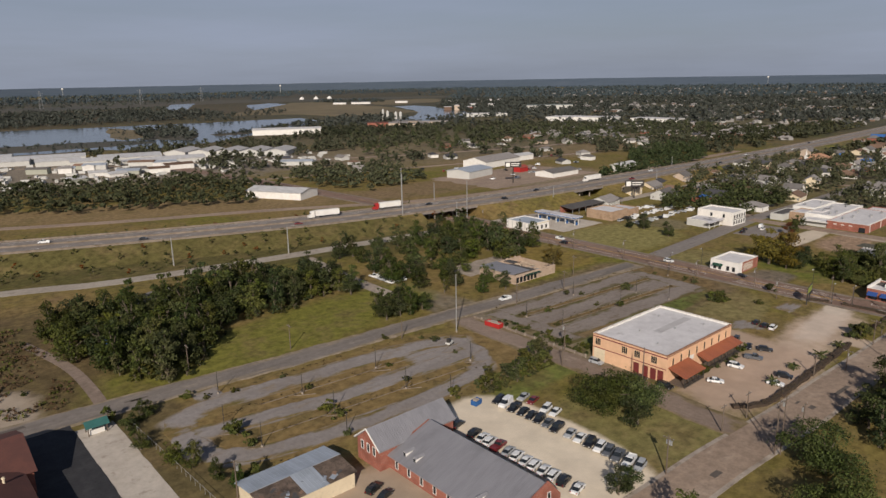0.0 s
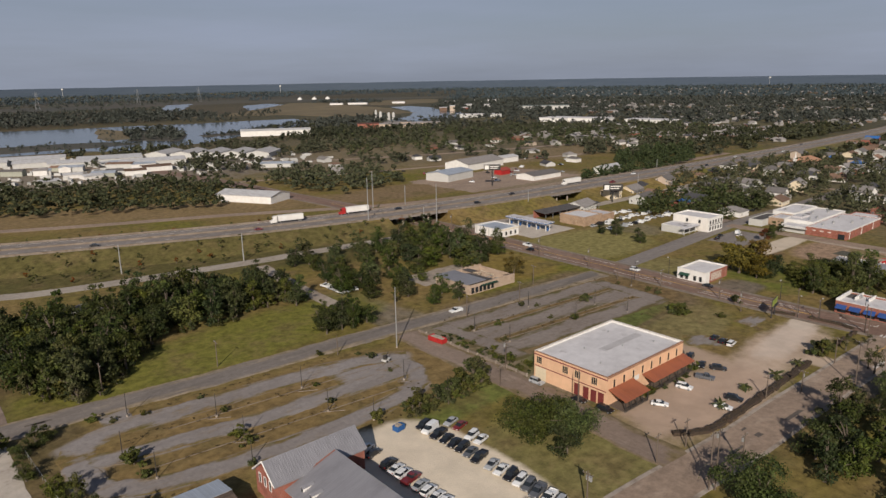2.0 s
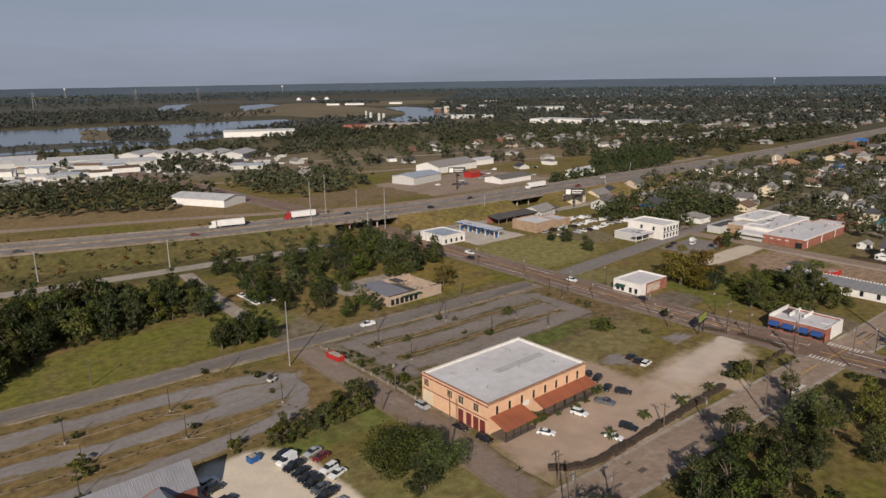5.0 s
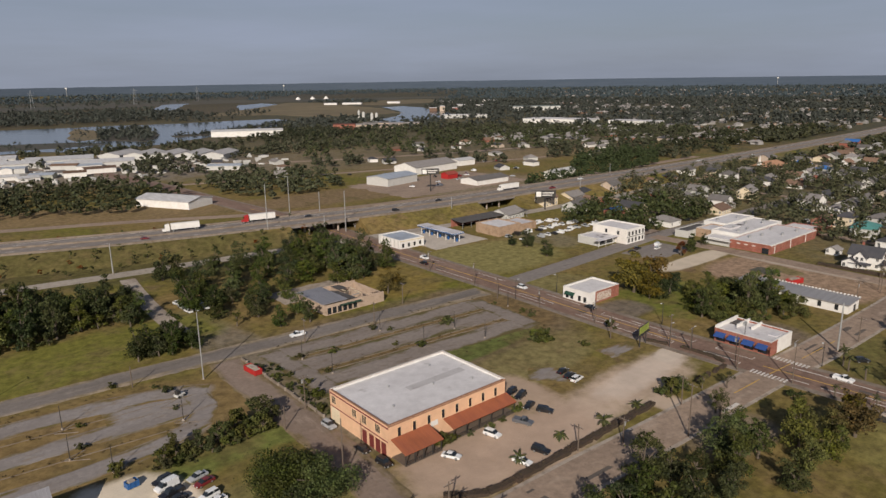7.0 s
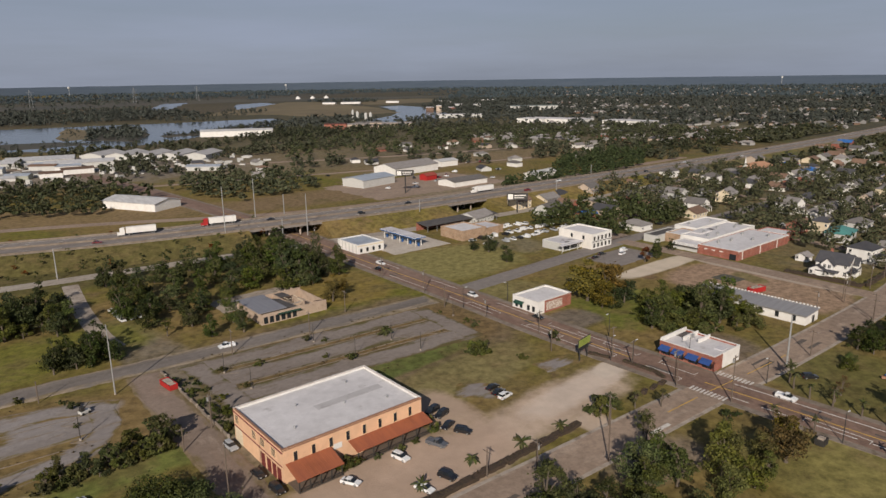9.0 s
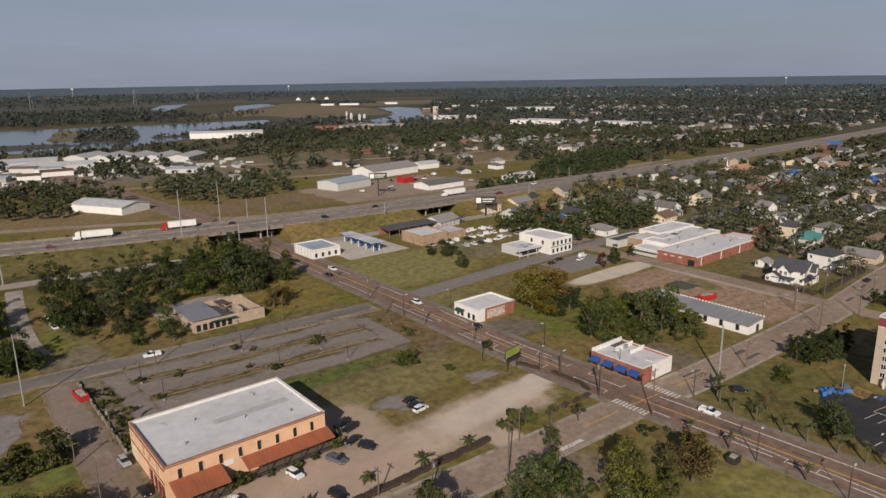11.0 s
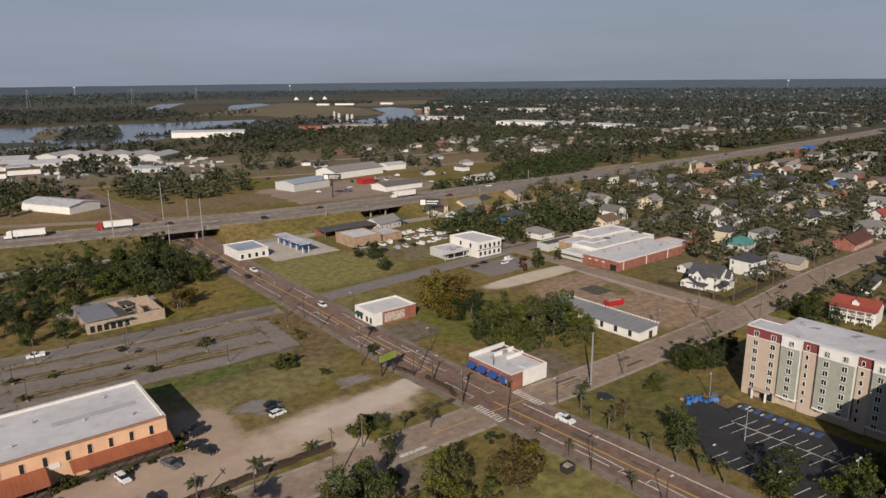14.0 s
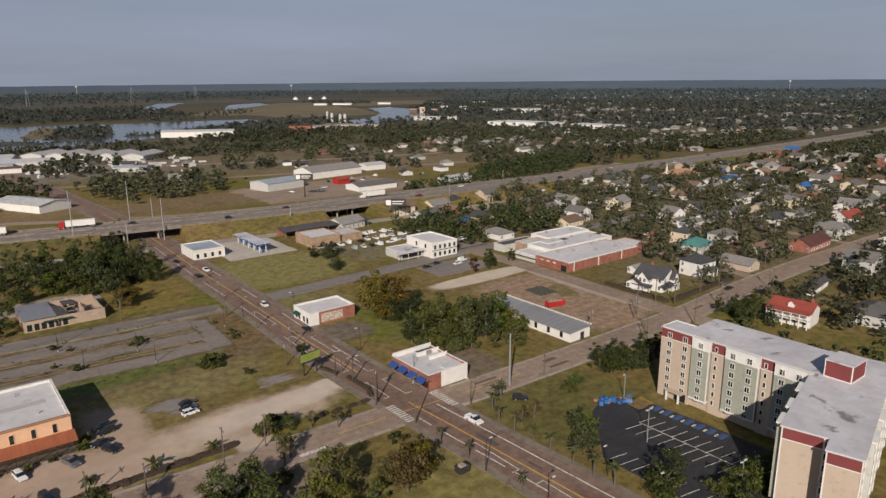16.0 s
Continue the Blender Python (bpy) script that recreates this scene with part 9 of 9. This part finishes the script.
for i, (z, w) in enumerate(((5.95, 2.4), (5.4, 2.8), (4.85, 2.0))):
    bars.box(-w, -0.325, z - 0.12, w * 0.6, -0.302, z + 0.12)
part("lettering_bars", bars, mat("dark_lettering", (0.20, 0.26, 0.04), (0.17, 0.22, 0.03), None, 1, 3, 0.6), bb)
part("catwalk", Mesh().box(-3.4, -0.9, 4.0, 3.4, -0.3, 4.08), DARK_METAL, bb)


def highway_board(x, y, h, rz, face, label):
    ob = thing("billboard", label, "billboard", (x, y, 0), rz)
    part("post", Mesh().rod((0, 0, 0), (0, 0, h), 0.45, 0.4, 10), DARK_METAL, ob)
    part("panel", Mesh().box(-6.2, -0.4, h - 2, 6.2, 0.4, h + 2.2), DARK_METAL, ob)
    part("poster", Mesh().box(-6, -0.46, h - 1.8, 6, -0.402, h + 2), face, ob, "printed poster face")
    part("picture_block", Mesh().box(-5.6, -0.49, h - 1.4, -2.6, -0.462, h + 1.6), WHITE_PAINT, ob)
    part("lettering_bars", Mesh().box(-1.8, -0.49, h + 0.5, 5, -0.462, h + 1.1).box(-1.8, -0.49, h - 0.8, 4, -0.462, h - 0.3), WHITE_PAINT, ob)
    return ob


highway_board(386, 253, 9.5, -40, DARK_METAL, "dark roadside billboard with pale panels")
highway_board(380, 356, 14, -38, DARK_METAL, "dark roadside billboard beyond the highway")

# poles
for x, y, h, b in ((137.5, 52.6, 13.4, 1), (136.6, 53.4, 12.8, 0), (137.5, 65.6, 7.0, 0), (149.3, 52.9, 7.9, 1), (113.0, 65.0, 8.9, 3), (148.0, 64.9, 6.9, 0), (139.5, 87.9, 13.4, -1), (139.9, 113.8, 6.0, 0), (148.6, 120, 9, 2), (206.4, 50.8, 13.2, 0), (384, 47.2, 10, 1), (408, 61.8, 10, 0), (372.5, 66, 10, 1), (341, 47, 9, 0), (252.2, 84.1, 9.5, 0), (251.6, 77, 7.5, 0), (219, 60.2, 8.0, 0), (193.2, 58.8, 6.5, 1), (183.3, 63.3, 6.4, 0), (251.1, 47.6, 12.5, 1), (248.1, 132.8, 7.0, 1), (242.3, 98.5, 7.5, 1), (250.4, 62.9, 9.5, 1), (248.9, 61.4, 9.0, 0), (249.5, 110, 8, 1), (249.2, 168, 9, 1), (248.6, 195, 9, 1), (294.7, 47.2, 8, 0), (330, 60.5, 9, 1), (352, 60, 9, 1), (375.5, 60, 10, 1), (362, 43.5, 10, 0), (395, 61.8, 9, 1), (420, 48, 9, 1), (445, 62.5, 9, 1), (356, 62, 9, 0), (338, 46, 8, 0), (170, 158.8, 8, 0), (195, 157.6, 8, 0), (215, 168.8, 8, 0), (120, 161.5, 6, -1), (90, 178, 8, 0), (60, 181, 9, 0), (244.2, 150, 8, 0), (257, 264, 9, 1), (44, 116, 9, 2)):
    utility_pole(x, y, h, 90 if 240 < x < 260 or 130 < x < 150 else 0, b)
for x, y, h in ((77.2, 148.8, 6.2), (100.6, 148.7, 6.2), (54.4, 145.5, 6.2), (74.5, 123.9, 5.5), (98.8, 132.6, 6.2), (57, 131.5, 6.2), (77.5, 134, 6.2), (123.7, 134.2, 6.0), (104.6, 121.4, 6.0), (196.6, 133.4, 6), (213.8, 124.6, 6), (164.5, 133.5, 6), (193, 151.5, 6), (163, 147.8, 6), (240.5, 141, 6), (212, 137, 6), (61, 164, 6.4), (126, 118.8, 5.5)):
    bare_pole(x, y, h, DARK_METAL, "dark bare lamp pole on a lot island", 0.11)
bare_pole(136.2, 153.8, 19.3, STEEL, "tall slim pale steel pole at the corner", 0.2)
bare_pole(282.9, 48.6, 14.8, STEEL, "tall thick pale steel pole at the lawn corner", 0.32)
for x, y, h in ((224, 293.5, 29), (263.7, 284, 22), (147.6, 283, 13), (262, 343, 24), (243, 270, 14), (268, 318, 17), (100, 300, 13), (330, 275, 12), (440, 270, 12), (520, 305, 12)):
    bare_pole(x, y, h, STEEL, "tall pale high-mast highway pole", 0.3)
for x, y, r in ((249.6, 82.7, 0), (251.6, 76.8, 0), (265.6, 68, 180), (265, 95, 180), (265.4, 140, 180), (248.6, 145, 0), (268, 47, 180), (250.8, 22, 0), (269.2, 5, 180), (269.8, -8, 180), (250.4, 4, 0)):
    lamp_post(x, y, 7.2, r, 1.3, DARK_METAL, label="dark metal street lamp on the main street")
lamp_post(286.7, 8.0, 8.0, 0, 0.7, STEEL, 2, "twin-headed car park lamp")
lamp_post(283, -16, 8.0, 0, 0.7, STEEL, 2, "twin-headed car park lamp")
lamp_post(300, 24.5, 7, 200, 1.0, STEEL, label="pale lamp beside the apartment entrance")
clutter = thing("tarp_pile", "heap of blue-wrapped building material on the grass", "material pile", (297, 25.2, 0.09), -27)
rng = random.Random(3)
for i in range(26):
    w, h = rng.uniform(0.35, 0.85), rng.uniform(0.4, 1.2)
    bundle = Mesh().prism([(-w, -0.45), (w * 0.9, -0.5), (w, 0.4), (-w * 0.7, 0.5)], 0, h) if i % 2 else Mesh().gable(-w, -0.45, w, 0.45, 0.15, h, "x", 0.05, 0.1)
    part("bundle", bundle, TARP_BLUE if i % 5 < 3 else (DARK_METAL if i % 5 == 3 else BROWN_TRIM), clutter).matrix_basis = pose(rng.uniform(-5, 5), rng.uniform(-1.5, 1.5), 0, rng.uniform(-6, 6), rng.uniform(-6, 6), rng.uniform(0, 180))
low_wall = thing("low_wall", "low stained concrete wall along the dusty side street", "wall")
for i in range(12):
    part("wall_panel", Mesh().box(149.55 + 0.15 * math.sin(i * 1.7), 113.2 + i * 3.9, -0.1, 149.85 + 0.15 * math.sin(i * 1.7), 116.9 + i * 3.9, 0.75 + 0.08 * math.sin(i * 2.3)), KERB, low_wall)
    part("pier", Mesh().box(149.45, 112.9 + i * 3.9, -0.1, 149.95, 113.2 + i * 3.9, 0.95), CONCRETE, low_wall)
machine = thing("scissor_lift", "small parked work machine on the lot", "machine", (127.5, 147.5, 0.08), 20)
part("chassis", Mesh().box(-1.2, -0.8, 0.3, 1.2, 0.8, 0.9), GREIGE, machine)
part("boom", Mesh().rod((-0.8, 0, 0.9), (1.8, 0.3, 2.4), 0.15, 0.1, 6), DARK_METAL, machine)
part("cab", Mesh().box(-1.0, -0.5, 0.9, 0.0, 0.5, 2.0), DARK_METAL, machine)
for wx in (-0.8, 0.8):
    for wy in (-0.8, 0.8):
        part("wheel", TYRE, None, machine).location = (wx, wy, 0.33)
fence = thing("chain_fence", "low chain-link fence beside the yard", "fence")
for i in range(22):
    part("post", Mesh().rod((38.5 + 0.1 * i, 160 - i * 2.2, 0), (38.5 + 0.1 * i, 160 - i * 2.2, 1.5), 0.04, 0.04, 5), STEEL, fence)
part("rail", Mesh().rod((38.5, 160, 1.48), (40.6, 113.8, 1.48), 0.035, 0.035, 5), STEEL, fence)
kerbs = Mesh()
for x0, y0, x1, y1 in ((165, 148.0, 231, 148.2), (165, 145.8, 231, 146.0), (165, 135.8, 230, 136.0), (165, 133.6, 230, 133.8), (66, 148.4, 126, 148.6), (58, 133.4, 128, 133.6)):
    kerbs.box(x0, y0, -0.05, x1, y1, 0.12, -4.1)
for cx, cy in ((77.5, 148.9), (101, 147.5), (124, 144), (77.3, 134), (100, 133), (124, 134), (56, 133), (54.5, 143), (164, 147.6), (193, 150), (213, 140), (195, 133), (164, 134.5), (225, 134)):
    for s_ in (-1, 1):
        kerbs.box(cx - 2.6, cy + s_ * 1.3 - 0.1, -0.05, cx + 2.6, cy + s_ * 1.3 + 0.1, 0.13, s_ * 26 - 4)
structure("trim_lot_kerbs", kerbs, KERB, "thin worn concrete kerbs between lot lanes", "kerb")
for x, y, h in ((1000, 4400, 40), (2150, 4000, 36), (4300, 1900, 44)):
    wt = thing("water_tower", "far white water tower", "water tower", (x, y, 0))
    part("stem", Mesh().rod((0, 0, 0), (0, 0, h), 1.2, 1.2, 8), STEEL, wt)
    part("tank", Mesh().rod((0, 0, h), (0, 0, h + 3), 2, 5.5, 12).rod((0, 0, h + 3), (0, 0, h + 8), 5.5, 5.5, 12).rod((0, 0, h + 8), (0, 0, h + 10), 5.5, 2, 12), WHITE_PAINT, wt)
for x, y in ((845, 2615), (1110, 2715), (500, 2500)):
    py = thing("pylon", "far grey lattice power pylon", "pylon", (x, y, 0))
    m = Mesh()
    for sx, sy in ((-5, -5), (5, -5), (5, 5), (-5, 5)):
        m.rod((sx, sy, 0), (sx * 0.2, sy * 0.2, 55), 0.45, 0.3, 4)
    m.rod((-11, 0, 48), (11, 0, 48), 0.35, 0.35, 4).rod((-8, 0, 41), (8, 0, 41), 0.35, 0.35, 4)
    part("lattice", m, STEEL, py)
